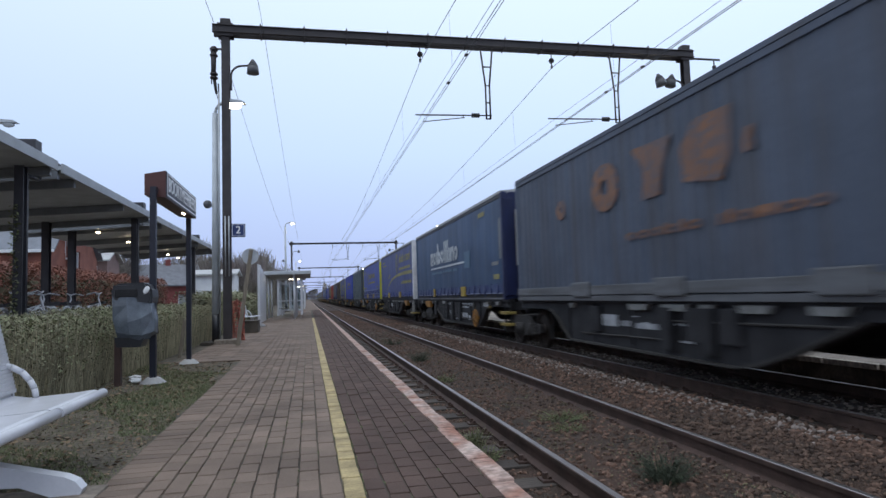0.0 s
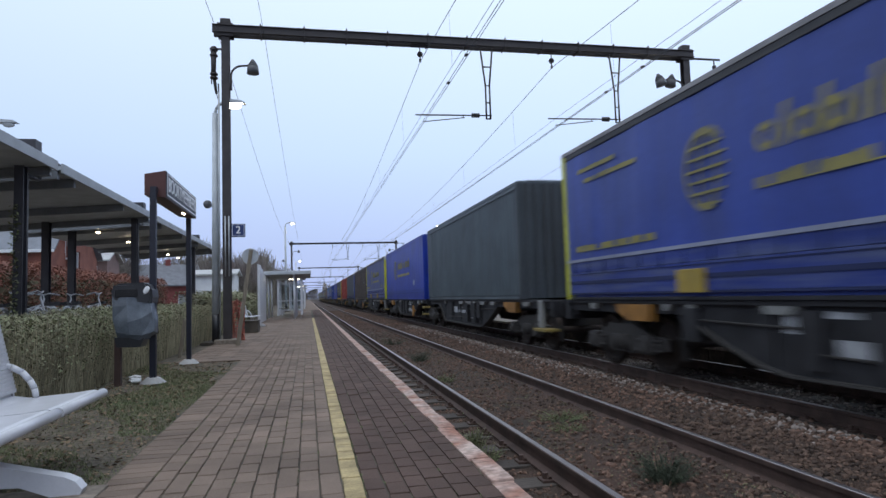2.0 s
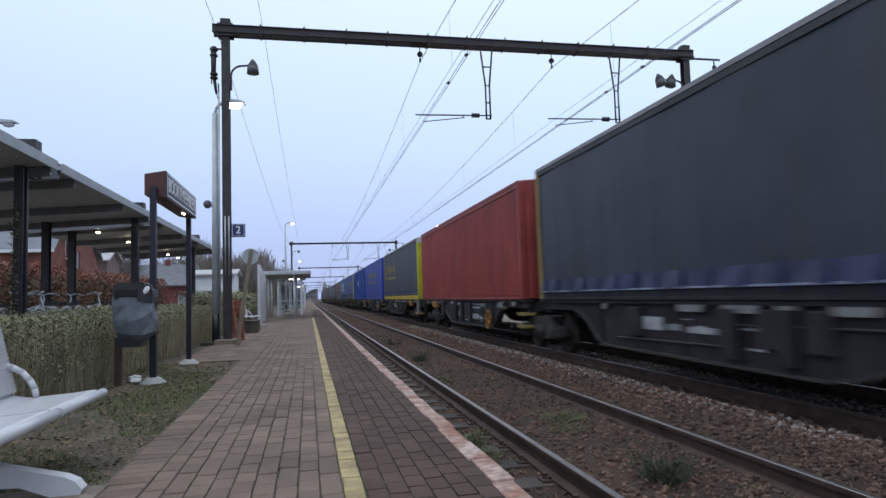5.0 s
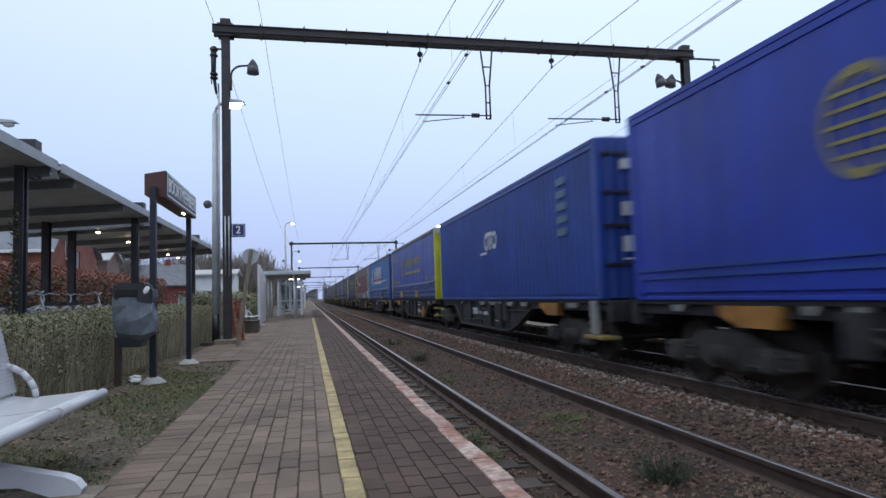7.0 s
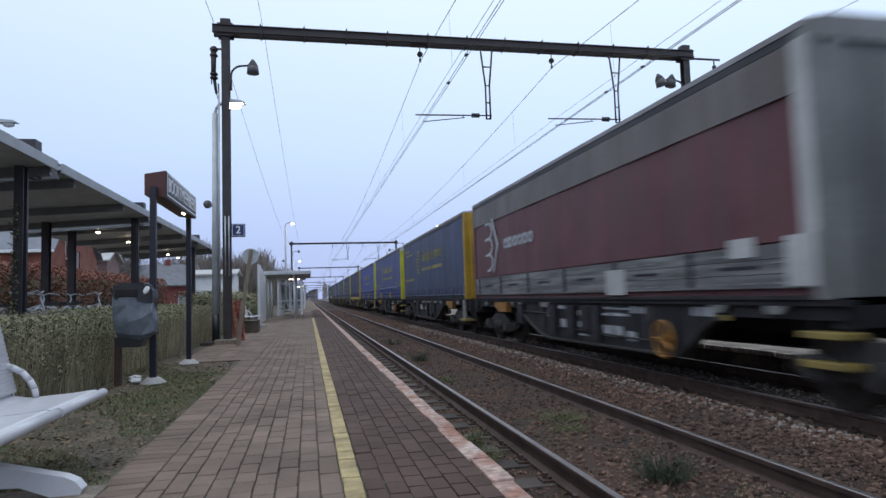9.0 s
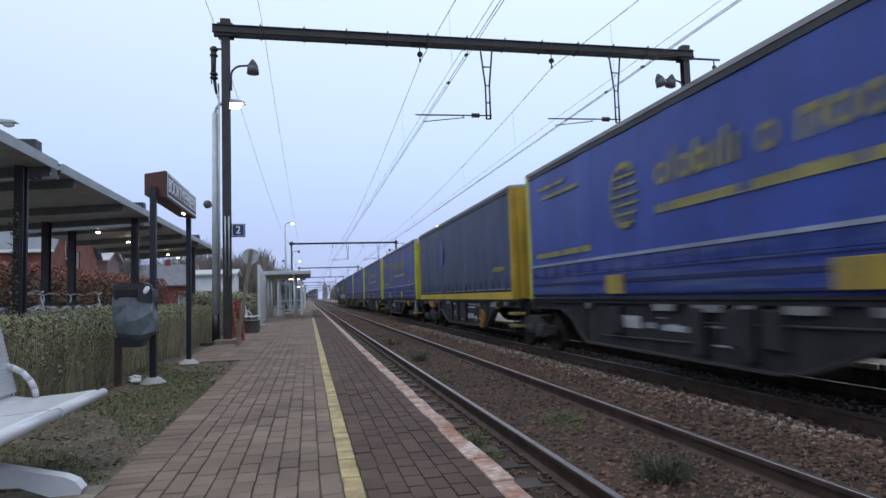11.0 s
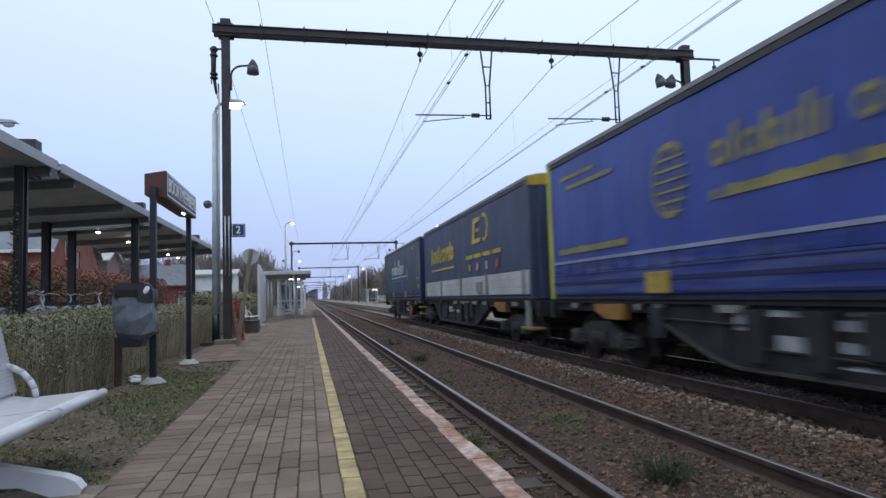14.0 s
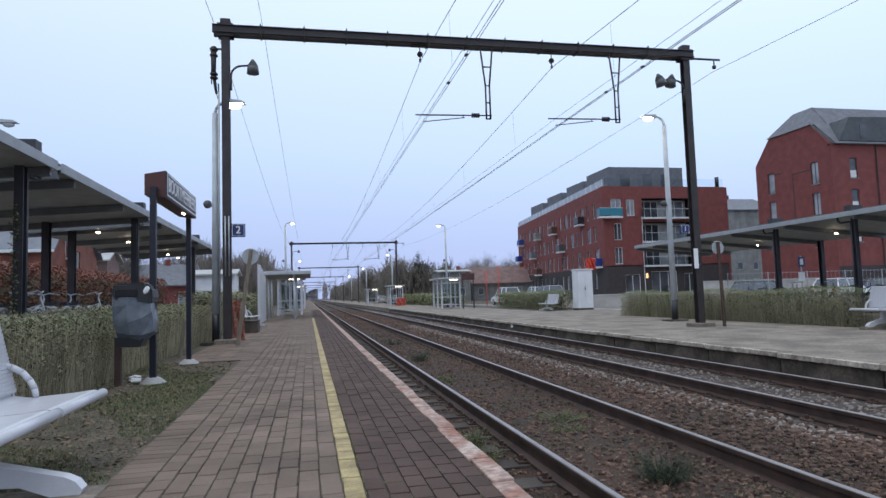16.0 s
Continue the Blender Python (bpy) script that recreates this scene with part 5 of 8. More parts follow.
def platform_lamp(x, y, z, side=1, h=7.1, arm=0.6, lit=True):
    ob = empty("platform_lamp", (x, y, z), "light grey tapered platform lamp with a lit head", "street lamp", "platform lamps")
    bm = B()
    rod(bm, (0, 0, 0.75), (0, 0, h - 0.3), 0.11, 0.075, seg=14)
    part("pole", bm, "grey_paint", ob)
    bm = B()
    rod(bm, (0, 0, 0), (0, 0, 0.78), 0.115, 0.105, seg=14)
    part("base_sleeve", bm, "bin", ob, "black base sleeve")
    bm = B()
    box(bm, -0.35, 0.35, -0.3, 0.3, -0.02, 0.05, 0.015)
    part("base_plate", bm, "dark_concrete", ob)
    bm = B()
    pts = [(0, 0, h - 0.3)] + [(side * (0.28 - 0.28 * math.cos(a)), 0, h - 0.3 + 0.3 * math.sin(a)) for a in (0.4, 0.8, 1.2, 1.57)] + [(side * arm * 0.7, 0, h)]
    tube(bm, pts, 0.04, seg=8)
    part("arm", bm, "grey_paint", ob)
    bm = B()
    prism(bm, [(side * (arm * 0.55), h - 0.04), (side * (arm * 0.62), h + 0.07), (side * (arm + 0.2), h + 0.05), (side * (arm + 0.32), h - 0.02)], "y", -0.12, 0.12)
    part("head", bm, "grey_paint", ob)
    bm = B()
    bmesh.ops.create_uvsphere(bm, u_segments=14, v_segments=8, radius=0.13, matrix=Matrix.Translation((side * (arm + 0.05), 0, h - 0.07)) @ Matrix.Diagonal((1.35, 0.8, 0.75, 1)))
    part("bulb_cover", bm, "lamp_glow" if lit else "grey_paint", ob, "glowing lamp cover" if lit else "")
    bm = B()
    rod(bm, (-0.09, -0.02, h * 0.56), (-0.09, -0.02, h * 0.56 + 0.02), 0.03)
    bmesh.ops.create_uvsphere(bm, u_segments=10, v_segments=6, radius=0.11, matrix=Matrix.Translation((-0.2, 0, h * 0.57)))
    part("loudspeaker", bm, "horn_grey", ob)
    return ob


platform_lamp(-2.32, 17.1, 0, 1, 6.3, 0.45)
platform_lamp(12.8, 20.4, FAR, -1, 7.4)
platform_lamp(-1.95, 58.0, 0, 1, 7.95)
platform_lamp(12.85, 58.4, FAR, -1, 7.8)
platform_lamp(12.6, 96.0, FAR, -1, 7.6)
platform_lamp(-2.0, 110.0, 0, 1, 7.6)
platform_lamp(12.6, 140.0, FAR, -1, 7.6)
platform_lamp(12.6, 190.0, FAR, -1, 7.6)
platform_lamp(-9.75, 21.9, -0.03, 1, 6.95, 0.55, lit=False)


def horn_lamp(x, y, z, dx, twin=False):
    """A bracket with shaded horn loudspeakers on a portal mast."""
    ob = empty("horn_loudspeaker", (x, y, z), "grey horn loudspeaker on a curved dark bracket", "loudspeaker", "mast loudspeakers")
    bm = B()
    s = 1 if dx > 0 else -1
    pts = [(0, 0, -0.65)] + [(s * (0.3 - 0.3 * math.cos(a)), 0, -0.25 + 0.27 * math.sin(a)) for a in (0.0, 0.4, 0.8, 1.2, 1.57)] + [(dx * 0.8, 0, 0.03)]
    tube(bm, pts, 0.028, seg=8)
    part("bracket", bm, "mast", ob)
    for k, tilt in ((dx, 0.0),) if not twin else ((dx * 0.62, 0.25), (dx, -0.4)):
        bm = B()
        a, b = Vector((k + tilt * 0.3, 0, 0.2)), Vector((k, 0, -0.18))
        m = (a + b) / 2
        rod(bm, a, m + (a - m) * 0.2, 0.03, 0.13, seg=14)
        rod(bm, m + (a - m) * 0.2, m, 0.13, 0.14, seg=14)
        rod(bm, m, b, 0.14, 0.16, seg=14)
        part("horn", bm, "horn_grey", ob)
    return ob


horn_lamp(MAST_L + 0.14, 16.9, 7.22, 0.55)
horn_lamp(MAST_R - 0.14, 16.9, 7.35, -0.75, True)
horn_lamp(MAST_L + 0.14, 82.9, 7.2, 0.75)
horn_lamp(MAST_R - 0.14, 82.9, 7.2, -0.75)

# things on the near portal mast
def mast_tensioner():
    ob = empty("wire_tensioner", (MAST_L - 0.3, 17.0, 6.2), "dark wire tensioner with insulators beside the mast", "tensioner")
    bm = B()
    rod(bm, (0, 0, 1.55), (0, 0, 0.75), 0.07, 0.05, seg=10)
    rod(bm, (0, 0, 0.75), (0.06, 0, 0.3), 0.05, 0.03, seg=8)
    rod(bm, (-0.1, 0, 1.5), (0.3, 0, 1.5), 0.03)
    rod(bm, (-0.06, 0, 1.55), (-0.06, 0, 0.55), 0.015)
    part("rod", bm, "mast", ob)
    for z in (1.45, 1.3, 0.8, 0.7):
        bm = B()
        rod(bm, (0, 0, z), (0, 0, z + 0.04), 0.1, seg=12)
        part("insulator_disc", bm, "mast", ob)
    part("conduit", rod(B(), (0.13, -0.12, -6.15), (0.13, -0.12, 0.3), 0.022, seg=8), "galv", ob, "pale cable conduit")
    for dx in (0.27, 0.36):
        part("conduit", rod(B(), (dx, -0.135, -4.5), (dx, -0.135, -2.95), 0.018, seg=8), "galv", ob, "short pale cable conduit")
    bm = B()
    rod(bm, (0.06, 0, 0.3), (0.1, 0, 0.15), 0.01)
    rod(bm, (0.1, 0.1, -5.9), (0.1, 0.1, 0.6), 0.018, seg=6)
    part("cable", bm, "wire", ob)


mast_tensioner()


def track_number(x, y, z, digit, group_label):
    ob = empty("track_number_sign", (x, y, z), group_label, "sign", "track number signs")
    bm = B()
    box(bm, -0.17, 0.17, -0.05, 0.05, -0.17, 0.17, 0.01)
    part("plate", bm, "sign_blue", ob)
    bm = B()
    for a0, a1, c0, c1 in ((-0.15, 0.15, 0.138, 0.148), (-0.15, 0.15, -0.148, -0.138), (-0.15, -0.14, -0.138, 0.138), (0.14, 0.15, -0.138, 0.138)):
        box(bm, a0, a1, -0.056, -0.049, c0, c1)
    part("border", bm, "sign_white", ob)
    words("numeral", digit, 0.27, "sign_white", ob, pose(0, -0.054, 0, 90, 0, 0))
    bm = B()
    for zz in (-0.1, 0.1):
        rod(bm, (-0.3 if digit == "2" else -0.48, 0, zz), (-0.16, 0, zz), 0.012, seg=6)
    part("bracket", bm, "mast", ob)


track_number(-1.74, 16.9, 2.88, "2", "dark blue track number sign fixed to the mast")
track_number(13.32, 20.3, 3.14, "1", "dark blue track number sign fixed to a lamp pole")


def name_board():
    ob = empty("station_sign", (-2.1, 10.7, 0), "dark station name board with white letters on two posts", "sign")
    bm = B()
    prism(bm, [(-0.14, 2.60), (0.14, 2.56), (0.14, 2.95), (-0.14, 2.90)], "y", -1.22, 1.22)
    part("case", bm, "sign_side", ob, "rust-brown sign case")
    bm = B()
    box(bm, 0.14, 0.15, -1.2, 1.2, 2.575, 2.94)
    part("face_panel", bm, "sign_dark", ob, "dark blue face panel")
    for z in (2.60, 2.905):
        bm = B()
        box(bm, 0.15, 0.155, -1.16, 1.16, z, z + 0.02)
        part("border", bm, "sign_white", ob)
    for y in (-1.17, 1.15):
        bm = B()
        box(bm, 0.15, 0.155, y, y + 0.02, 2.6, 2.925)
        part("border", bm, "sign_white", ob)
    words("lettering", "BOORTMEERBEEK", 0.30, "sign_white", ob, pose(0.154, 0, 2.762, 90, 0, 90), fit=2.18)
    bm = B()
    rod(bm, (0.06, 0.45, 2.565), (0.06, 0.6, 2.565), 0.018)
    part("tube_light", bm, "small_glow", ob, "small lit tube under the board")
    for y in (-1.32, 1.34):
        bm = B()
        box(bm, -0.04, 0.04, y - 0.04, y + 0.04, 0, 2.62 if y < 0 else 2.6)
        box(bm, -0.04, 0.04, min(y, y * 0.85) - 0.02, max(y, y * 0.85) + 0.02, 2.62, 2.7)
        part("post", bm, "sign_dark", ob)
        bm = B()
        bmesh.ops.create_cone(bm, cap_ends=True, segments=18, radius1=0.175, radius2=0.085, depth=0.075, matrix=Matrix.Translation((0, y, 0.02)))
        part("footing", bm, "cap_white", ob, "pale concrete footing")


name_board()


def litter_bin():
    ob = empty("litter_bin", (-2.31, 9.3, 0), "black litter bin with a grey liner bag on a post", "litter bin")
    bm = B()
    box(bm, -0.25, -0.17, -0.04, 0.04, -0.04, 0.62)
    part("post", bm, "post_brown", ob)
    bm = B()
    prism(bm, [(-0.25, 1.17), (-0.22, 1.10), (0.24, 1.05), (0.265, 1.12), (0.25, 1.28), (0.17, 1.355), (-0.2, 1.345), (-0.255, 1.28)], "y", -0.2, 0.2)
    bmesh.ops.bevel(bm, geom=bm.edges[:], offset=0.028, segments=2, affect="EDGES")
    part("hood", bm, "bin", ob, "black moulded hood")
    bm = B()
    box(bm, -0.2, 0.08, -0.215, -0.195, 1.16, 1.27, 0.012)
    part("hood_slot", bm, "under", ob, "dark slot in the hood")
    bm = B()
    outline = [(-0.25, -0.2), (-0.05, -0.235), (0.12, -0.22), (0.27, -0.19), (0.285, 0.02), (0.25, 0.2), (0.0, 0.22), (-0.24, 0.2), (-0.27, 0.0)]
    rows = ((0.60, 0.70, 0.0, 0.0), (0.67, 0.90, 0.03, 0.02), (0.86, 0.95, 0.01, -0.03), (1.06, 0.93, -0.005, 0.025), (1.20, 0.90, -0.02, 0.0))
    rings = []
    for j, (z, k, dx, f) in enumerate(rows):
        rings.append([bm.verts.new((dx + x * k * (1 + f * (1 if i % 2 else -1)), y * k * (1 - f * (1 if i % 3 else -2)), z + 0.03 * math.sin(2.1 * i + 1.3 * j) - (0.08 if x > 0.1 and j > 2 else 0.0))) for i, (x, y) in enumerate(outline)])
    n = len(outline)
    for a, b in zip(rings, rings[1:]):
        for i in range(n):
            bm.faces.new([a[i], a[(i + 1) % n], b[(i + 1) % n]])
            bm.faces.new([a[i], b[(i + 1) % n], b[i]])
    bm.faces.new(rings[0][::-1])
    part("liner_bag", bm, "bag", ob, "wrinkled grey plastic liner bag")
    bm = B()
    prism(bm, [(-0.19, 0.5), (0.1, 0.49), (0.16, 0.63), (-0.22, 0.63)], "y", -0.16, 0.16)
    part("bin_bottom", bm, "bin", ob)
    # white oval: a highlight on the hood, modelled as a flat blob
    bm = B()
    bmesh.ops.create_uvsphere(bm, u_segments=14, v_segments=8, radius=0.05, matrix=Matrix.Translation((0.19, -0.21, 1.25)) @ Matrix.Rotation(0.5, 4, "Y") @ Matrix.Diagonal((0.7, 0.3, 1.15, 1)))
    part("ash_plate", bm, "sign_white", ob, "white oval standing in for the highlight on the hood")


litter_bin()


def bench(x, y, z, turn, seats=2, label="white enamelled steel bench with curved armrest"):
    """Faces +x at turn 0; its length runs along y."""
    ob = empty("bench", (x, y, z), label, "bench", "platform benches", turn=turn)
    w = 0.87
    for i in range(seats):
        y0 = -seats * w / 2 + i * w
        bm = B()
        prof = [(0.0, 0.44), (-0.06, 0.455), (-0.2, 0.44), (-0.48, 0.425), (-0.62, 0.45), (-0.62, 0.435), (-0.48, 0.41), (-0.2, 0.425), (-0.06, 0.44), (-0.02, 0.43)]
        prism(bm, prof, "y", y0 + 0.012, y0 + w - 0.012)
        part("seat", bm, "white", ob)
        bm = B()
        rod(bm, (0.0, y0 + 0.012, 0.43), (0.0, y0 + w - 0.012, 0.43), 0.032, seg=12)
        part("front_tube", bm, "white", ob)
        back = part("backrest", box(B(), -0.60, -0.585, y0 + 0.01, y0 + w - 0.01, 0.44, 0.47), "white", ob, "slatted white backrest")
        slat_me = None
        for k in range(18):
            if slat_me is None:
                sl = part("slat", box(B(), -0.012, 0.004, 0.02, w - 0.02, 0, 0.0265), "white", back)
                slat_me = sl.data
            else:
                sl = new("slat", slat_me)
                sl.parent = back
            sl.location = (-0.565 - 0.0066 * k, y0, 0.47 + k * 0.028)
        for e in (0.012, w - 0.04):
            part("back_stay", prism(B(), [(-0.572, 0.44), (-0.70, 0.99), (-0.72, 0.99), (-0.60, 0.44)], "y", y0 + e, y0 + e + 0.028), "white", back)
        bm = B()
        rod(bm, (-0.70, y0 + 0.01, 0.985), (-0.70, y0 + w - 0.01, 0.985), 0.022, seg=8)
        part("back_tube", bm, "white", ob)
    for y0 in (-0.2, ):
        bm = B()
        prism(bm, [(-0.36, 0.44), (-0.36, 0.23), (-0.5, 0.20), (-0.68, 0.11), (-0.70, 0.0), (-0.58, 0.0), (-0.40, 0.09), (-0.1, 0.075), (0.08, 0.0), (0.20, 0.0), (0.215, 0.04), (0.18, 0.085), (0.12, 0.115), (-0.25, 0.21), (-0.25, 0.44)], "y", y0 - 0.045, y0 + 0.045)
        part("pedestal", bm, "white", ob)
        bm = B()
        box(bm, -0.75, 0.30, y0 - 0.14, y0 + 0.14, -0.08, 0.012, 0.01)
        part("foot_pad", bm, "concrete", ob)
        bm = B()
        rod(bm, (-0.30, -seats * w / 2 + 0.1, 0.40), (-0.30, seats * w / 2 - 0.1, 0.40), 0.035, seg=10)
        part("seat_beam", bm, "white", ob)
    for y0 in (-seats * w / 2 + 0.06, seats * w / 2 - 0.06):
        bm = B()
        tube(bm, [(-0.74, y0, 0.655), (-0.66, y0, 0.666), (-0.58, y0, 0.65), (-0.51, y0, 0.61), (-0.46, y0, 0.55), (-0.43, y0, 0.49), (-0.42, y0, 0.43)], 0.022, seg=8)
        part("armrest", bm, "white", ob)
    return ob


bench(-1.47, 4.2, 0, 0)
bench(-1.95, 27.0, 0, 0, label="white enamelled steel bench before a shelter wall")
bench(14.35, 37.3, FAR, 180, label="white enamelled steel bench before a trimmed hedge")
bench(13.7, 12.95, FAR + 0.05, 180, label="white enamelled steel bench on the far platform")


def round_sign(x, y, z, top, lean, tilt_mat, label):
    ob = empty("round_sign", (x, y, z), label, "sign", "round track signs")
    bm = B()
    prism(bm, [(-0.045, 0.0), (0.045, 0.0), (lean + 0.045, top), (lean - 0.045, top)], "y", -0.02, 0.02)
    part("post", bm, tilt_mat, ob)
    bm = B()
    c = lean * 0.93
    rod(bm, (c, 0.02, top * 0.93), (c, 0.035, top * 0.93), 0.19, seg=28)
    part("disc", bm, "galv", ob)
    bm = B()
    for i in range(28):
        a0, a1 = 2 * math.pi * i / 28, 2 * math.pi * (i + 1) / 28
        rod(bm, (c + 0.19 * math.cos(a0), 0.027, top * 0.93 + 0.19 * math.sin(a0)), (c + 0.19 * math.cos(a1), 0.027, top * 0.93 + 0.19 * math.sin(a1)), 0.012, seg=5)
    part("rim", bm, "cap_white", ob)


round_sign(-1.68, 15.95, 0, 2.30, 0.33, "timber", "grey round sign on a leaning weathered timber post")
round_sign(11.95, 16.5, FAR, 2.5, -0.05, "post_brown", "grey round sign seen from behind on a dark post")


def shelter(x, y, z, w, d, facing, group_label, h=2.5, over=0.4):
    """A glazed platform shelter, open towards the track. facing +1: opens to +x."""
    ob = empty("platform_shelter", (x, y, z), group_label, "shelter", "platform shelters")
    for sx in (-1, 1):
        for yy in (-d / 2, 0, d / 2):
            bm = B()
            box(bm, sx * w / 2 - 0.06, sx * w / 2 + 0.06, yy - 0.06, yy + 0.06, 0, h)
            part("post", bm, "white", ob)
    bm = B()
    box(bm, -w / 2 - 0.3, w / 2 + 0.3, -d / 2 - over, d / 2 + over, h, h + 0.14, 0.03)
    part("roof", bm, "canopy_deck", ob)
    bx = -facing * w / 2
    for k in range(4):
        ya = -d / 2 + 0.08 + k * (d - 0.1) / 4
        bm = B()
        box(bm, bx - 0.008, bx + 0.008, ya, ya + (d - 0.1) / 4 - 0.06, 0.35, h - 0.35)
        o = part("pane", bm, "glass", ob)
        o.visible_shadow = False
        bm = B()
        for zz in (0.3, 0.95, h - 0.33):
            box(bm, bx - 0.025, bx + 0.025, ya - 0.03, ya + (d - 0.1) / 4 - 0.03, zz, zz + 0.05)
        part("rail", bm, "white", ob)
    for e in (-1, 1):
        bm = B()
        box(bm, -w / 2 + 0.08, w / 2 - 0.08, e * d / 2 - 0.008, e * d / 2 + 0.008, 0.35, h - 0.35)
        o = part("pane", bm, "glass", ob)
        o.visible_shadow = False
        bm = B()
        for zz in (0.3, 0.95, h - 0.33):
            box(bm, -w / 2, w / 2, e * d / 2 - 0.025, e * d / 2 + 0.025, zz, zz + 0.06)
        box(bm, -0.03, 0.03, e * d / 2 - 0.025, e * d / 2 + 0.025, 0.3, h - 0.3)
        part("rail", bm, "white", ob)
    bm = B()
    box(bm, -0.04, w / 2 - 0.1, -d / 2 + 0.2, -d / 2 + 0.32, h - 0.08, h - 0.02)
    part("tube_light", bm, "tube_glow", ob, "lit tube under the roof")
    bm = B()
    box(bm, bx + facing * 0.1, bx + facing * 0.5, -d / 2 + 0.4, d / 2 - 0.4, 0.43, 0.47, 0.01)
    part("seat", bm, "timber", ob)
    for yy in (-d / 3, d / 3):
        bm = B()
        box(bm, bx + facing * 0.25 - 0.04, bx + facing * 0.25 + 0.04, yy - 0.04, yy + 0.04, 0, 0.43)
        part("seat_leg", bm, "white", ob)
    return ob


shelter(-1.25, 46.5, 0, 1.55, 4.0, 1, "glazed white-framed platform shelter with a flat grey roof")
shelter(-1.25, 74.0, 0, 1.55, 4.0, 1, "glazed white-framed platform shelter with a flat grey roof")
shelter(-1.25, 96.0, 0, 1.55, 4.0, 1, "glazed white-framed platform shelter with a flat grey roof")
shelter(11.95, 54.6, FAR, 1.6, 3.6, -1, "glazed shelter with a lit tube on the far platform")
shelter(11.3, 84.0, FAR, 1.6, 3.6, -1, "glazed white-framed shelter on the far platform")
shelter(11.0, 112.0, FAR, 1.6, 3.6, -1, "glazed white-framed shelter on the far platform")


def shelter_screen():
    ob = empty("shelter_screen", (-2.35, 33.0, 0), "white panelled screen with a flat canopy over the platform", "shelter")
    for k in range(4):
        bm = B()
        prism(bm, [(0.0, 0.0), (0.12, 0.0), (0.12, 2.75 - 0.12 * k), (0.0, 2.8 - 0.12 * k)], "y", -2.0 + k * 1.0, -1.08 + k * 1.0)
        part("panel", bm, "white", ob)
    bm = B()
    box(bm, -0.2, 2.5, 2.2, 9.5, 2.42, 2.62, 0.04)
    part("roof", bm, "canopy_deck", ob)
    for y in (2.6, 5.8, 9.0):
        for x in (0.05, 1.6):
            bm = B()
            rod(bm, (x, y, 0), (x, y, 2.45), 0.06, seg=10)
            part("post", bm, "white", ob)


shelter_screen()


def barrier_net(x, y, z, h, w, label, mat="red_net", strand=0.012):
    """Rolled and crumpled net: a lattice of thin strands over bent stakes."""
    ob = empty("barrier_net", (x, y, z), label, "barrier", "orange barrier nets")
    bm = B()
    rnd = random.Random(int(x * 10))
    n, m = 9, 14
    cols = []
    for i in range(n + 1):
        f = i / n
        cols.append([Vector((-w / 2 + w * f + 0.05 * w * math.sin(5 * k / m + i) + 0.02 * rnd.random(), 0.1 * math.sin(i * 1.9 + k * 0.5) + 0.03 * rnd.random(), h * k / m * (0.78 + 0.16 * math.sin(f * 3.1) + 0.06 * rnd.random()))) for k in range(m + 1)])
    for i in range(n + 1):
        for k in range(m + 1):
            if k < m:
                rod(bm, cols[i][k], cols[i][k + 1], strand, seg=4)
            if i < n:
                rod(bm, cols[i][k], cols[i + 1][k], strand * 1.15, seg=4)
    part("net", bm, mat, ob)
    for s in (-1, 1):
        bm = B()
        rod(bm, (s * w * 0.35, 0.03, -0.02), (s * w * 0.45, 0, h * 0.9), 0.02, seg=6)
        part("stake", bm, mat, ob)


barrier_net(-1.96, 18.2, 0, 1.12, 0.42, "crumpled orange-red barrier net behind the mast", strand=0.016)
barrier_net(11.45, 79.3, FAR, 1.0, 1.1, "orange-red barrier net on the far platform", "signal_orange", 0.03)
barrier_net(17.3, 36.6, 2.365, 0.7, 0.6, "orange-red warning net on top of a cabinet", "signal_orange", 0.03)


def planter():
    ob = empty("cable_box", (-1.88, 22.4, 0), "dark grey low trackside cable box", "cable box")
    bm = B()
    box(bm, -0.3, 0.22, -0.4, 0.4, 0.0, 0.36, 0.02)
    part("body", bm, "dark_concrete", ob)
    bm = B()
    box(bm, -0.32, 0.24, -0.43, 0.43, 0.36, 0.40, 0.015)
    part("lid", bm, "dark_concrete", ob)


planter()


def relay_cabinet():
    ob = empty("relay_cabinet", (16.45, 36.4, FAR), "tall white trackside relay cabinet", "cabinet")
    bm = B()
    box(bm, -0.35, 0.65, -0.4, 0.4, 0.1, 2.42, 0.03)
    part("body", bm, "white_render", ob)
    for s in (-1, 1):
        bm = B()
        box(bm, 0.15 + s * 0.245 - 0.235, 0.15 + s * 0.245 + 0.235, -0.42, -0.40, 0.3, 2.3, 0.006)
        part("door", bm, "white_render", ob)
    bm = B()
    box(bm, 0.1, 0.14, -0.45, -0.42, 1.2, 1.4)
    part("handle", bm, "bin", ob)
    bm = B()
    box(bm, -0.4, 0.7, -0.45, 0.45, 2.42, 2.5, 0.02)
    part("roof", bm, "white_render", ob)
    bm = B()
    box(bm, -0.35, 0.65, -0.4, 0.4, -0.05, 0.1)
    part("plinth", bm, "dark_concrete", ob)


relay_cabinet()


def info_board(x, y, z, w, h, mat, label):
    ob = empty("notice_board", (x, y, z), label, "notice board", "notice boards")
    for s in (-1, 1):
        bm = B()
        box(bm, s * w / 2 - 0.04, s * w / 2 + 0.04, -0.04, 0.04, 0, h)
        part("post", bm, "canopy", ob)
    bm = B()
    box(bm, -w / 2 - 0.1, w / 2 + 0.1, -0.09, 0.09, h - 0.55, h, 0.02)
    part("case", bm, mat, ob)


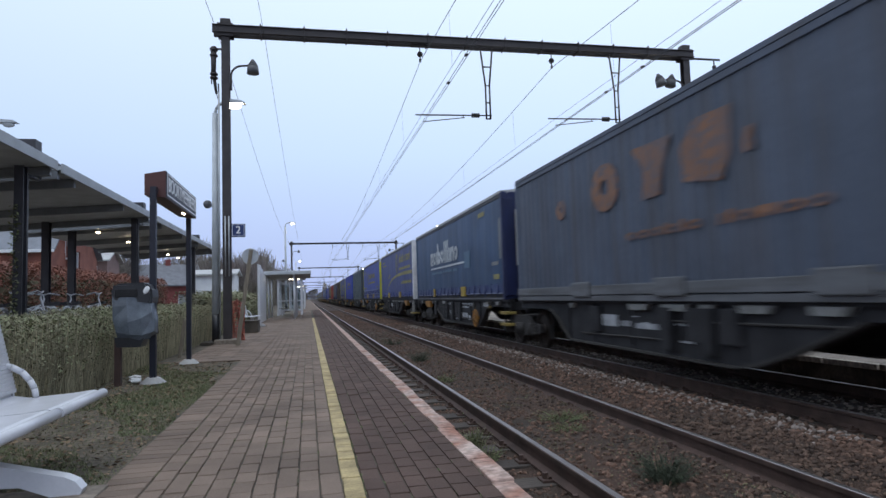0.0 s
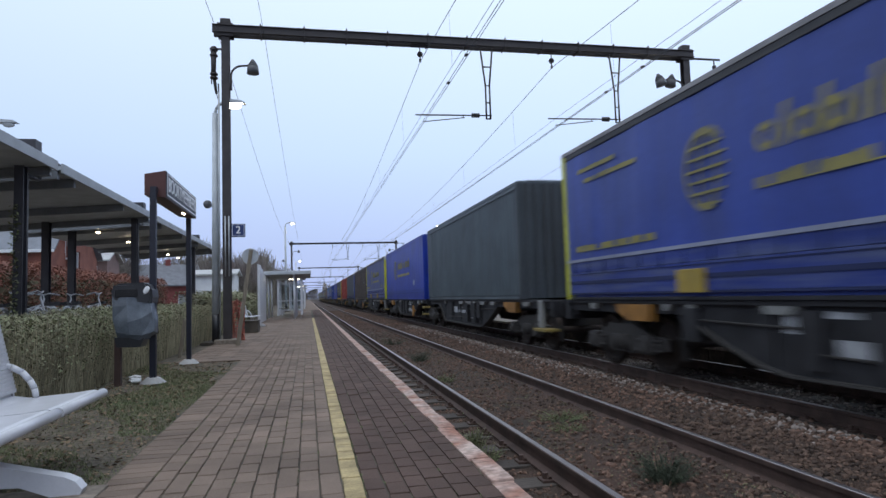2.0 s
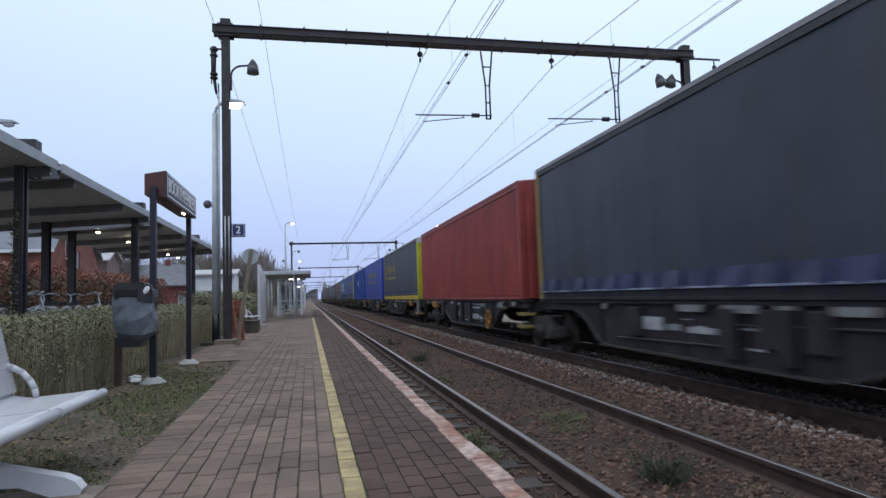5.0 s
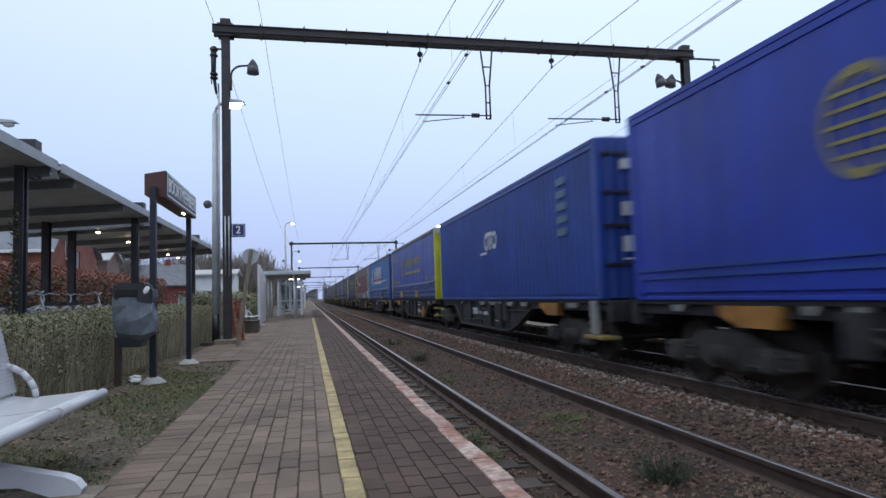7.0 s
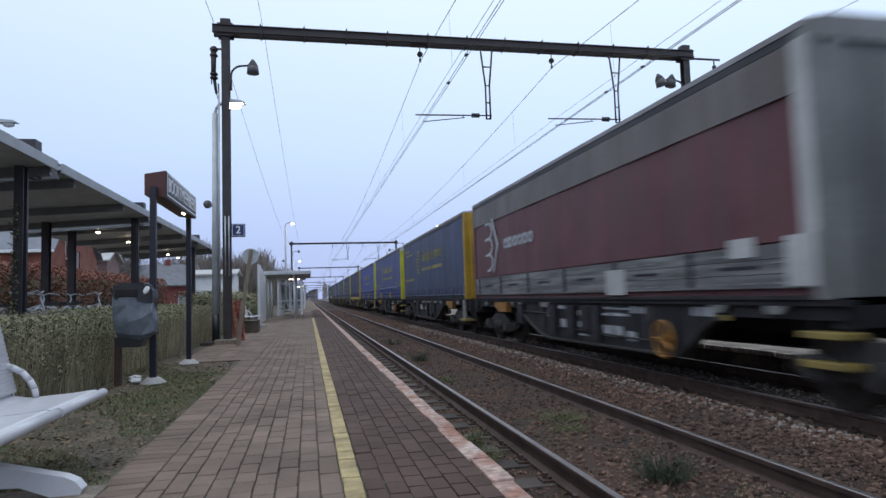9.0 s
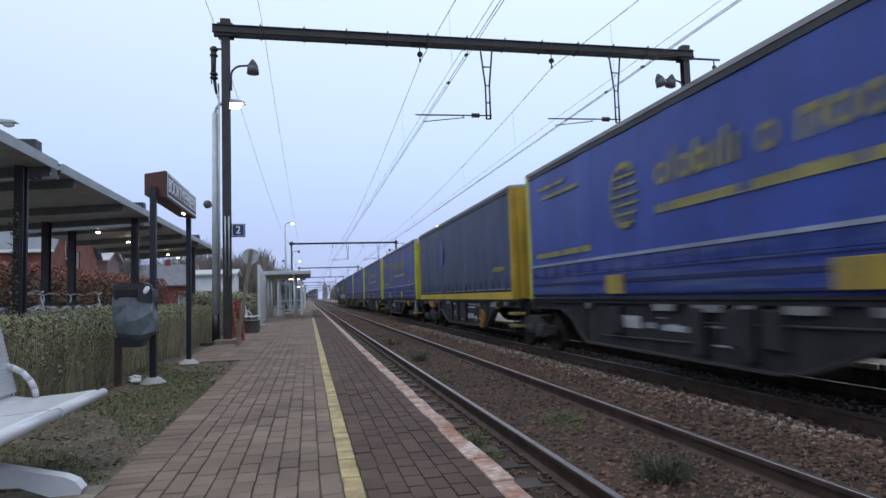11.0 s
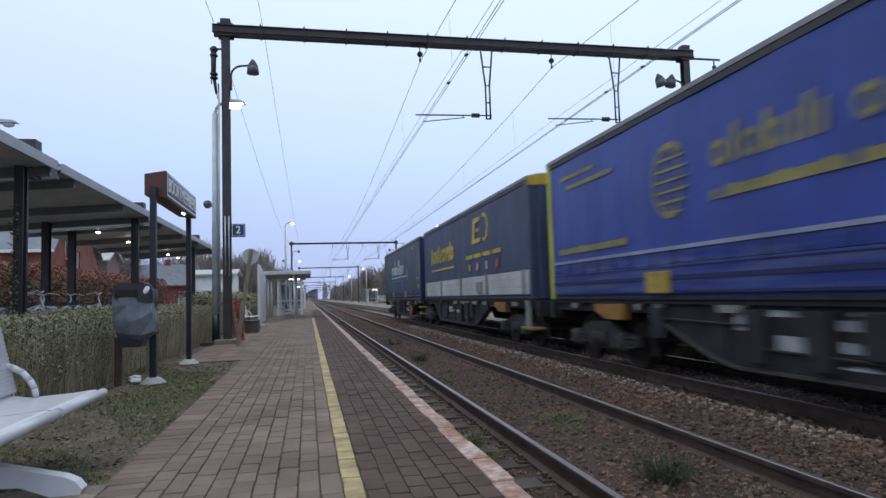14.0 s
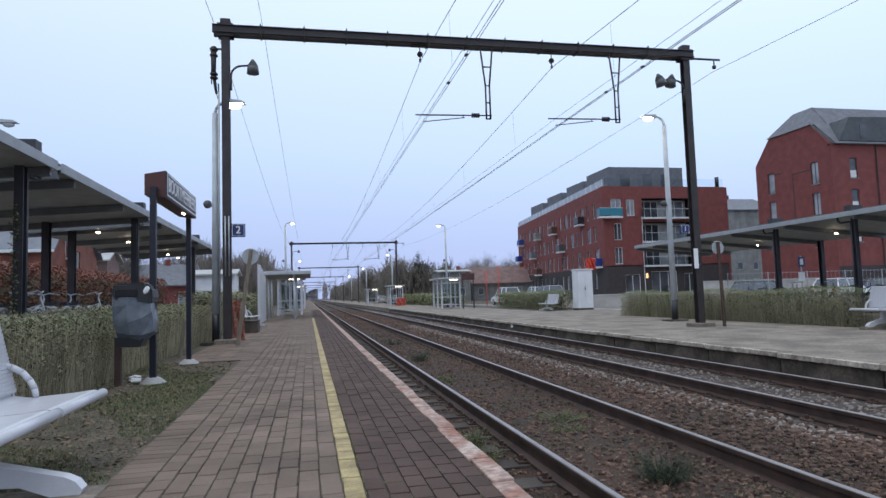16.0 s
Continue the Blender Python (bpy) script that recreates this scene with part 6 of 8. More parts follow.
info_board(12.9, 50.5, FAR, 0.9, 2.9, "sign_side", "dark station name case on two posts")
def mast_plate():
    ob = empty("mast_plate", (MAST_R - 0.12, 16.85, 1.9), "narrow white plate fixed to the far mast", "plate")
    bm = B()
    box(bm, -0.07, 0.07, -0.02, 0.0, -0.3, 0.3, 0.006)
    part("plate", bm, "sign_white", ob)
    bm = B()
    for zz in (-0.2, 0.2):
        box(bm, -0.02, 0.12, 0.0, 0.02, zz - 0.015, zz + 0.015)
    part("strap", bm, "galv", ob)


mast_plate()


# ---- canopies over the cycle racks ----
def cycle_canopy(name_label, x0, x1, sections, z, posts_front, posts_back, base, lights, drop=0.25):
    ob = empty("cycle_shelter", (0, 0, base), name_label, "cycle shelter", "cycle shelters")
    full, slope = x1, drop
    for ya, yb, x1 in sections:
        drop = slope * abs((x1 - x0) / (full - x0))
        bm = B()
        prism(bm, [(x0, z), (x1, z - drop), (x1, z - drop + 0.06), (x0, z + 0.06)], "y", ya, yb)
        part("roof_sheet", bm, "canopy_deck", ob)
        bm = B()
        s = 1 if x0 > x1 else -1
        box(bm, min(x0, x0 + s * 0.04), max(x0, x0 + s * 0.04), ya, yb, z - 0.06, z + 0.10, 0.008)
        part("fascia", bm, "canopy_edge", ob)
        bm = B()
        rod(bm, (x0 - s * 0.1, ya, z + 0.11), (x0 - s * 0.1, yb, z + 0.11), 0.03, seg=8)
        part("edge_rail", bm, "canopy", ob)
        k = ya + 0.8
        while k < yb:
            bm = B()
            prism(bm, [(x0 - s * 0.05, z - 0.16), (x1, z - drop - 0.16), (x1, z - drop - 0.01), (x0 - s * 0.05, z - 0.01)], "y", k - 0.04, k + 0.04)
            part("rafter", bm, "rafter_grey", ob)
            k += 3.0
        for ye in (ya + 0.06, yb - 0.06):
            bm = B()
            prism(bm, [(x0 - s * 0.05, z - 0.15), (x1, z - drop - 0.15), (x1, z - drop - 0.012), (x0 - s * 0.05, z - 0.012)], "y", ye - 0.05, ye + 0.05)
            part("end_beam", bm, "rafter_grey", ob)
    x1, drop = full, slope
    for y in posts_front:
        bm = flanged(B(), x0 - s * 0.28, y, 0.13, 0.13, 0, z - 0.1)
        part("post", bm, "canopy", ob)
        bm = B()
        box(bm, x0 - s * 0.55, x0 - s * 0.05, y - 0.1, y + 0.14, z + 0.08, z + 0.30, 0.01)
        part("post_head", bm, "canopy", ob)
        bm = B()
        tube(bm, [(x0 - s * 0.24, y + 0.6, z - 0.02), (x0 - s * 0.24, y + 0.6, z - 0.14), (x0 - s * 0.24, y + 0.5, z - 0.22), (x0 - s * 0.24, y + 0.1, z - 0.22), (x0 - s * 0.24, y + 0.1, 0.0)], 0.032, seg=8)
        part("downpipe", bm, "canopy", ob)
    for xb, y in posts_back:
        bm = flanged(B(), xb, y, 0.16, 0.16, 0, z - drop * abs((xb - x0) / (x1 - x0)) - 0.05)
        part("post", bm, "canopy", ob)
    for x, y in lights:
        bm = B()
        kz = z - 0.20 - drop * abs((x - x0) / (x1 - x0))
        bmesh.ops.create_uvsphere(bm, u_segments=12, v_segments=6, radius=0.058, matrix=Matrix.Translation((x, y, kz)) @ Matrix.Diagonal((1, 1, 0.5, 1)))
        part("ceiling_light", bm, "small_glow", ob, "lit round canopy light")
    return ob


cycle_canopy("dark steel cycle shelter canopy with a pale fascia", -3.95, -8.2, ((2.0, 11.1, -8.2), (11.3, 17.4, -8.2), (18.0, 29.0, -7.4)), 3.34, (4.3, 10.55, 16.95, 25.1), ((-6.2, 16.9), (-6.2, 18.6), (-6.2, 25.1)), -0.03,
             ((-5.5, 18.4), (-5.5, 21.3), (-5.5, 27.0), (-5.5, 29.0)))
cycle_canopy("dark steel cycle shelter canopy behind the far platform", 17.0, 21.5, ((4.0, 30.5, 21.5), ), 3.42, (12.9, 17.0, 20.5), ((21.0, 22.4), (21.0, 14.0)), -0.2,
             ((19.5, 24.3), (19.0, 19.5), (19.5, 16.5), (18.0, 13.0)), drop=0.4)


def bicycle(x, y, z, turn, mat):
    ob = empty("bicycle", (x, y, z), "parked bicycle with upright handlebars in a rack", "bicycle", "parked bicycles", turn=turn)
    R = 0.34
    for cx in (-0.52, 0.52):
        bm = B()
        for i in range(24):
            a0, a1 = 2 * math.pi * i / 24, 2 * math.pi * (i + 1) / 24
            rod(bm, (cx + R * math.cos(a0), 0, R + R * math.sin(a0)), (cx + R * math.cos(a1), 0, R + R * math.sin(a1)), 0.018, seg=5)
        w = part("wheel", bm, "bin", ob)
        bm = B()
        for i in range(8):
            a0 = math.pi * i / 8
            rod(bm, (cx + R * math.cos(a0), 0, R + R * math.sin(a0)), (cx - R * math.cos(a0), 0, R - R * math.sin(a0)), 0.004, seg=4)
        part("spoke_set", bm, "galv", w)
    bm = B()
    for a, b in (((-0.52, 0, R), (-0.05, 0, 0.3)), ((-0.05, 0, 0.3), (-0.2, 0, 0.82)), ((-0.05, 0, 0.3), (0.36, 0, 0.8)), ((-0.52, 0, R), (-0.18, 0, 0.75)), ((-0.17, 0, 0.7), (0.35, 0, 0.86)), ((0.34, 0, 1.0), (0.52, 0, R))):
        rod(bm, a, b, 0.017, seg=6)
    part("frame", bm, mat, ob)
    bm = B()
    tube(bm, [(0.2, -0.28, 1.06), (0.34, -0.2, 1.1), (0.36, 0, 1.07), (0.34, 0.2, 1.1), (0.2, 0.28, 1.06)], 0.013, seg=6)
    rod(bm, (0.34, 0, 0.95), (0.36, 0, 1.08), 0.014, seg=6)
    part("handlebar", bm, "galv", ob)
    bm = B()
    prism(bm, [(-0.36, 0.86), (-0.08, 0.84), (-0.05, 0.87), (-0.2, 0.90), (-0.36, 0.92)], "y", -0.06, 0.06)
    part("saddle", bm, "bin", ob)
    for cx in (-0.52, 0.52):
        bm = B()
        for i in range(8):
            a0, a1 = 0.5 + 2.2 * i / 8, 0.5 + 2.2 * (i + 1) / 8
            box_pts = [(cx + (R + 0.04) * math.cos(a), s * 0.03, R + (R + 0.04) * math.sin(a)) for a in (a0, a1) for s in (-1, 1)]
            vs = [bm.verts.new(p) for p in box_pts]
            bm.faces.new([vs[0], vs[2], vs[3], vs[1]])
        bmesh.ops.solidify(bm, geom=bm.faces[:], thickness=0.004)
        part("mudguard", bm, mat, ob)


rb = random.Random(4)
for k in range(9):
    bicycle(-4.75 + rb.uniform(-0.1, 0.1), 9.6 + k * 0.72 + rb.uniform(-0.15, 0.15), 0.24, rb.choice((0, 180)) + rb.uniform(-12, 12), rb.choice(("galv", "bin", "white", "white")))
for k in range(9):
    bicycle(18.5 + rb.uniform(-0.2, 0.2), 16.5 + k * 0.85 + rb.uniform(-0.2, 0.2), 0.02, rb.choice((0, 180)) + rb.uniform(-12, 12), rb.choice(("bin", "bin", "navy_steel", "galv")))


def cycle_rack(x, y, z, n):
    ob = empty("cycle_rack", (x, y, z), "galvanised hoop cycle rack behind the hedge", "cycle rack", "cycle racks")
    for k in range(n):
        bm = B()
        yy = k * 0.62
        pts = [(0, yy, 0)] + [(0.0, yy + 0.25 - 0.25 * math.cos(a), 0.64 + 0.2 * math.sin(a)) for a in (0, 0.5, 1.0, 1.57, 2.1, 2.6, 3.14)] + [(0, yy + 0.5, 0)]
        tube(bm, pts, 0.024, seg=6)
        part("hoop", bm, "galv", ob)
    bm = B()
    rod(bm, (0, -0.1, 0.12), (0, n * 0.62, 0.12), 0.03, seg=6)
    part("ground_rail", bm, "galv", ob)


cycle_rack(-4.35, 8.2, 0.22, 14)
bm = B()
box(bm, -9.0, -3.85, 1.5, 32.0, -0.2, 0.22, 0.02)
part("pavement", bm, "concrete", None, "raised concrete floor under the cycle shelter", "pavement", kind="structure")


bm = B()
box(bm, 16.9, 21.8, 4.0, 26.0, -0.4, 0.02, 0.02)
part("pavement", bm, "concrete", None, "raised concrete floor under the far cycle shelter", "pavement", kind="structure")


# ---- cars ----


def car(x, y, z, turn, mat, label, van=False):
    ob = empty("car", (x, y, z), label, "car", "parked cars", turn=turn)
    bm = B()
    lower = [(-2.1, 0.3), (-2.12, 0.75), (-1.95, 0.92), (1.1, 0.95), (2.0, 0.78), (2.12, 0.6), (2.1, 0.3)]
    prism(bm, lower, "y", -0.86, 0.86)
    bmesh.ops.bevel(bm, geom=bm.edges[:], offset=0.07, segments=2, affect="EDGES")
    part("body", bm, mat, ob)
    top = 1.75 if van else 1.45
    bm = B()
    a = [bm.verts.new(p) for p in ((-1.95, -0.78, 0.9), (1.15, -0.78, 0.92), (1.15, 0.78, 0.92), (-1.95, 0.78, 0.9))]
    b = [bm.verts.new(p) for p in ((-1.6, -0.6, top), (0.25, -0.6, top), (0.25, 0.6, top), (-1.6, 0.6, top))]
    for i in range(4):
        bm.faces.new([a[i], a[(i + 1) % 4], b[(i + 1) % 4], b[i]])
    bm.faces.new(b)
    part("cabin_glass", bm, "car_glass", ob, "dark glazed cabin")
    bm = B()
    box(bm, -1.62, 0.28, -0.62, 0.62, top - 0.01, top + 0.05, 0.03)
    part("roof", bm, mat, ob)
    for s in (-1, 1):
        for q in ((-1.95, -1.6), (-0.6, -0.55), (1.15, 0.25)):
            part("pillar", rod(B(), (q[0], s * 0.79, 0.9), (q[1], s * 0.61, top), 0.04, seg=6), mat, ob)
    for cx in (-1.3, 1.35):
        for s in (-1, 1):
            bm = B()
            rod(bm, (cx, s * 0.7, 0.31), (cx, s * 0.88, 0.31), 0.31, seg=20)
            w = part("wheel", bm, "bin", ob)
            bm = B()
            rod(bm, (cx, s * 0.88, 0.31), (cx, s * 0.892, 0.31), 0.2, seg=16)
            part("rim", bm, "galv", w)
    for s in (-1, 1):
        bm = B()
        box(bm, 2.05, 2.13, s * 0.6 - 0.17, s * 0.6 + 0.17, 0.62, 0.75, 0.02)
        part("headlight", bm, "white", ob)
        bm = B()
        box(bm, -2.15, -2.08, s * 0.65 - 0.12, s * 0.65 + 0.12, 0.65, 0.85, 0.02)
        part("tail_light", bm, "print_red", ob)


for spec in ((32.2, 33.0, 20, "white_render", "pale silver car parked beyond the hedge", False), (27.0, 33.5, 15, "grey_steel", "dark grey car parked beyond the hedge", False), (38.0, 35.0, 20, "bin", "black car parked beyond the hedge", False),
             (19.8, 62.0, 95, "white_render", "white car parked beyond the hedge", True), (22.4, 57.0, 95, "galv", "silver car parked beyond the hedge", True), (24.5, 66.0, 90, "white_render", "white car parked beyond the hedge", True),
             (13.5, 96.0, 90, "cap_white", "white car parked by the far shelters", False), (13.6, 104.0, 90, "galv", "silver car parked by the far shelters", False), (13.5, 120.0, 90, "cap_white", "white car parked by the far shelters", False)):
    car(spec[0], spec[1], -0.2, *spec[2:])


# ---- buildings ----
def wall_open(bm, w, z0, z1, t, holes):
    """A wall from u = 0 to w, thickness t into +y, with openings (u0, u1, za, zb) through it."""
    us = sorted({0.0, w, *[h[0] for h in holes], *[h[1] for h in holes]})
    zs = sorted({z0, z1, *[h[2] for h in holes], *[h[3] for h in holes]})
    for ua, ub in zip(us, us[1:]):
        run = None
        for za, zb in zip(zs, zs[1:]):
            cu, cz = (ua + ub) / 2, (za + zb) / 2
            solid = not any(h[0] < cu < h[1] and h[2] < cz < h[3] for h in holes)
            if solid:
                run = (run[0], zb) if run else (za, zb)
            if run and (not solid or zb == zs[-1]):
                box(bm, ua, ub, 0, t, *run)
                run = None
    bmesh.ops.remove_doubles(bm, verts=bm.verts[:], dist=0.001)
    return bm


def window(parent, m, u0, u1, za, zb, wood="frame", split=2, sill=True):
    bm = B()
    f = 0.07
    box(bm, u0, u1, 0.10, 0.16, za, za + f)
    box(bm, u0, u1, 0.10, 0.16, zb - f, zb)
    n = split
    for k in range(n + 1):
        u = u0 + (u1 - u0 - f) * k / n
        box(bm, u, u + f, 0.10, 0.16, za + f, zb - f)
    o = part("window", bm, wood, parent)
    o.matrix_basis = m
    bm = B()
    # some windows take the paler pane
    paler = int(u0 * 13 + za * 7) % 3 == 0
    box(bm, u0, u1, 0.13, 0.145, za, zb)
    part("pane", bm, "curtain_pane" if paler else "pane", o)
    if sill:
        bm = B()
        box(bm, u0 - 0.06, u1 + 0.06, -0.05, 0.12, za - 0.08, za)
        part("sill", bm, "greyed", o)


def balcony(parent, m, u0, u1, z, depth=1.2, screen="pane", label=""):
    bm = B()
    box(bm, u0, u1, -depth, 0.0, z - 0.2, z)
    o = part("balcony", bm, "frame", parent, label)
    o.matrix_basis = m
    bm = B()
    box(bm, u0, u1, -depth, -depth + 0.02, z + 0.1, z + 1.0)
    for u in (u0, u1 - 0.02):
        box(bm, u, u + 0.02, -depth, 0, z + 0.1, z + 1.0)
    part("railing", bm, screen, o)
    bm = B()
    box(bm, u0, u1, -depth - 0.01, -depth + 0.03, z + 1.0, z + 1.05)
    part("handrail", bm, "frame", o)


def apartment_block():
    ob = empty("apartment_building", (35.3, 70.4, -0.2), "long red brick apartment building with balconies and grey penthouse", "building", "brick buildings")
    # front, facing the tracks' near end
    m = Matrix.Identity(4)
    holes, wins = [], []
    for f in range(4):
        z = 1.0 + f * 2.95 + 0.35
        if f:
            ua, ub = (3.1, 4.2) if f == 3 else (1.3, 2.3)
            holes += [(ua, ub, z, z + 2.05), (5.2, 12.2, z - 0.3, z + 2.2)]
            wins.append((ua, ub, z, z + 2.05))
    holes.append((1.0, 2.4, 10.2, 12.3))
    wins.append((1.0, 2.4, 10.2, 12.3))
    o = part("front_wall", wall_open(B(), 16.9, 4.1, 13.85, 0.35, holes), "brick", ob)
    bm = wall_open(B(), 16.9, 0.0, 4.1, 0.35, [(2.5, 4.5, 0.8, 3.0), (6.0, 9.5, 0.2, 3.3), (10.5, 12.0, 0.2, 3.0)])
    part("plinth_wall", bm, "dark_base", ob)
    for w in wins:
        window(ob, m, *w)
    window(ob, m, 2.5, 4.5, 0.8, 3.0)
    window(ob, m, 6.0, 9.5, 0.2, 3.3, split=3)
    window(ob, m, 10.5, 12.0, 0.2, 3.0)
    for f in (1, 2, 3):
        z = 1.0 + f * 2.95 + 0.05
        balcony(ob, m, 5.0, 12.4, z + 0.05, 0.6, "glass")
        back = Matrix.Translation((0, 1.4, 0))
        window(ob, back, 5.4, 8.2, z + 0.1, z + 2.3, split=3, sill=False)
        window(ob, back, 9.4, 11.8, z + 0.1, z + 2.3, split=2, sill=False)
        bm = B()
        box(bm, 5.2, 12.2, 0.35, 1.75, z - 0.12, z + 0.02)
        part("loggia_floor", bm, "cap_white", ob)
        bm = B()
        box(bm, 5.2, 12.2, 1.62, 1.75, z + 0.03, z + 2.5)
        part("loggia_wall", bm, "cap_white", ob)
    balcony(ob, m, -0.9, 2.1, 10.05, 0.9, "teal_screen", "pale balcony slab with a teal screen")
    # long side, facing the tracks
    L = 45.4
    side = Matrix.Translation((4.6, L, 0)) @ Matrix.Rotation(math.atan2(-L, -4.6), 4, "Z")
    # u runs from the far end to the near corner
    length = math.hypot(L, 4.6)
    holes, wins = [], []
    for f in range(4):
        z = 1.0 + f * 2.95 + 0.4
        u = 1.2
        k = 0
        while u < length - 1.6:
            wdt = 0.75 if (k + f) % 3 else 1.3
            holes.append((u, u + wdt, z, z + 1.9))
            u += 2.15 + 0.5 * ((k * 7 + f * 3) % 4) / 3
            k += 1
    bm = wall_open(B(), length, 4.1, 13.85, 0.35, [h for h in holes if h[2] > 4.1])
    o = part("side_wall", bm, "brick", ob)
    o.matrix_basis = side
    bm = wall_open(B(), length, 0.0, 4.1, 0.35, [h for h in holes if h[2] < 4.1])
    o = part("plinth_wall", bm, "dark_base", ob)
    o.matrix_basis = side
    for h in holes:
        window(ob, side, *h, split=1)
    for u, f, rail in ((2.7, 3, "navy_steel"), (15.0, 3, "greyed"), (24.3, 3, "print_brown"), (36.8, 3, "bin"), (27.9, 2, "horn_grey"), (11.4, 2, "rafter_grey"), (0.9, 2, "navy_steel"), (14.6, 1, "print_brown"), (42.7, 1, "navy_steel")):
        balcony(ob, side, u, u + 1.8, 1.0 + f * 2.95 + 0.15, 0.9, rail)
    bm = B()
    vs = [(0.36, 1.8), (16.6, 1.8), (16.6, 14), (19.5, 45), (4.9, 45)]
    prism(bm, vs, "z", 0.1, 13.4)
    prism(bm, [(0.02, 0.02), (16.88, 0.02), (16.88, 14), (20, 45.3), (4.62, 45.3)], "z", 13.4, 13.7)
    part("inner_core", bm, "dark_base", ob)
    bm = B()
    box(bm, 16.9, 17.2, 0, 12, 0, 13.8)
    part("end_wall", bm, "brick", ob)
    # penthouses
    for x0, x1, y0, y1 in ((2.5, 13.0, 3.0, 9.5), (3.6, 8.5, 13.0, 19.0), (4.4, 9.0, 23.0, 29.0), (5.5, 9.5, 34.0, 40.0)):
        bm = B()
        box(bm, x0, x1, y0, y1, 13.7, 16.9)
        o = part("penthouse", bm, "roof_grey", ob)
        for u in (0.15, 0.45, 0.7):
            xx = x0 + (x1 - x0) * u
            part("penthouse_window", box(B(), xx, xx + 1.3, y0 - 0.03, y0 + 0.02, 13.9, 16.0), "pane", o)
    bm = B()
    box(bm, 0.15, 16.8, 0.15, 0.18, 13.85, 14.85)
    part("roof_railing", bm, "glass", ob)
    o = B()
    box(o, 0, length, 0.15, 0.18, 13.85, 14.75)
    o = part("roof_railing", o, "frosted_rail", ob, "frosted glass railing along the roof edge")
    o.matrix_basis = side
    for k in range(24):
        o = part("rail_post", box(B(), 0.3 + k * 1.95, 0.34 + k * 1.95, 0.12, 0.15, 13.85, 14.8), "frame", ob)
        o.matrix_basis = side
    part("wall_lamp", box(B(), 5.25, 5.5, -0.12, -0.005, 2.5, 3.1, 0.03), "window_glow", ob, "warm lit wall lamp by the entrance")
    bm = B()
    rod(bm, (16.3, 0.6, 13.8), (16.3, 0.6, 15.2), 0.25, seg=10)
    part("roof_vent", bm, "bin", ob)
    for u in (5.05, 12.35):
        bm = B()
        rod(bm, (u, -0.08, 0.0), (u, -0.08, 10.1), 0.05, seg=6)
        part("downpipe", bm, "frame", ob)


apartment_block()


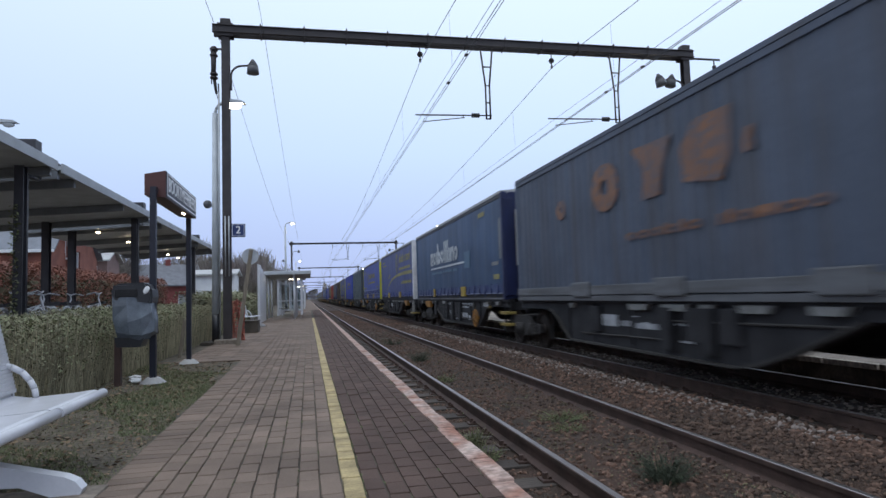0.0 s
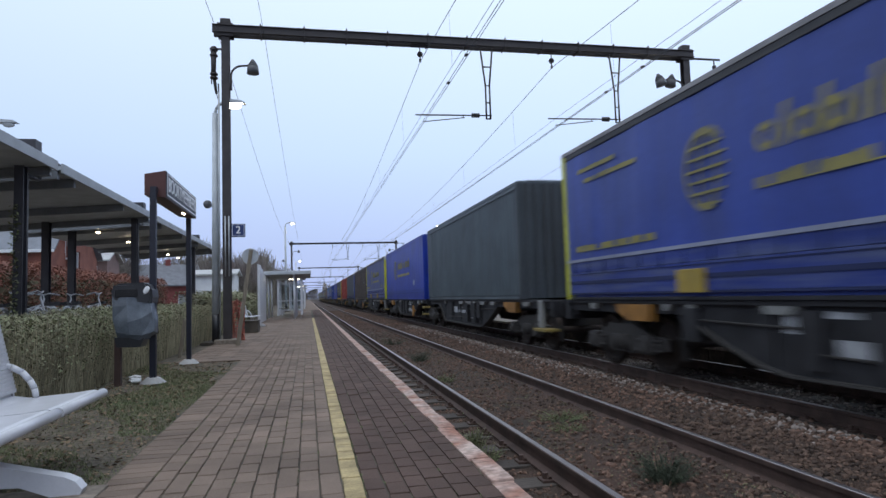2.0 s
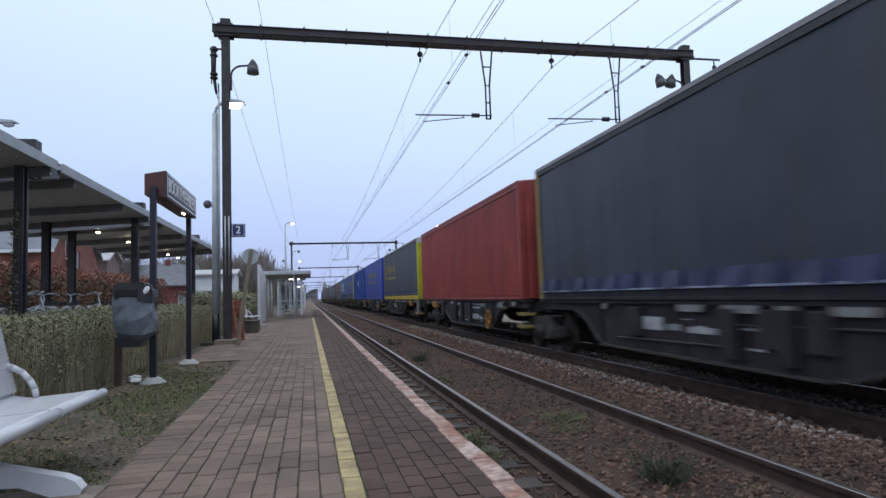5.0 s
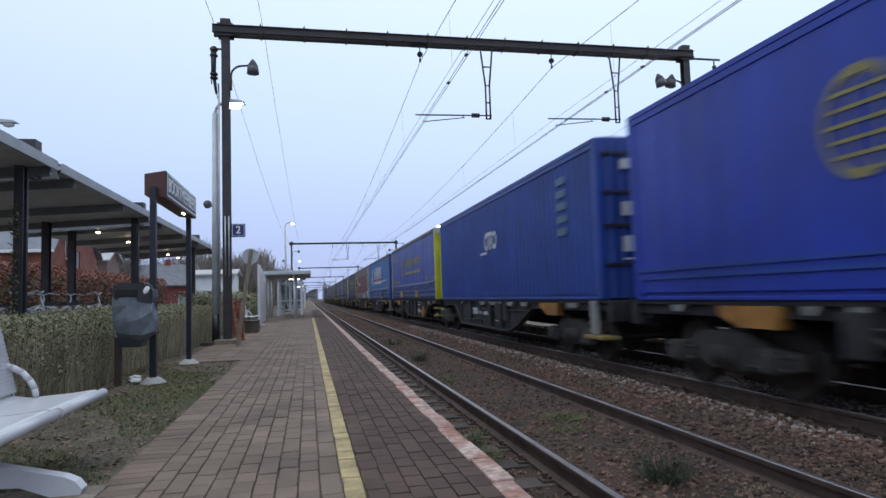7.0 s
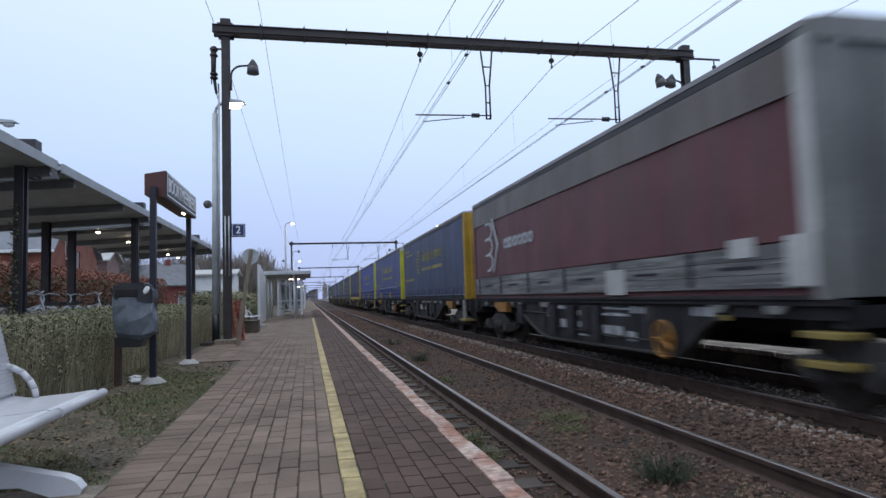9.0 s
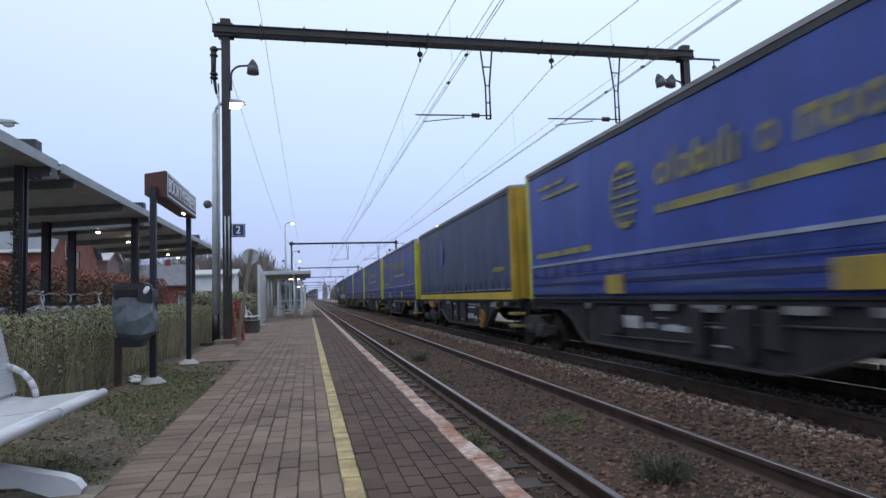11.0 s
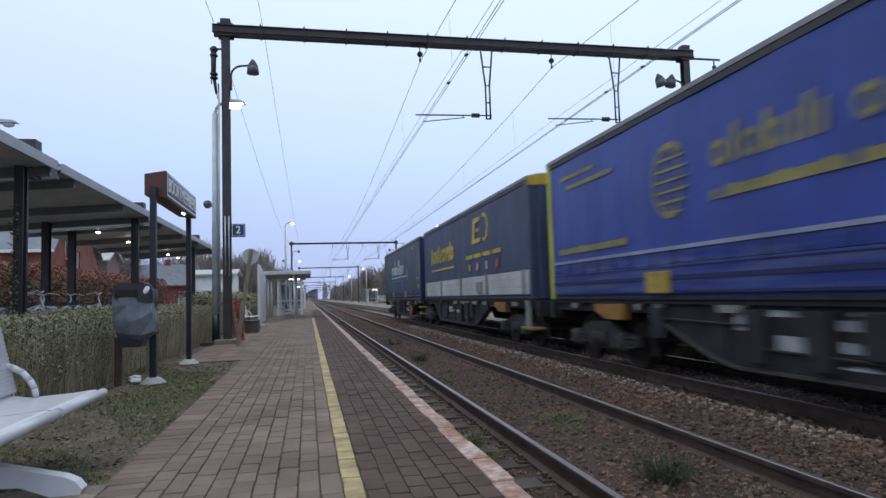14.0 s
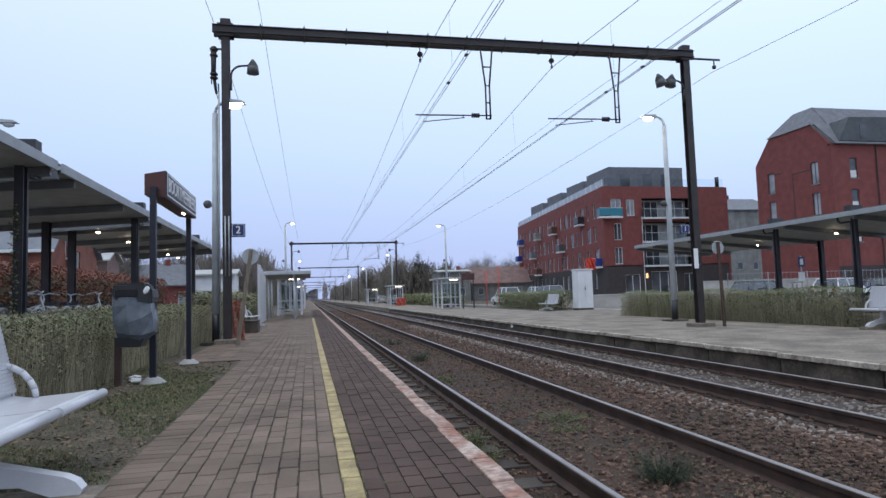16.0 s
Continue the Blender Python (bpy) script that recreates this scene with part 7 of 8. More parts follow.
def mansard_house():
    ob = empty("mansard_building", (47.25, 48.4, -0.2), "red brick building with a grey mansard roof and dormers", "building", "brick buildings")
    m = Matrix.Identity(4)
    D = 9.98
    holes = []
    for u in (1.95, 7.6, 10.4, 14.0, 18.0):
        for z in (4.9, 7.93, 10.83):
            holes.append((u, u + 0.8, z, z + 1.88))
    bm = wall_open(B(), 22.0, 0.0, 14.05, 0.35, holes)
    part("front_wall", bm, "brick", ob)
    for h in holes:
        window(ob, m, *h, wood="horn_grey", split=1)
        part("lower_panel", box(B(), h[0] + 0.06, h[1] - 0.06, 0.085, 0.10, h[2] + 0.06, h[2] + 0.72), "frame", ob, "white lower window panel")
    # gable end: u runs towards the tracks' near end
    g = Matrix(((0, 1, 0, 0), (-1, 0, 0, D), (0, 0, 1, 0), (0, 0, 0, 1)))
    holes = []
    for z in (4.6, 7.65, 10.6):
        holes += [(7.45, 8.38, z, z + 2.1), (1.7, 2.65, z, z + 2.1)]
    o = part("gable_wall", wall_open(B(), D - 0.36, 0.0, 13.85, 0.35, holes), "brick", ob)
    o.matrix_basis = g
    for h in holes:
        window(ob, g, *h, wood="horn_grey", split=2 if h[0] > 5 else 1)
    # thin dark strips on the wall give the shade of recesses by colour
    for u0, u1, z0, z1 in ((5.1, 5.2, 6.9, 12.1), (5.2, 7.4, 12.0, 12.1), (2.7, 3.9, 12.4, 12.5), (2.7, 5.1, 6.85, 6.95)):
        o = part("brick_recess", box(B(), u0, u1, -0.012, 0.0, z0, z1), "dark_base", ob, "dark strip painting the shade of a recessed brick course")
        o.matrix_basis = g
    bm = B()
    prism(bm, [(0.0, 13.85), (D - 0.02, 13.85), (7.77, 16.35), (2.28, 16.35)], "x", 0.0, 0.35)
    part("gable_top", bm, "brick", ob)
    bm = B()
    prism(bm, [(-0.25, 14.06), (D + 0.05, 13.86), (7.9, 16.5), (6.2, 18.6), (3.8, 18.6), (2.15, 16.5)], "x", 1.9, 22.0)
    part("roof", bm, "roof_grey", ob)
    bm = B()
    prism(bm, [(-0.25, 14.06), (D + 0.05, 13.86), (7.9, 16.5), (2.15, 16.5)], "x", 0.36, 1.895)
    part("roof_end", bm, "roof_grey", ob)
    bm = B()
    lo = [bm.verts.new(p) for p in ((-0.12, 2.1, 16.36), (-0.12, 7.95, 16.36), (1.9, 7.95, 16.36), (1.9, 2.1, 16.36))]
    hi = [bm.verts.new(p) for p in ((1.8, 3.75, 18.6), (1.8, 6.25, 18.6))]
    for f in ((lo[1], lo[0], hi[0], hi[1]), (lo[0], lo[3], hi[0]), (lo[2], lo[1], hi[1]), (lo[3], lo[2], hi[1], hi[0])):
        bm.faces.new(f)
    part("hip", bm, "roof_grey", ob)
    for p, q in (((-0.05, -0.3, 14.0), (-0.05, 2.15, 16.42)), ((-0.1, -0.3, 13.98), (22.0, -0.3, 13.98))):
        part("verge_trim", rod(B(), p, q, 0.06, seg=6), "dormer_grey", ob)
    bm = B()
    prism(bm, [(0.9, 14.3), (1.45, 15.3), (2.15, 16.55), (12.0, 16.75), (12.0, 14.3)], "y", -0.12, 3.2)
    o = part("dormer", bm, "dormer_grey", ob, "dark grey sheeted dormer")
    for x in (3.25, 6.3, 9.2):
        part("dormer_window", box(B(), x, x + 0.85, -0.15, -0.11, 14.55, 15.85), "pane", o)
    for x in (4.9, 12.3):
        part("downpipe", rod(B(), (x, -0.08, 0.2), (x, -0.08, 14.0), 0.06, seg=6), "dark_base", ob)
    bm = B()
    box(bm, 0.4, 21.7, 0.4, D - 0.4, 0.1, 13.6)
    part("inner_core", bm, "dark_base", ob)
    bm = B()
    prism(bm, [(-0.02, 0.5), (7.0, 0.5), (7.0, 2.7), (-0.02, 2.7)], "y", -0.06, -0.02)
    part("plinth_band", bm, "dark_base", ob)


mansard_house()


def plain_house(x, y, w, d, h, ridge, wall, roof, label, turn=0, wins=3, name="house", gutter=False, gable=False):
    ob = empty(name, (x, y, -0.2), label, "house", "distant houses", turn=turn)
    holes = [((k + 0.3) * w / wins, (k + 0.3) * w / wins + 1.0, z, z + 1.3) for k in range(wins) for z in ([1.0, 3.8] if h > 5 else [1.0])]
    bm = wall_open(B(), w, 0, h, 0.3, holes)
    part("front_wall", bm, wall, ob)
    for hh in holes:
        window(ob, Matrix.Identity(4), *hh, split=1)
    bm = B()
    box(bm, 0.02, w - 0.02, 0.35, d, 0, h)
    prism(bm, [(0.32, h), (d, h), (d / 2, h + ridge - 0.15)], "x", 0.05, w - 0.05)
    part("wall", bm, wall, ob)
    bm = B()
    prism(bm, [(-0.4, h - 0.1), (d / 2, h + ridge), (d + 0.4, h - 0.1), (d + 0.4, h + 0.06), (d / 2, h + ridge + 0.18), (-0.4, h + 0.06)], "x", -0.3, w + 0.3)
    part("roof", bm, roof, ob)
    bm = B()
    box(bm, w * 0.7, w * 0.7 + 0.6, d / 2 - 0.3, d / 2 + 0.3, h + ridge * 0.6, h + ridge + 0.8)
    part("chimney", bm, "brick", ob)
    if gutter:
        part("gutter", box(B(), -0.3, w + 0.3, -0.52, -0.40, h - 0.12, h + 0.08, 0.02), "frame", ob, "white gutter")
    if gable:
        side = Matrix(((0, 1, 0, 0), (-1, 0, 0, d), (0, 0, 1, 0), (0, 0, 0, 1)))
        for u, z, hh in ((d - 1.05, h - 1.7, 1.5), (d - 2.5, h - 1.7, 1.5), (d - 1.05, h - 3.9, 1.4)):
            o = part("gable_window", box(B(), u, u + 0.75, -0.06, 0.04, z, z + hh, 0.01), "frame", ob)
            o.matrix_basis = side
            part("pane", box(B(), u + 0.1, u + 0.65, -0.075, -0.062, z + 0.1, z + hh - 0.1), "pane", o)
        o = part("string_course", box(B(), 0, d, -0.05, 0.02, h - 1.9, h - 1.78), "frame", ob)
        o.matrix_basis = side
    return ob


plain_house(60, 92, 18, 12, 13.8, 2.6, "greyed", "roof_grey", "grey rendered apartment house behind the brick blocks", wins=6)
plain_house(28.4, 108, 14.0, 8, 3.0, 2.9, "greyed", "tile", "low rendered house with a brown tiled roof", turn=-4, wins=4)
plain_house(21.6, 104, 5.4, 6, 5.1, 0.25, "greyed", "cap_white", "pale flat-roofed building behind the shelter", wins=2)
plain_house(-41.0, 45, 24.8, 9, 4.9, 4.6, "station_brick", "slate_pale", "low brick station building with a pale slate roof and white gutter", wins=8, gutter=True)
plain_house(-15.9, 47.5, 2.6, 3.2, 6.4, 1.9, "station_brick", "roof_grey", "brick gabled house with white-framed windows", turn=90, wins=1, gable=True)
plain_house(-27.0, 66, 8.1, 4, 5.6, 1.1, "tile", "cap_white", "brick house with a pale ribbed roof", wins=3)
plain_house(-10.4, 63, 3.5, 4, 3.85, 0.4, "white_render", "cap_white", "small white rendered outbuilding", wins=1)
plain_house(-24, 78, 12, 9, 3.4, 2.6, "brick", "roof_grey", "brick house with a dark roof behind hedges", turn=20, wins=3)


def mesh_fence(x0, x1, y, z, h, n):
    ob = empty("mesh_fence", (x0, y, z), "thin grey mesh fence along the car park", "fence")
    for k in range(n + 1):
        bm = B()
        rod(bm, ((x1 - x0) * k / n, 0, 0), ((x1 - x0) * k / n, 0, h), 0.03, seg=6)
        part("post", bm, "galv", ob)
    bm = B()
    for zz in (0.1, 0.5, 0.9, 1.3, h - 0.05):
        if zz < h:
            rod(bm, (0, 0, zz), (x1 - x0, 0, zz), 0.012, seg=4)
    for k in range(int((x1 - x0) / 0.25)):
        rod(bm, (k * 0.25, 0, 0.1), (k * 0.25, 0, h), 0.006, seg=3)
    part("mesh", bm, "galv", ob)


def car_park():
    ob = empty("car_park", (0, 0, -0.2), "pale paved car park beyond the hedges", "car park", kind="structure")
    part("paving", box(B(), 17.4, 78.0, 30.0, 70.0, -0.1, 0.012), "concrete", ob)
    part("kerb", box(B(), 17.2, 17.4, 30.0, 70.0, -0.1, 0.10, 0.02), "cap_white", ob)


def ramp_path():
    ob = empty("path", (0, 0, FAR), "pale concrete path from the platform to the car park", "path", kind="structure")
    part("paving", box(B(), 14.0, 24.0, 27.0, 36.0, -0.2, -0.006), "concrete", ob)


ramp_path()
car_park()
mesh_fence(21.0, 40.0, 28.5, -0.2, 1.9, 8)


def low_wall(x, y, w, d, h, label):
    ob = empty("low_wall", (x, y, -0.2), label, "wall", kind="structure")
    bm = B()
    box(bm, 0, w, 0, d, 0, h, 0.02)
    part("wall_body", bm, "pale_wall", ob)
    bm = B()
    box(bm, -0.04, w + 0.04, -0.04, d + 0.04, h, h + 0.08, 0.01)
    part("coping", bm, "cap_white", ob)


low_wall(27.6, 40.0, 9.5, 0.3, 1.55, "pale rendered low wall before the apartments")
low_wall(19.0, 40.0, 8.5, 0.3, 0.85, "pale low wall along the car park")
low_wall(17.8, 33.0, 3.2, 0.3, 0.9, "pale concrete ramp wall beside the cabinet")


def parking_sign(x, y):
    ob = empty("parking_sign", (x, y, -0.2), "small blue parking sign on a grey post", "sign")
    bm = B()
    rod(bm, (0, 0, 0), (0, 0, 2.48), 0.03, seg=8)
    part("post", bm, "galv", ob)
    bm = B()
    box(bm, -0.18, 0.18, -0.04, -0.03, 1.99, 2.43)
    part("plate", bm, "sign_blue", ob)
    bm = B()
    box(bm, -0.08, 0.08, -0.045, -0.04, 2.08, 2.34)
    part("symbol", bm, "sign_white", ob)
    bm = B()
    box(bm, -0.2, 0.14, -0.04, -0.03, 1.36, 1.75)
    part("notice", bm, "sign_white", ob)


parking_sign(21.4, 24.0)


def works_pole(x, y, h):
    ob = empty("works_pole", (x, y, -0.2), "tall orange-red works marker pole behind the hedge", "marker pole", "works marker poles")
    part("pole", rod(B(), (0, 0, 0), (0, 0, h), 0.05, seg=8), "signal_orange", ob)


works_pole(18.6, 60.5, 4.0)
works_pole(17.2, 60.0, 3.4)


def small_litter():
    rnd = random.Random(3)
    for x, y in ((-2.42, 9.75), (-2.36, 9.55), (-2.5, 10.1)):
        bm = B()
        bmesh.ops.create_icosphere(bm, subdivisions=2, radius=0.05)
        for v in bm.verts:
            v.co = Vector((v.co.x * 1.5, v.co.y, v.co.z * 0.5)) * rnd.uniform(0.7, 1.3)
        o = part("crumpled_paper", bm, "sign_white", None, "crumpled white paper lying at the hedge foot", "litter", "pieces of litter")
        o.location = (x, y, 0.0)
    ob = empty("garden_stake", (-2.55, 13.6, -0.03), "pale leaning wooden stake beside the hedge", "stake")
    part("stake", prism(B(), [(-0.035, 0.0), (0.035, 0.0), (0.14, 0.75), (0.07, 0.75)], "y", -0.015, 0.015), "timber", ob)


small_litter()
# ---- hedges, grass, weeds and trees ----
def mesh_stuff(name, verts, faces, mat, label, category, parent=None, kind="stuff"):
    me = bpy.data.meshes.new(name)
    me.from_pydata(verts, [], faces)
    me.update()
    for mm in (mat if isinstance(mat, (list, tuple)) else [mat]):
        me.materials.append(M[mm])
    ob = new(name, me)
    ob.parent = parent
    return tagged(ob, label, category, kind=kind)


def leaf(vs, fs, p, size, rnd, droop=0.4):
    a = rnd.uniform(0, 2 * math.pi)
    t = rnd.uniform(-1.0, 1.0)
    u = Vector((math.cos(a), math.sin(a), t * droop)) * size
    v = Vector((-math.sin(a) * 0.5, math.cos(a) * 0.5, rnd.uniform(-0.5, 0.5))) * size
    i = len(vs)
    p = Vector(p)
    vs += [tuple(p - u * 0.5), tuple(p + v * 0.45), tuple(p + u * 0.5), tuple(p - v * 0.45)]
    fs.append((i, i + 1, i + 2, i + 3))


def stem(vs, fs, p, q, r):
    p, q = Vector(p), Vector(q)
    i = len(vs)
    for c, k in ((p, 1.0), (q, 0.5)):
        for a in (0, 2.09, 4.19):
            vs.append((c.x + r * k * math.cos(a), c.y + r * k * math.sin(a), c.z))
    for a in range(3):
        b = (a + 1) % 3
        fs.append((i + a, i + b, i + 3 + b, i + 3 + a))


def hedge(x0, x1, y0, y1, z0, h, leaves, stems, mats, label, seed, size=0.06, core=True, bare=0.7):
    rnd = random.Random(seed)
    ob = empty("hedge", ((x0 + x1) / 2, (y0 + y1) / 2, z0), label, "hedge", "clipped hedges")
    cx, cy = (x0 + x1) / 2, (y0 + y1) / 2
    if stems:
        vs, fs = [], []
        for _ in range(stems):
            x, y = rnd.uniform(x0, x1), rnd.uniform(y0, y1)
            hh = h * rnd.uniform(0.55, 1.04)
            dx, dy = rnd.uniform(-0.14, 0.14), rnd.uniform(-0.2, 0.2)
            stem(vs, fs, (x - cx, y - cy, 0), (x - cx + dx, y - cy + dy, hh), rnd.uniform(0.002, 0.0055))
        mesh_stuff("stem_growth", vs, fs, mats[1], "", "", ob)
    vs, fs = [], []
    for _ in range(leaves):
        x, y, z = rnd.uniform(x0, x1), rnd.uniform(y0, y1), rnd.uniform(0.02, 1.0)
        if rnd.random() < 0.6 or bare < 0.7:
            z = z ** bare
        edge = rnd.random()
        if edge < 0.35:
            x = x0 + rnd.gauss(0, 0.04) if rnd.random() < 0.5 else x1 + rnd.gauss(0, 0.04)
        elif edge < 0.55:
            z = 1.0 + rnd.gauss(0, 0.02)
        top = h * (1 + 0.05 * math.sin(y * 1.3) + 0.03 * math.sin(y * 3.7 + x))
        leaf(vs, fs, (x - cx, y - cy, z * top), size * rnd.uniform(0.6, 1.4), rnd, 0.8)
    mesh_stuff("foliage", vs, fs, mats[0], "", "", ob)
    # large dark leaves added inside to stop light and paint the inner shade
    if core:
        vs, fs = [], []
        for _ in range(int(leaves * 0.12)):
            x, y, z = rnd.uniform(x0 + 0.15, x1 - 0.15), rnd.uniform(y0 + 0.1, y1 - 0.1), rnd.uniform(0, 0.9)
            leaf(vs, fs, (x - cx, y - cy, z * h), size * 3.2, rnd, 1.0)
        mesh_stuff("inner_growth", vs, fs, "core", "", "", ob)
    return ob


hedge(-3.75, -2.75, 4.5, 19.6, -0.03, 1.0, 42000, 12000, ("hedge", "twig"), "twiggy half-bare hedge with dull green leaves", 1, 0.034, bare=0.45)
hedge(-3.5, -2.75, 19.9, 25.0, -0.03, 1.25, 7000, 600, ("hedge", "twig"), "dense dark green hedge beside the mast", 2, 0.06)
hedge(13.9, 15.0, 14.3, 26.7, FAR - 0.06, 1.06, 62000, 5000, ("hedge_green", "twig"), "clipped green hedge behind the far platform", 3, 0.028)
hedge(14.75, 15.6, 6.0, 14.3, FAR - 0.06, 1.06, 26000, 1500, ("hedge_green", "twig"), "clipped green hedge set back behind a bench", 8, 0.032)
hedge(15.6, 17.0, 38.5, 52.0, FAR - 0.06, 1.2, 26000, 500, ("hedge_green", "twig"), "clipped green hedge behind the far bench", 4, 0.055)
hedge(13.2, 15.0, 60.0, 110.0, FAR - 0.06, 1.4, 16000, 300, ("hedge_green", "twig"), "long clipped hedge behind the far shelters", 5, 0.14)
hedge(-12.6, -11.4, 16.0, 56.0, -0.03, 2.85, 48000, 800, ("beech", "twig"), "tall beech hedge with brown winter leaves", 6, 0.11)
hedge(-5.2, -3.2, 26.0, 60.0, -0.03, 1.5, 9000, 400, ("hedge", "twig"), "dark green hedge behind the shelters", 7, 0.12)


def creeper():
    """Ivy climbing the first canopy post."""
    rnd = random.Random(12)
    vs, fs = [], []
    for _ in range(240):
        z = rnd.uniform(0.9, 2.6)
        leaf(vs, fs, (-4.22 + rnd.uniform(-0.11, 0.02), 10.5 + rnd.uniform(-0.12, 0.0), z), 0.06, rnd, 0.8)
    mesh_stuff("climbing_ivy", vs, fs, "grass", "small pale leaves climbing a canopy post", "ivy")


creeper()


def grass_verge():
    rnd = random.Random(21)
    vs, fs = [], []
    for _ in range(95000):
        x, y = rnd.uniform(-2.95, -1.2), rnd.uniform(0.5, 12.2)
        dens = noise.noise(Vector((x * 0.9, y * 0.7, 3.0)))
        if dens < 0.04 and rnd.random() < 0.86:
            continue
        if y > 11.4 and x > -1.9:
            continue
        hh = rnd.uniform(0.008, 0.032) * (1.3 if dens > 0.2 else 1.0)
        a = rnd.uniform(0, 6.28)
        w = 0.003
        i = len(vs)
        dx, dy = math.cos(a), math.sin(a)
        vs += [(x - dy * w, y + dx * w, -0.03), (x + dy * w, y - dx * w, -0.03), (x + dx * hh * 0.7, y + dy * hh * 0.7, -0.03 + hh)]
        fs.append((i, i + 1, i + 2))
    mesh_stuff("verge_grass", vs, fs, "grass", "patchy short grass along the platform", "grass")
    vs, fs = [], []
    for _ in range(5200):
        x, y = rnd.uniform(-2.9, -1.25), rnd.uniform(2.2, 12.5)
        leaf(vs, fs, (x, y, -0.015), rnd.uniform(0.02, 0.055), rnd, 0.15)
    mesh_stuff("fallen_leaves", vs, fs, "litter", "small dead leaves lying on the verge", "leaves")


grass_verge()


def tuft(name, x, y, z, r, h, n, mat, label, seed):
    rnd = random.Random(seed)
    vs, fs = [], []
    for _ in range(n):
        a, k = rnd.uniform(0, 6.28), rnd.random() ** 0.6
        bx, by = r * 0.35 * k * math.cos(a), r * 0.35 * k * math.sin(a)
        hh = h * rnd.uniform(0.4, 1.0)
        tip = (bx + r * k * math.cos(a + rnd.uniform(-0.5, 0.5)), by + r * k * math.sin(a), hh)
        stem(vs, fs, (bx, by, 0), tip, 0.003)
        for _ in range(5):
            f = rnd.uniform(0.3, 1.0)
            leaf(vs, fs, (bx + (tip[0] - bx) * f, by + (tip[1] - by) * f, hh * f), rnd.uniform(0.012, 0.03), rnd, 0.8)
    ob = mesh_stuff(name, vs, fs, mat, label, "weed")
    ob.location = (x, y, z)
    ob["group"] = "weeds between the rails"
    return ob


def bed_moss():
    """Low moss, seedlings and fallen bits on the track bed."""
    rnd = random.Random(52)
    vs, fs = [], []
    for _ in range(420):
        cx, cy = rnd.uniform(1.25, 3.4), 3.0 + 24 * rnd.random() ** 1.7
        for _ in range(rnd.randrange(6, 26)):
            leaf(vs, fs, (cx + rnd.gauss(0, 0.05), cy + rnd.gauss(0, 0.08), -0.455 - 0.06 * (cx < 1.95) + rnd.uniform(0, 0.02)), rnd.uniform(0.008, 0.022), rnd, 0.6)
    mesh_stuff("bed_moss", vs, fs, "grass", "low moss and seedlings on the track bed", "moss")
    vs, fs = [], []
    for _ in range(5200):
        x, y = rnd.uniform(1.2, 5.4), 3.0 + 20 * rnd.random() ** 1.6
        leaf(vs, fs, (x, y, -0.44 if x > 2 else -0.5), rnd.uniform(0.012, 0.03), rnd, 0.3)
    mesh_stuff("bed_litter", vs, fs, "litter", "dead leaves and chips lying on the ballast", "leaves")


bed_moss()
tuft("weed", 2.72, 4.62, -0.5, 0.22, 0.24, 260, "weed", "dark feathery weed growing between the rails", 1)
tuft("weed", 2.95, 7.2, -0.5, 0.30, 0.12, 190, "grass", "low green weed patch between the rails", 2)
tuft("weed", 2.75, 6.6, -0.5, 0.2, 0.10, 120, "grass", "low green weed patch between the rails", 3)
tuft("weed", 1.6, 6.3, -0.53, 0.16, 0.22, 120, "grass", "grassy weed under the platform edge", 4)
tuft("weed", 1.55, 5.7, -0.53, 0.16, 0.2, 120, "grass", "grassy weed under the platform edge", 5)
tuft("weed", 2.5, 14.6, -0.5, 0.3, 0.3, 150, "weed", "dark weed growing between the rails", 6)
tuft("weed", 2.3, 11.0, -0.5, 0.25, 0.16, 120, "grass", "low green weed patch between the rails", 7)
tuft("weed", 2.6, 20.0, -0.5, 0.4, 0.25, 150, "weed", "dark weed growing between the rails", 8)


def twig(vs, fs, p, way, length, width, rnd):
    """One fine twig: a narrow tapered blade."""
    way = way.normalized()
    side = way.cross(Vector((rnd.gauss(0, 1), rnd.gauss(0, 1), rnd.gauss(0, 0.3)))).normalized() * width / 2
    q = p + way * length
    i = len(vs)
    vs += [tuple(p - side), tuple(p + side), tuple(q + side * 0.5), tuple(q - side * 0.5)]
    fs.append((i, i + 1, i + 2, i + 3))


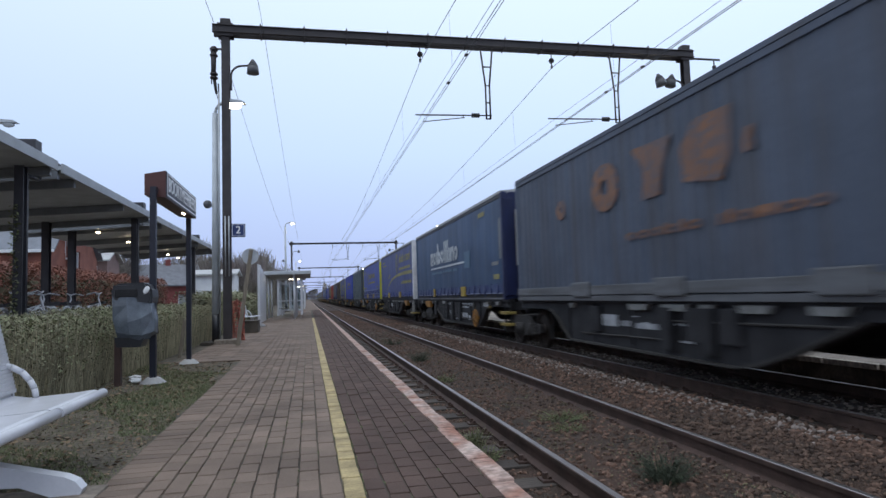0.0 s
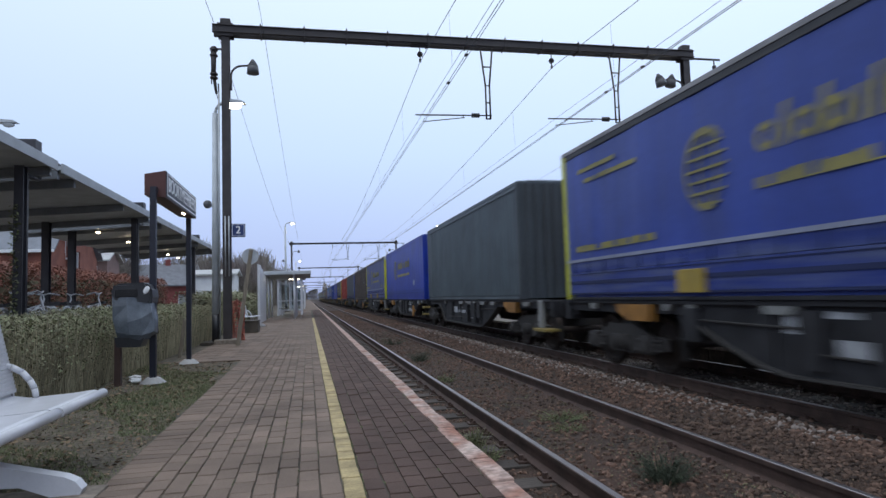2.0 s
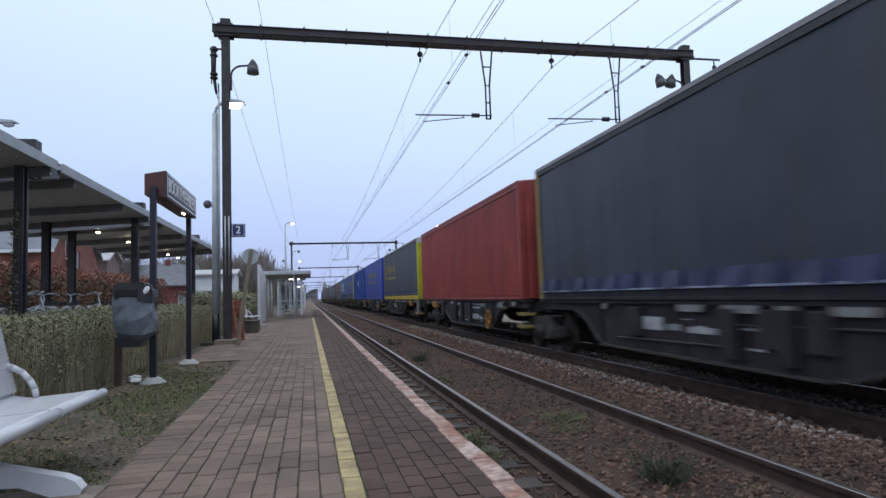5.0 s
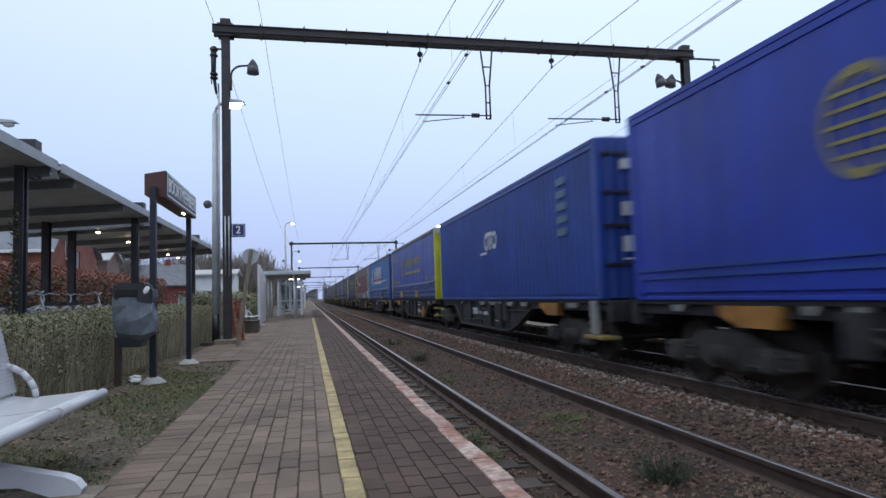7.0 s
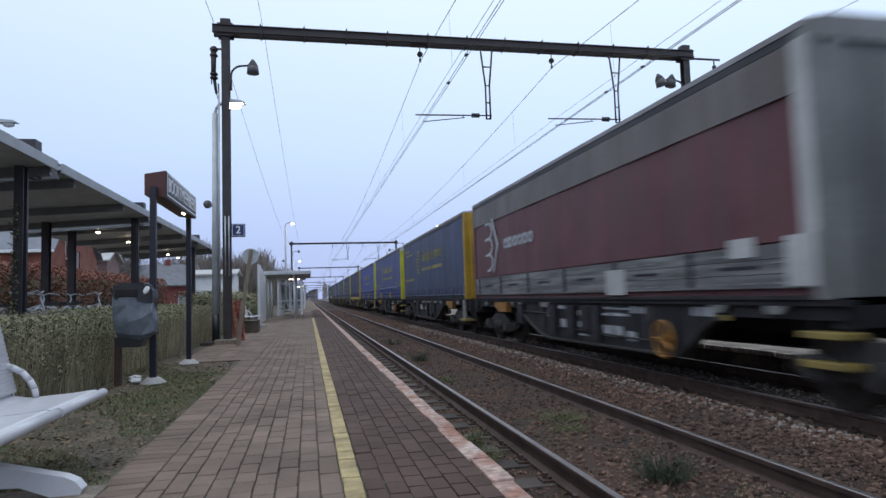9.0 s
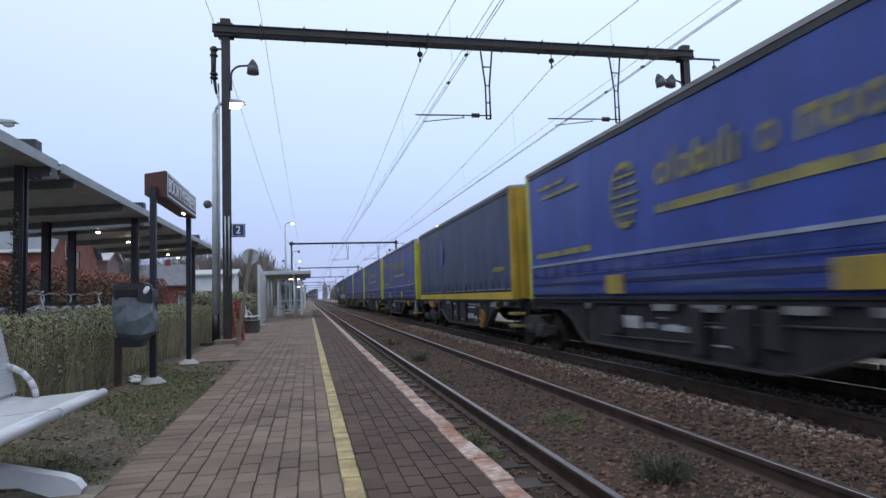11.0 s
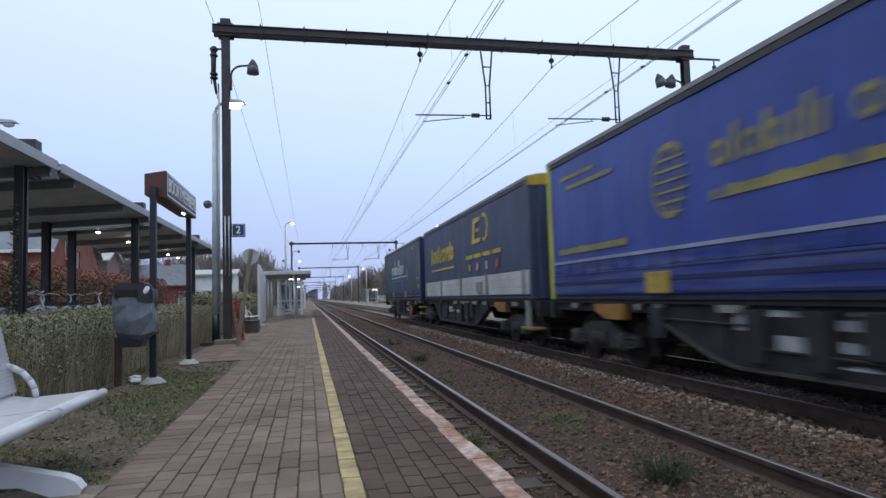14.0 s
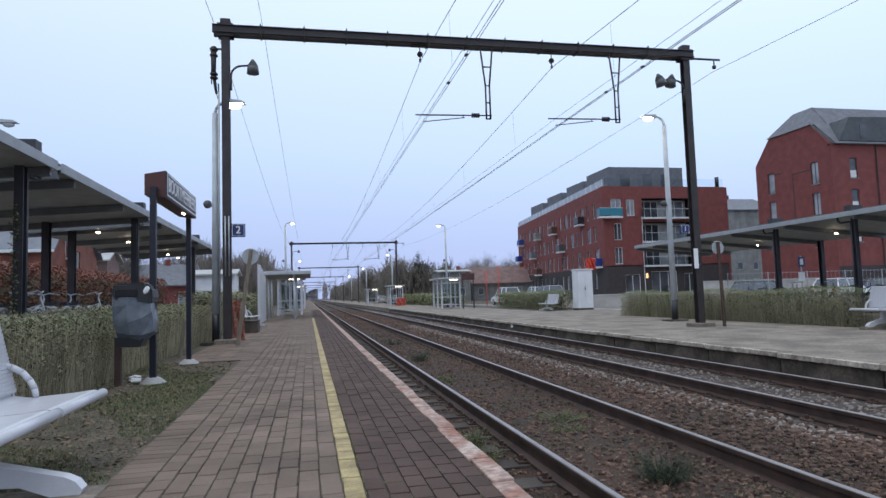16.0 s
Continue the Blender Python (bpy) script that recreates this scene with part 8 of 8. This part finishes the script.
def tree(x, y, h, r, seed, mat, label, leaf_size=0.35, n=1500, conifer=False):
    rnd = random.Random(seed)
    ob = empty("tree", (x, y, -0.2), label, "tree", "lineside trees")
    bm = B()
    rod(bm, (0, 0, 0), (0, 0, h * 0.45), h * 0.022, h * 0.014, seg=7)
    rod(bm, (0, 0, h * 0.45), (rnd.uniform(-0.3, 0.3), 0, h * 0.9), h * 0.014, h * 0.004, seg=6)
    tips = []
    for k in range(12):
        a = k * 2.4 + rnd.random()
        z0 = h * rnd.uniform(0.1, 0.88 if conifer else 0.7)
        rr = r * rnd.uniform(0.5, 1.0) * (1.1 - z0 / h if conifer else 1.0)
        tip = Vector((rr * math.cos(a), rr * math.sin(a), min(h * 0.96, z0 + (0.1 if conifer else 0.3) * h * rnd.uniform(0.6, 1.2))))
        rod(bm, (0, 0, z0), tip, h * 0.0045, h * 0.0015, seg=5)
        tips.append(tip)
        for _ in range(6):
            t2 = tip * rnd.uniform(0.6, 1.0) + Vector((rnd.uniform(-1, 1), rnd.uniform(-1, 1), rnd.uniform(0, 1))) * r * 0.35
            rod(bm, tip * 0.7 + Vector((0, 0, z0 * 0.3)), t2, h * 0.002, h * 0.0008, seg=4)
            tips.append(t2)
    part("trunk", bm, "bark", ob)
    vs, fs = [], []
    if not conifer:
        # bare crown: fans of fine twigs along the limbs
        for _ in range(n):
            c = rnd.choice(tips)
            g = Vector((rnd.gauss(0, 1), rnd.gauss(0, 1), rnd.gauss(0, 0.8)))
            p = c * rnd.uniform(0.55, 1.0) + g * r * 0.17
            p.z = max(0.3, p.z)
            twig(vs, fs, p, Vector((p.x * 0.25 / r + rnd.gauss(0, 0.45), p.y * 0.25 / r + rnd.gauss(0, 0.45), 1.0)), rnd.uniform(0.5, 1.3), leaf_size * rnd.uniform(0.6, 1.3), rnd)
        mesh_stuff("crown", vs, fs, mat, "", "", ob)
        return ob
    for c in tips:
        for _ in range(5):
            q = c * rnd.uniform(0.6, 0.95) + Vector((rnd.gauss(0, 1), rnd.gauss(0, 1), rnd.gauss(0, 1))) * r * 0.08
            q.z = max(0.4, q.z)
            leaf(vs, fs, q, r * rnd.uniform(0.18, 0.3), rnd, 1.0)
    for _ in range(n):
        c = rnd.choice(tips)
        g = Vector((rnd.gauss(0, 1), rnd.gauss(0, 1), rnd.gauss(0, 0.9)))
        p = c + g * r * 0.18
        p.z = max(0.3, p.z)
        leaf(vs, fs, p, leaf_size * rnd.uniform(0.8, 1.2) * max(0.3, 1.75 - 0.75 * g.length), rnd, 1.0)
    mesh_stuff("crown", vs, fs, mat, "", "", ob)
    return ob


rt = random.Random(77)
# lineside wood on the far side
for k in range(30):
    yy = 125 + k * 14 + rt.uniform(-5, 5)
    con = rt.random() < 0.3
    tree(15.0 + rt.uniform(0, 10) + k * 0.12, yy, rt.uniform(6.2, 9.2) + (1 if con else 0), rt.uniform(3.0, 4.5), 300 + k, "conifer" if con else "wood_far",
         "dark conifer beside the line" if con else "bare brown winter tree beside the line", (0.34 if con else 0.06) if yy < 190 else (0.6 if con else 0.11), (6500 if con else 6500) if yy < 190 else 2400, con)
for x, y, h, r, con in ((17.3, 121, 8.0, 3.0, True), (20.2, 119, 8.4, 3.2, True), (22.8, 124, 7.6, 3.0, True), (25.0, 130, 6.4, 3.4, False), (27.0, 124, 7.4, 2.2, True), (30, 135, 6.0, 3.4, False), (33.0, 130, 6.2, 3.4, False), (37.0, 160, 8.6, 4, False), (41.0, 150, 9.8, 4.2, False), (45.5, 153, 10.4, 4.4, False), (52.0, 165, 10, 5.0, False), (49.0, 145, 9.5, 4.5, False), (57.0, 160, 10, 5.0, False), (62.0, 170, 10.0, 5.0, False)):
    tree(x, y, h, r, int(x * 7), "conifer" if con else "wood_far", "dark conifer behind the far platform" if con else "bare brown winter tree behind the houses", 0.27 if con else 0.055, 6000 if con else 4500, con)
# wood behind the near platform
for k in range(26):
    yy = 92 + k * 13 + rt.uniform(-4, 4)
    tree(-6.5 - rt.uniform(0, 9) - k * 0.1, yy, rt.uniform(5.8, 7.8), rt.uniform(3.2, 4.6), 600 + k, "wood_far", "bare brown winter tree beside the line", 0.06 if yy < 190 else 0.11, 7000 if yy < 190 else 2600)
for k in range(9):
    tree(-14 - k * 3.4 + rt.uniform(-1, 1), 86 + rt.uniform(-5, 9), rt.uniform(7.6, 9.4), 4.4, 700 + k, "wood_far", "bare brown winter tree behind the houses", 0.06, 6000)


def far_woods():
    """The hazy belt of woods that closes the view."""
    rnd = random.Random(5)
    vs, fs = [], []
    for k in range(17500):
        a = rnd.random()
        x = -420 + 900 * a if k < 16000 else rnd.uniform(-8, 16)
        y = 560 + rnd.uniform(-30, 60) if abs(x - 4) > 9 else 900
        top = 11 + 3 * math.sin(x * 0.05) + 2 * math.sin(x * 0.17)
        leaf(vs, fs, (x, y, rnd.random() ** 0.8 * top), rnd.uniform(1.2, 2.6), rnd, 1.0)
    mesh_stuff("far_woods", vs, fs, "wood_far", "distant belt of bare brown woods", "woods")


def scrub():
    """Dense undergrowth along both sides of the line."""
    rnd = random.Random(15)
    for name, x0, x1, y0, label in (("lineside_scrub", 14.5, 27.0, 116, "brown winter scrub under the lineside trees"), ("lineside_scrub", -15.0, -5.5, 84, "brown winter scrub behind the near platform")):
        vs, fs = [], []
        for _ in range(30000):
            y = y0 + 380 * rnd.random() ** 1.6
            x = rnd.uniform(x0, x1) + (y - y0) * (0.004 if x0 > 0 else -0.002)
            top = 6.0 + 1.6 * math.sin(y * 0.09 + x * 0.3) + 1.2 * math.sin(y * 0.23)
            twig(vs, fs, Vector((x, y, -0.2 + top * rnd.random() ** 1.1)), Vector((rnd.gauss(0, 0.3), rnd.gauss(0, 0.3), 1.0)), rnd.uniform(0.8, 2.2), rnd.uniform(0.06, 0.16), rnd)
        mesh_stuff(name, vs, fs, "wood_far", label, "scrub")


far_woods()
scrub()

# ---- sleepers, fastenings and ballast ----
def track_bed_parts():
    sleeper_me = None
    for cx, nm in ((TRACK_A, "near"), (TRACK_B, "far")):
        ob = empty("track_" + nm, (cx, 0, RAIL), "wooden sleepers with iron chairs carrying the rails", "track", "railway tracks", "structure")
        for k in range(120):
            y = 2.0 + k * 0.6
            if sleeper_me is None:
                bm = B()
                box(bm, -1.28, 1.28, -0.13, 0.13, -0.33, -0.175, 0.012)
                o = part("sleeper", bm, "sleeper", ob)
                sleeper_me = o.data
            else:
                o = new("sleeper", sleeper_me)
                o.parent = ob
            o.location = (0, y, 0)
        bm = B()
        for k in range(900):
            y = 74.0 + k * 0.6
            box(bm, -1.28, 1.28, y - 0.13, y + 0.13, -0.33, -0.175)
        for k in range(780):
            y = 1.4 - k * 0.6
            box(bm, -1.28, 1.28, y - 0.13, y + 0.13, -0.33, -0.175)
        part("distant_sleepers", bm, "sleeper", ob, kind="stuff")
        chair = None
        for k in range(60):
            y = 2.0 + k * 0.6
            for s in (-0.7535, 0.7535):
                if chair is None:
                    bm = B()
                    box(bm, -0.16, 0.16, -0.07, 0.07, -0.178, -0.155, 0.006)
                    for q in (-0.115, 0.115):
                        rod(bm, (q, 0, -0.16), (q, 0, -0.11), 0.025, seg=6)
                        rod(bm, (q * 0.8, -0.05, -0.15), (q * 0.8, 0.05, -0.13), 0.02, seg=6)
                    c = part("rail_chair", bm, "rail", ob)
                    chair = c.data
                else:
                    c = new("rail_chair", chair)
                    c.parent = ob
                c.location = (s, y, 0)


track_bed_parts()


def bed_height(x):
    pts = ((1.0, -0.56), (1.9, -0.50), (2.05, -0.468), (3.45, -0.468), (3.75, -0.49), (4.1, -0.45), (4.6, -0.40), (5.0, -0.42), (5.35, -0.49), (7.3, -0.49), (7.8, -0.52), (9, -0.52))
    for (a, za), (b, zb) in zip(pts, pts[1:]):
        if a <= x <= b:
            return za + (zb - za) * (x - a) / (b - a)
    return -0.5


def stones():
    rnd = random.Random(9)
    bm = B()
    bmesh.ops.create_icosphere(bm, subdivisions=1, radius=1.0)
    shapes = []
    base = [v.co.copy() for v in bm.verts]
    bm.verts.index_update()
    faces = [tuple(v.index for v in f.verts) for f in bm.faces]
    bm.free()
    for _ in range(14):
        sx, sy, sz = rnd.uniform(0.6, 1.3), rnd.uniform(0.55, 1.2), rnd.uniform(0.5, 0.95)
        shapes.append([(v.x * sx * rnd.uniform(0.6, 1.25), v.y * sy * rnd.uniform(0.6, 1.25), v.z * sz * rnd.uniform(0.6, 1.25)) for v in base])

    def scatter(name, mat, n, place, size, label):
        vs, fs = [], []
        for _ in range(n):
            got = place()
            if got is None:
                continue
            x, y = got
            s = rnd.uniform(*size) * (1 + max(0, y - 15) * 0.012)
            sh = rnd.choice(shapes)
            a = rnd.uniform(0, 6.28)
            c, d = math.cos(a), math.sin(a)
            z = bed_height(x) + s * rnd.uniform(-0.1, 0.45)
            i = len(vs)
            vs += [(x + s * (p[0] * c - p[1] * d), y + s * (p[0] * d + p[1] * c), z + s * p[2]) for p in sh]
            fs += [(f[0] + i, f[1] + i, f[2] + i) for f in faces]
        mesh_stuff(name, vs, fs, mat, label, "ballast")

    def along():
        return 3.0 + 75 * rnd.random() ** 2.0 if rnd.random() < 0.86 else rnd.uniform(-9.0, 3.2)

    def between():
        x = rnd.gauss(4.45, 0.45)
        return (x, along()) if 3.62 < x < 5.5 else None

    def inside_near():
        return (rnd.uniform(2.05, 3.43), along())

    def side_near():
        return (rnd.uniform(1.16, 1.9), along())

    def inside_far():
        return (rnd.uniform(5.65, 7.0), along())

    def far_side():
        return (rnd.uniform(7.15, 7.9), along())

    scatter("ballast_between", "ballast", 18000, between, (0.015, 0.043), "brown weathered ballast stones heaped between the tracks")
    scatter("ballast_near_track", "ballast", 11000, inside_near, (0.013, 0.036), "small brown ballast stones between the rails")
    scatter("ballast_edge", "ballast", 3800, side_near, (0.012, 0.032), "dirty ballast stones beside the platform wall")
    scatter("ballast_pale", "pale_stone", 6500, lambda: (rnd.uniform(5.75, 6.95), along()), (0.016, 0.038), "pale newer ballast stones in the far track")
    scatter("ballast_crest", "pale_stone", 1900, lambda: (rnd.gauss(4.9, 0.2), 5.0 + 26 * rnd.random()), (0.02, 0.045), "pale stones along the crest of the ballast")
    scatter("ballast_far_side", "ballast", 2500, far_side, (0.02, 0.045), "dirty ballast stones below the far platform")


stones()


# ---- paving of the near platform ----
def paving():
    rnd = random.Random(31)
    ob = P_NEAR
    courses = [(-0.94 + 0.1235 * k, 0.1235, "paver") for k in range(9)]
    courses.append((0.1715, 0.118, "yellow_paint"))
    courses += [(0.2895 + 0.1165 * k, 0.1165, "dark_paver") for k in range(6)]
    shared = {}

    def piece(name, mat, x, y, w, l, z=0.0):
        key = (mat, round(w, 4), round(l, 4))
        if key not in shared:
            bm = B()
            g, h = (0.0042, 0.005) if w < l else (0.005, 0.0042)
            a = [bm.verts.new(p) for p in ((-w / 2 + g, -l / 2 + h, -0.05), (w / 2 - g, -l / 2 + h, -0.05), (w / 2 - g, l / 2 - h, -0.05), (-w / 2 + g, l / 2 - h, -0.05))]
            b = [bm.verts.new((v.co.x, v.co.y, -0.006)) for v in a]
            c = [bm.verts.new((v.co.x * (1 - 0.006 / w), v.co.y * (1 - 0.006 / l), 0.0)) for v in a]
            for lo, hi in ((a, b), (b, c)):
                for i in range(4):
                    bm.faces.new([lo[i], lo[(i + 1) % 4], hi[(i + 1) % 4], hi[i]])
            bm.faces.new(c)
            o = part(name, bm, mat, ob)
            shared[key] = o.data
        else:
            o = new(name, shared[key])
            o.parent = ob
        o.location = (x + rnd.uniform(-0.003, 0.003), y + rnd.uniform(-0.004, 0.004), z + rnd.uniform(-0.004, 0.003))
        o.rotation_euler = (rnd.uniform(-0.012, 0.012), rnd.uniform(-0.018, 0.018), rnd.uniform(-0.015, 0.015))

    far_v, far_f = {}, {}

    def joined(mat, x, y, w, l, z=0.0):
        vs, fs = far_v.setdefault(mat, []), far_f.setdefault(mat, [])
        g = 0.0045
        z += rnd.uniform(-0.003, 0.002)
        i = len(vs)
        h = 0.007
        vs += [(x - w / 2 + g, y - l / 2 + h, z - 0.05), (x + w / 2 - g, y - l / 2 + h, z - 0.05), (x + w / 2 - g, y + l / 2 - h, z - 0.05), (x - w / 2 + g, y + l / 2 - h, z - 0.05)]
        vs += [(x - w / 2 + g, y - l / 2 + h, z), (x + w / 2 - g, y - l / 2 + h, z), (x + w / 2 - g, y + l / 2 - h, z), (x - w / 2 + g, y + l / 2 - h, z)]
        fs += [(i + a, i + b, i + b + 4, i + a + 4) for a, b in ((0, 1), (1, 2), (2, 3), (3, 0))] + [(i + 4, i + 5, i + 6, i + 7)]

    L = 0.21
    count = 0
    for j, (x, w, mat) in enumerate(courses):
        y = 2.3 - 58 * L + (0.105 if j % 2 else 0.0) + rnd.uniform(-0.03, 0.03)
        end = 36.0 if mat == "yellow_paint" else 62.0
        while y < end:
            if 2.2 < y < 7.2 and (count < 290 or mat == "yellow_paint"):
                piece("paver", mat, x + w / 2, y + L / 2, w, L)
                count += 1
            else:
                joined(mat, x + w / 2, y + L / 2, w, L)
            y += L
    y = 2.3 - 99 * 0.123
    while y < 62:
        if 2.2 < y < 8.0:
            piece("edging_paver", "paver", -1.075, y + 0.0615, 0.265, 0.123)
        else:
            joined("paver", -1.075, y + 0.0615, 0.265, 0.123)
        y += 0.123
    y = 12.1
    while y < 40:
        x = -2.35
        while x < -1.25:
            joined("paver", x + 0.15, y + 0.15, 0.3, 0.3, -0.004)
            x += 0.3
        y += 0.3
    for k in range(11):
        joined("edge_paint", EDGE_A - 0.07, 1.0 - k, 0.14, 1.0)
    y = 1.5
    while y < 110:
        l = rnd.uniform(0.42, 0.62) if y < 30 else 1.0
        w = rnd.uniform(0.125, 0.15)
        if y < 40:
            piece("edge_stone", "edge_paint", EDGE_A - w / 2 + rnd.uniform(-0.008, 0.008), y + 0.25, round(w, 2), 0.5, 0.004)
            y += 0.5
        else:
            joined("edge_paint", EDGE_A - 0.07, y + 0.5, 0.14, 1.0)
            y += 1.0
    for mat in far_v:
        mesh_stuff("distant_pavers", far_v[mat], far_f[mat], mat, "", "", ob)
    bm = B()
    box(bm, -1.2, EDGE_A, 62.0, 400, -0.3, 0.0)
    part("distant_paving", bm, "paver", ob)
    bm = B()
    box(bm, EDGE_A - 0.14, EDGE_A + 0.002, 110.0, 400, -0.1, 0.005)
    part("distant_edge", bm, "edge_paint", ob)


paving()


def joint_moss():
    """Moss and blades of grass rooted in the joints of the paving."""
    rnd = random.Random(44)
    vs, fs = [], []
    lines = [0.2895] * 5 + [0.1715, 0.98, 0.98, -0.94, -0.94] + [-0.94 + 0.1235 * k for k in range(9)] + [0.2895 + 0.1165 * k for k in range(6)]
    for _ in range(420):
        x, y = rnd.choice(lines), 2.4 + 22 * rnd.random() ** 1.6
        for _ in range(rnd.randrange(4, 14)):
            px, py = x + rnd.gauss(0, 0.003), y + rnd.gauss(0, 0.035)
            h = rnd.uniform(0.004, 0.016)
            leaf(vs, fs, (px, py, -0.004 + h * 0.4), h * 1.2, rnd, 1.0)
    mesh_stuff("joint_moss", vs, fs, "grass", "moss and grass in the paving joints", "moss")


joint_moss()


def far_edge_stones():
    rnd = random.Random(8)
    me = None
    for k in range(60):
        y = 4.0 + k * 1.0
        if me is None:
            bm = B()
            box(bm, 0, 0.34, -0.492, 0.492, -0.065, 0.02, 0.018)
            o = part("edge_slab", bm, "concrete", P_FAR)
            me = o.data
        else:
            o = new("edge_slab", me)
            o.parent = P_FAR
        o.location = (EDGE_B - 0.05 + rnd.uniform(-0.015, 0.015), y, rnd.uniform(-0.006, 0.006))
    me = None
    for k in range(60):
        if me is None:
            bm = B()
            box(bm, -0.05, 0.035, -0.475, 0.475, -0.06, 0.028, 0.014)
            o = part("nosing_stone", bm, "kerb_pale", P_FAR)
            me = o.data
        else:
            o = new("nosing_stone", me)
            o.parent = P_FAR
        o.location = (EDGE_B - 0.05 + rnd.uniform(-0.012, 0.012), 4.0 + k, rnd.uniform(-0.008, 0.006))
        o.rotation_euler = (rnd.uniform(-0.008, 0.008), 0, rnd.uniform(-0.012, 0.012))
    me = None
    for k in range(30):
        y = 4.5 + k * 2.0
        bm = B()
        if me is None:
            box(bm, -0.02, 0.03, -0.98, 0.98, -0.42, -0.075, 0.012)
            o = part("wall_panel", bm, "wall_concrete", P_FAR)
            me = o.data
        else:
            bm.free()
            o = new("wall_panel", me)
            o.parent = P_FAR
        o.location = (EDGE_B, y, 0)
    bm = B()
    box(bm, EDGE_B - 0.035, EDGE_B - 0.025, 24.0, 24.25, -0.2, -0.08)
    part("marker_plate", bm, "sign_white", P_FAR)


far_edge_stones()


motions()
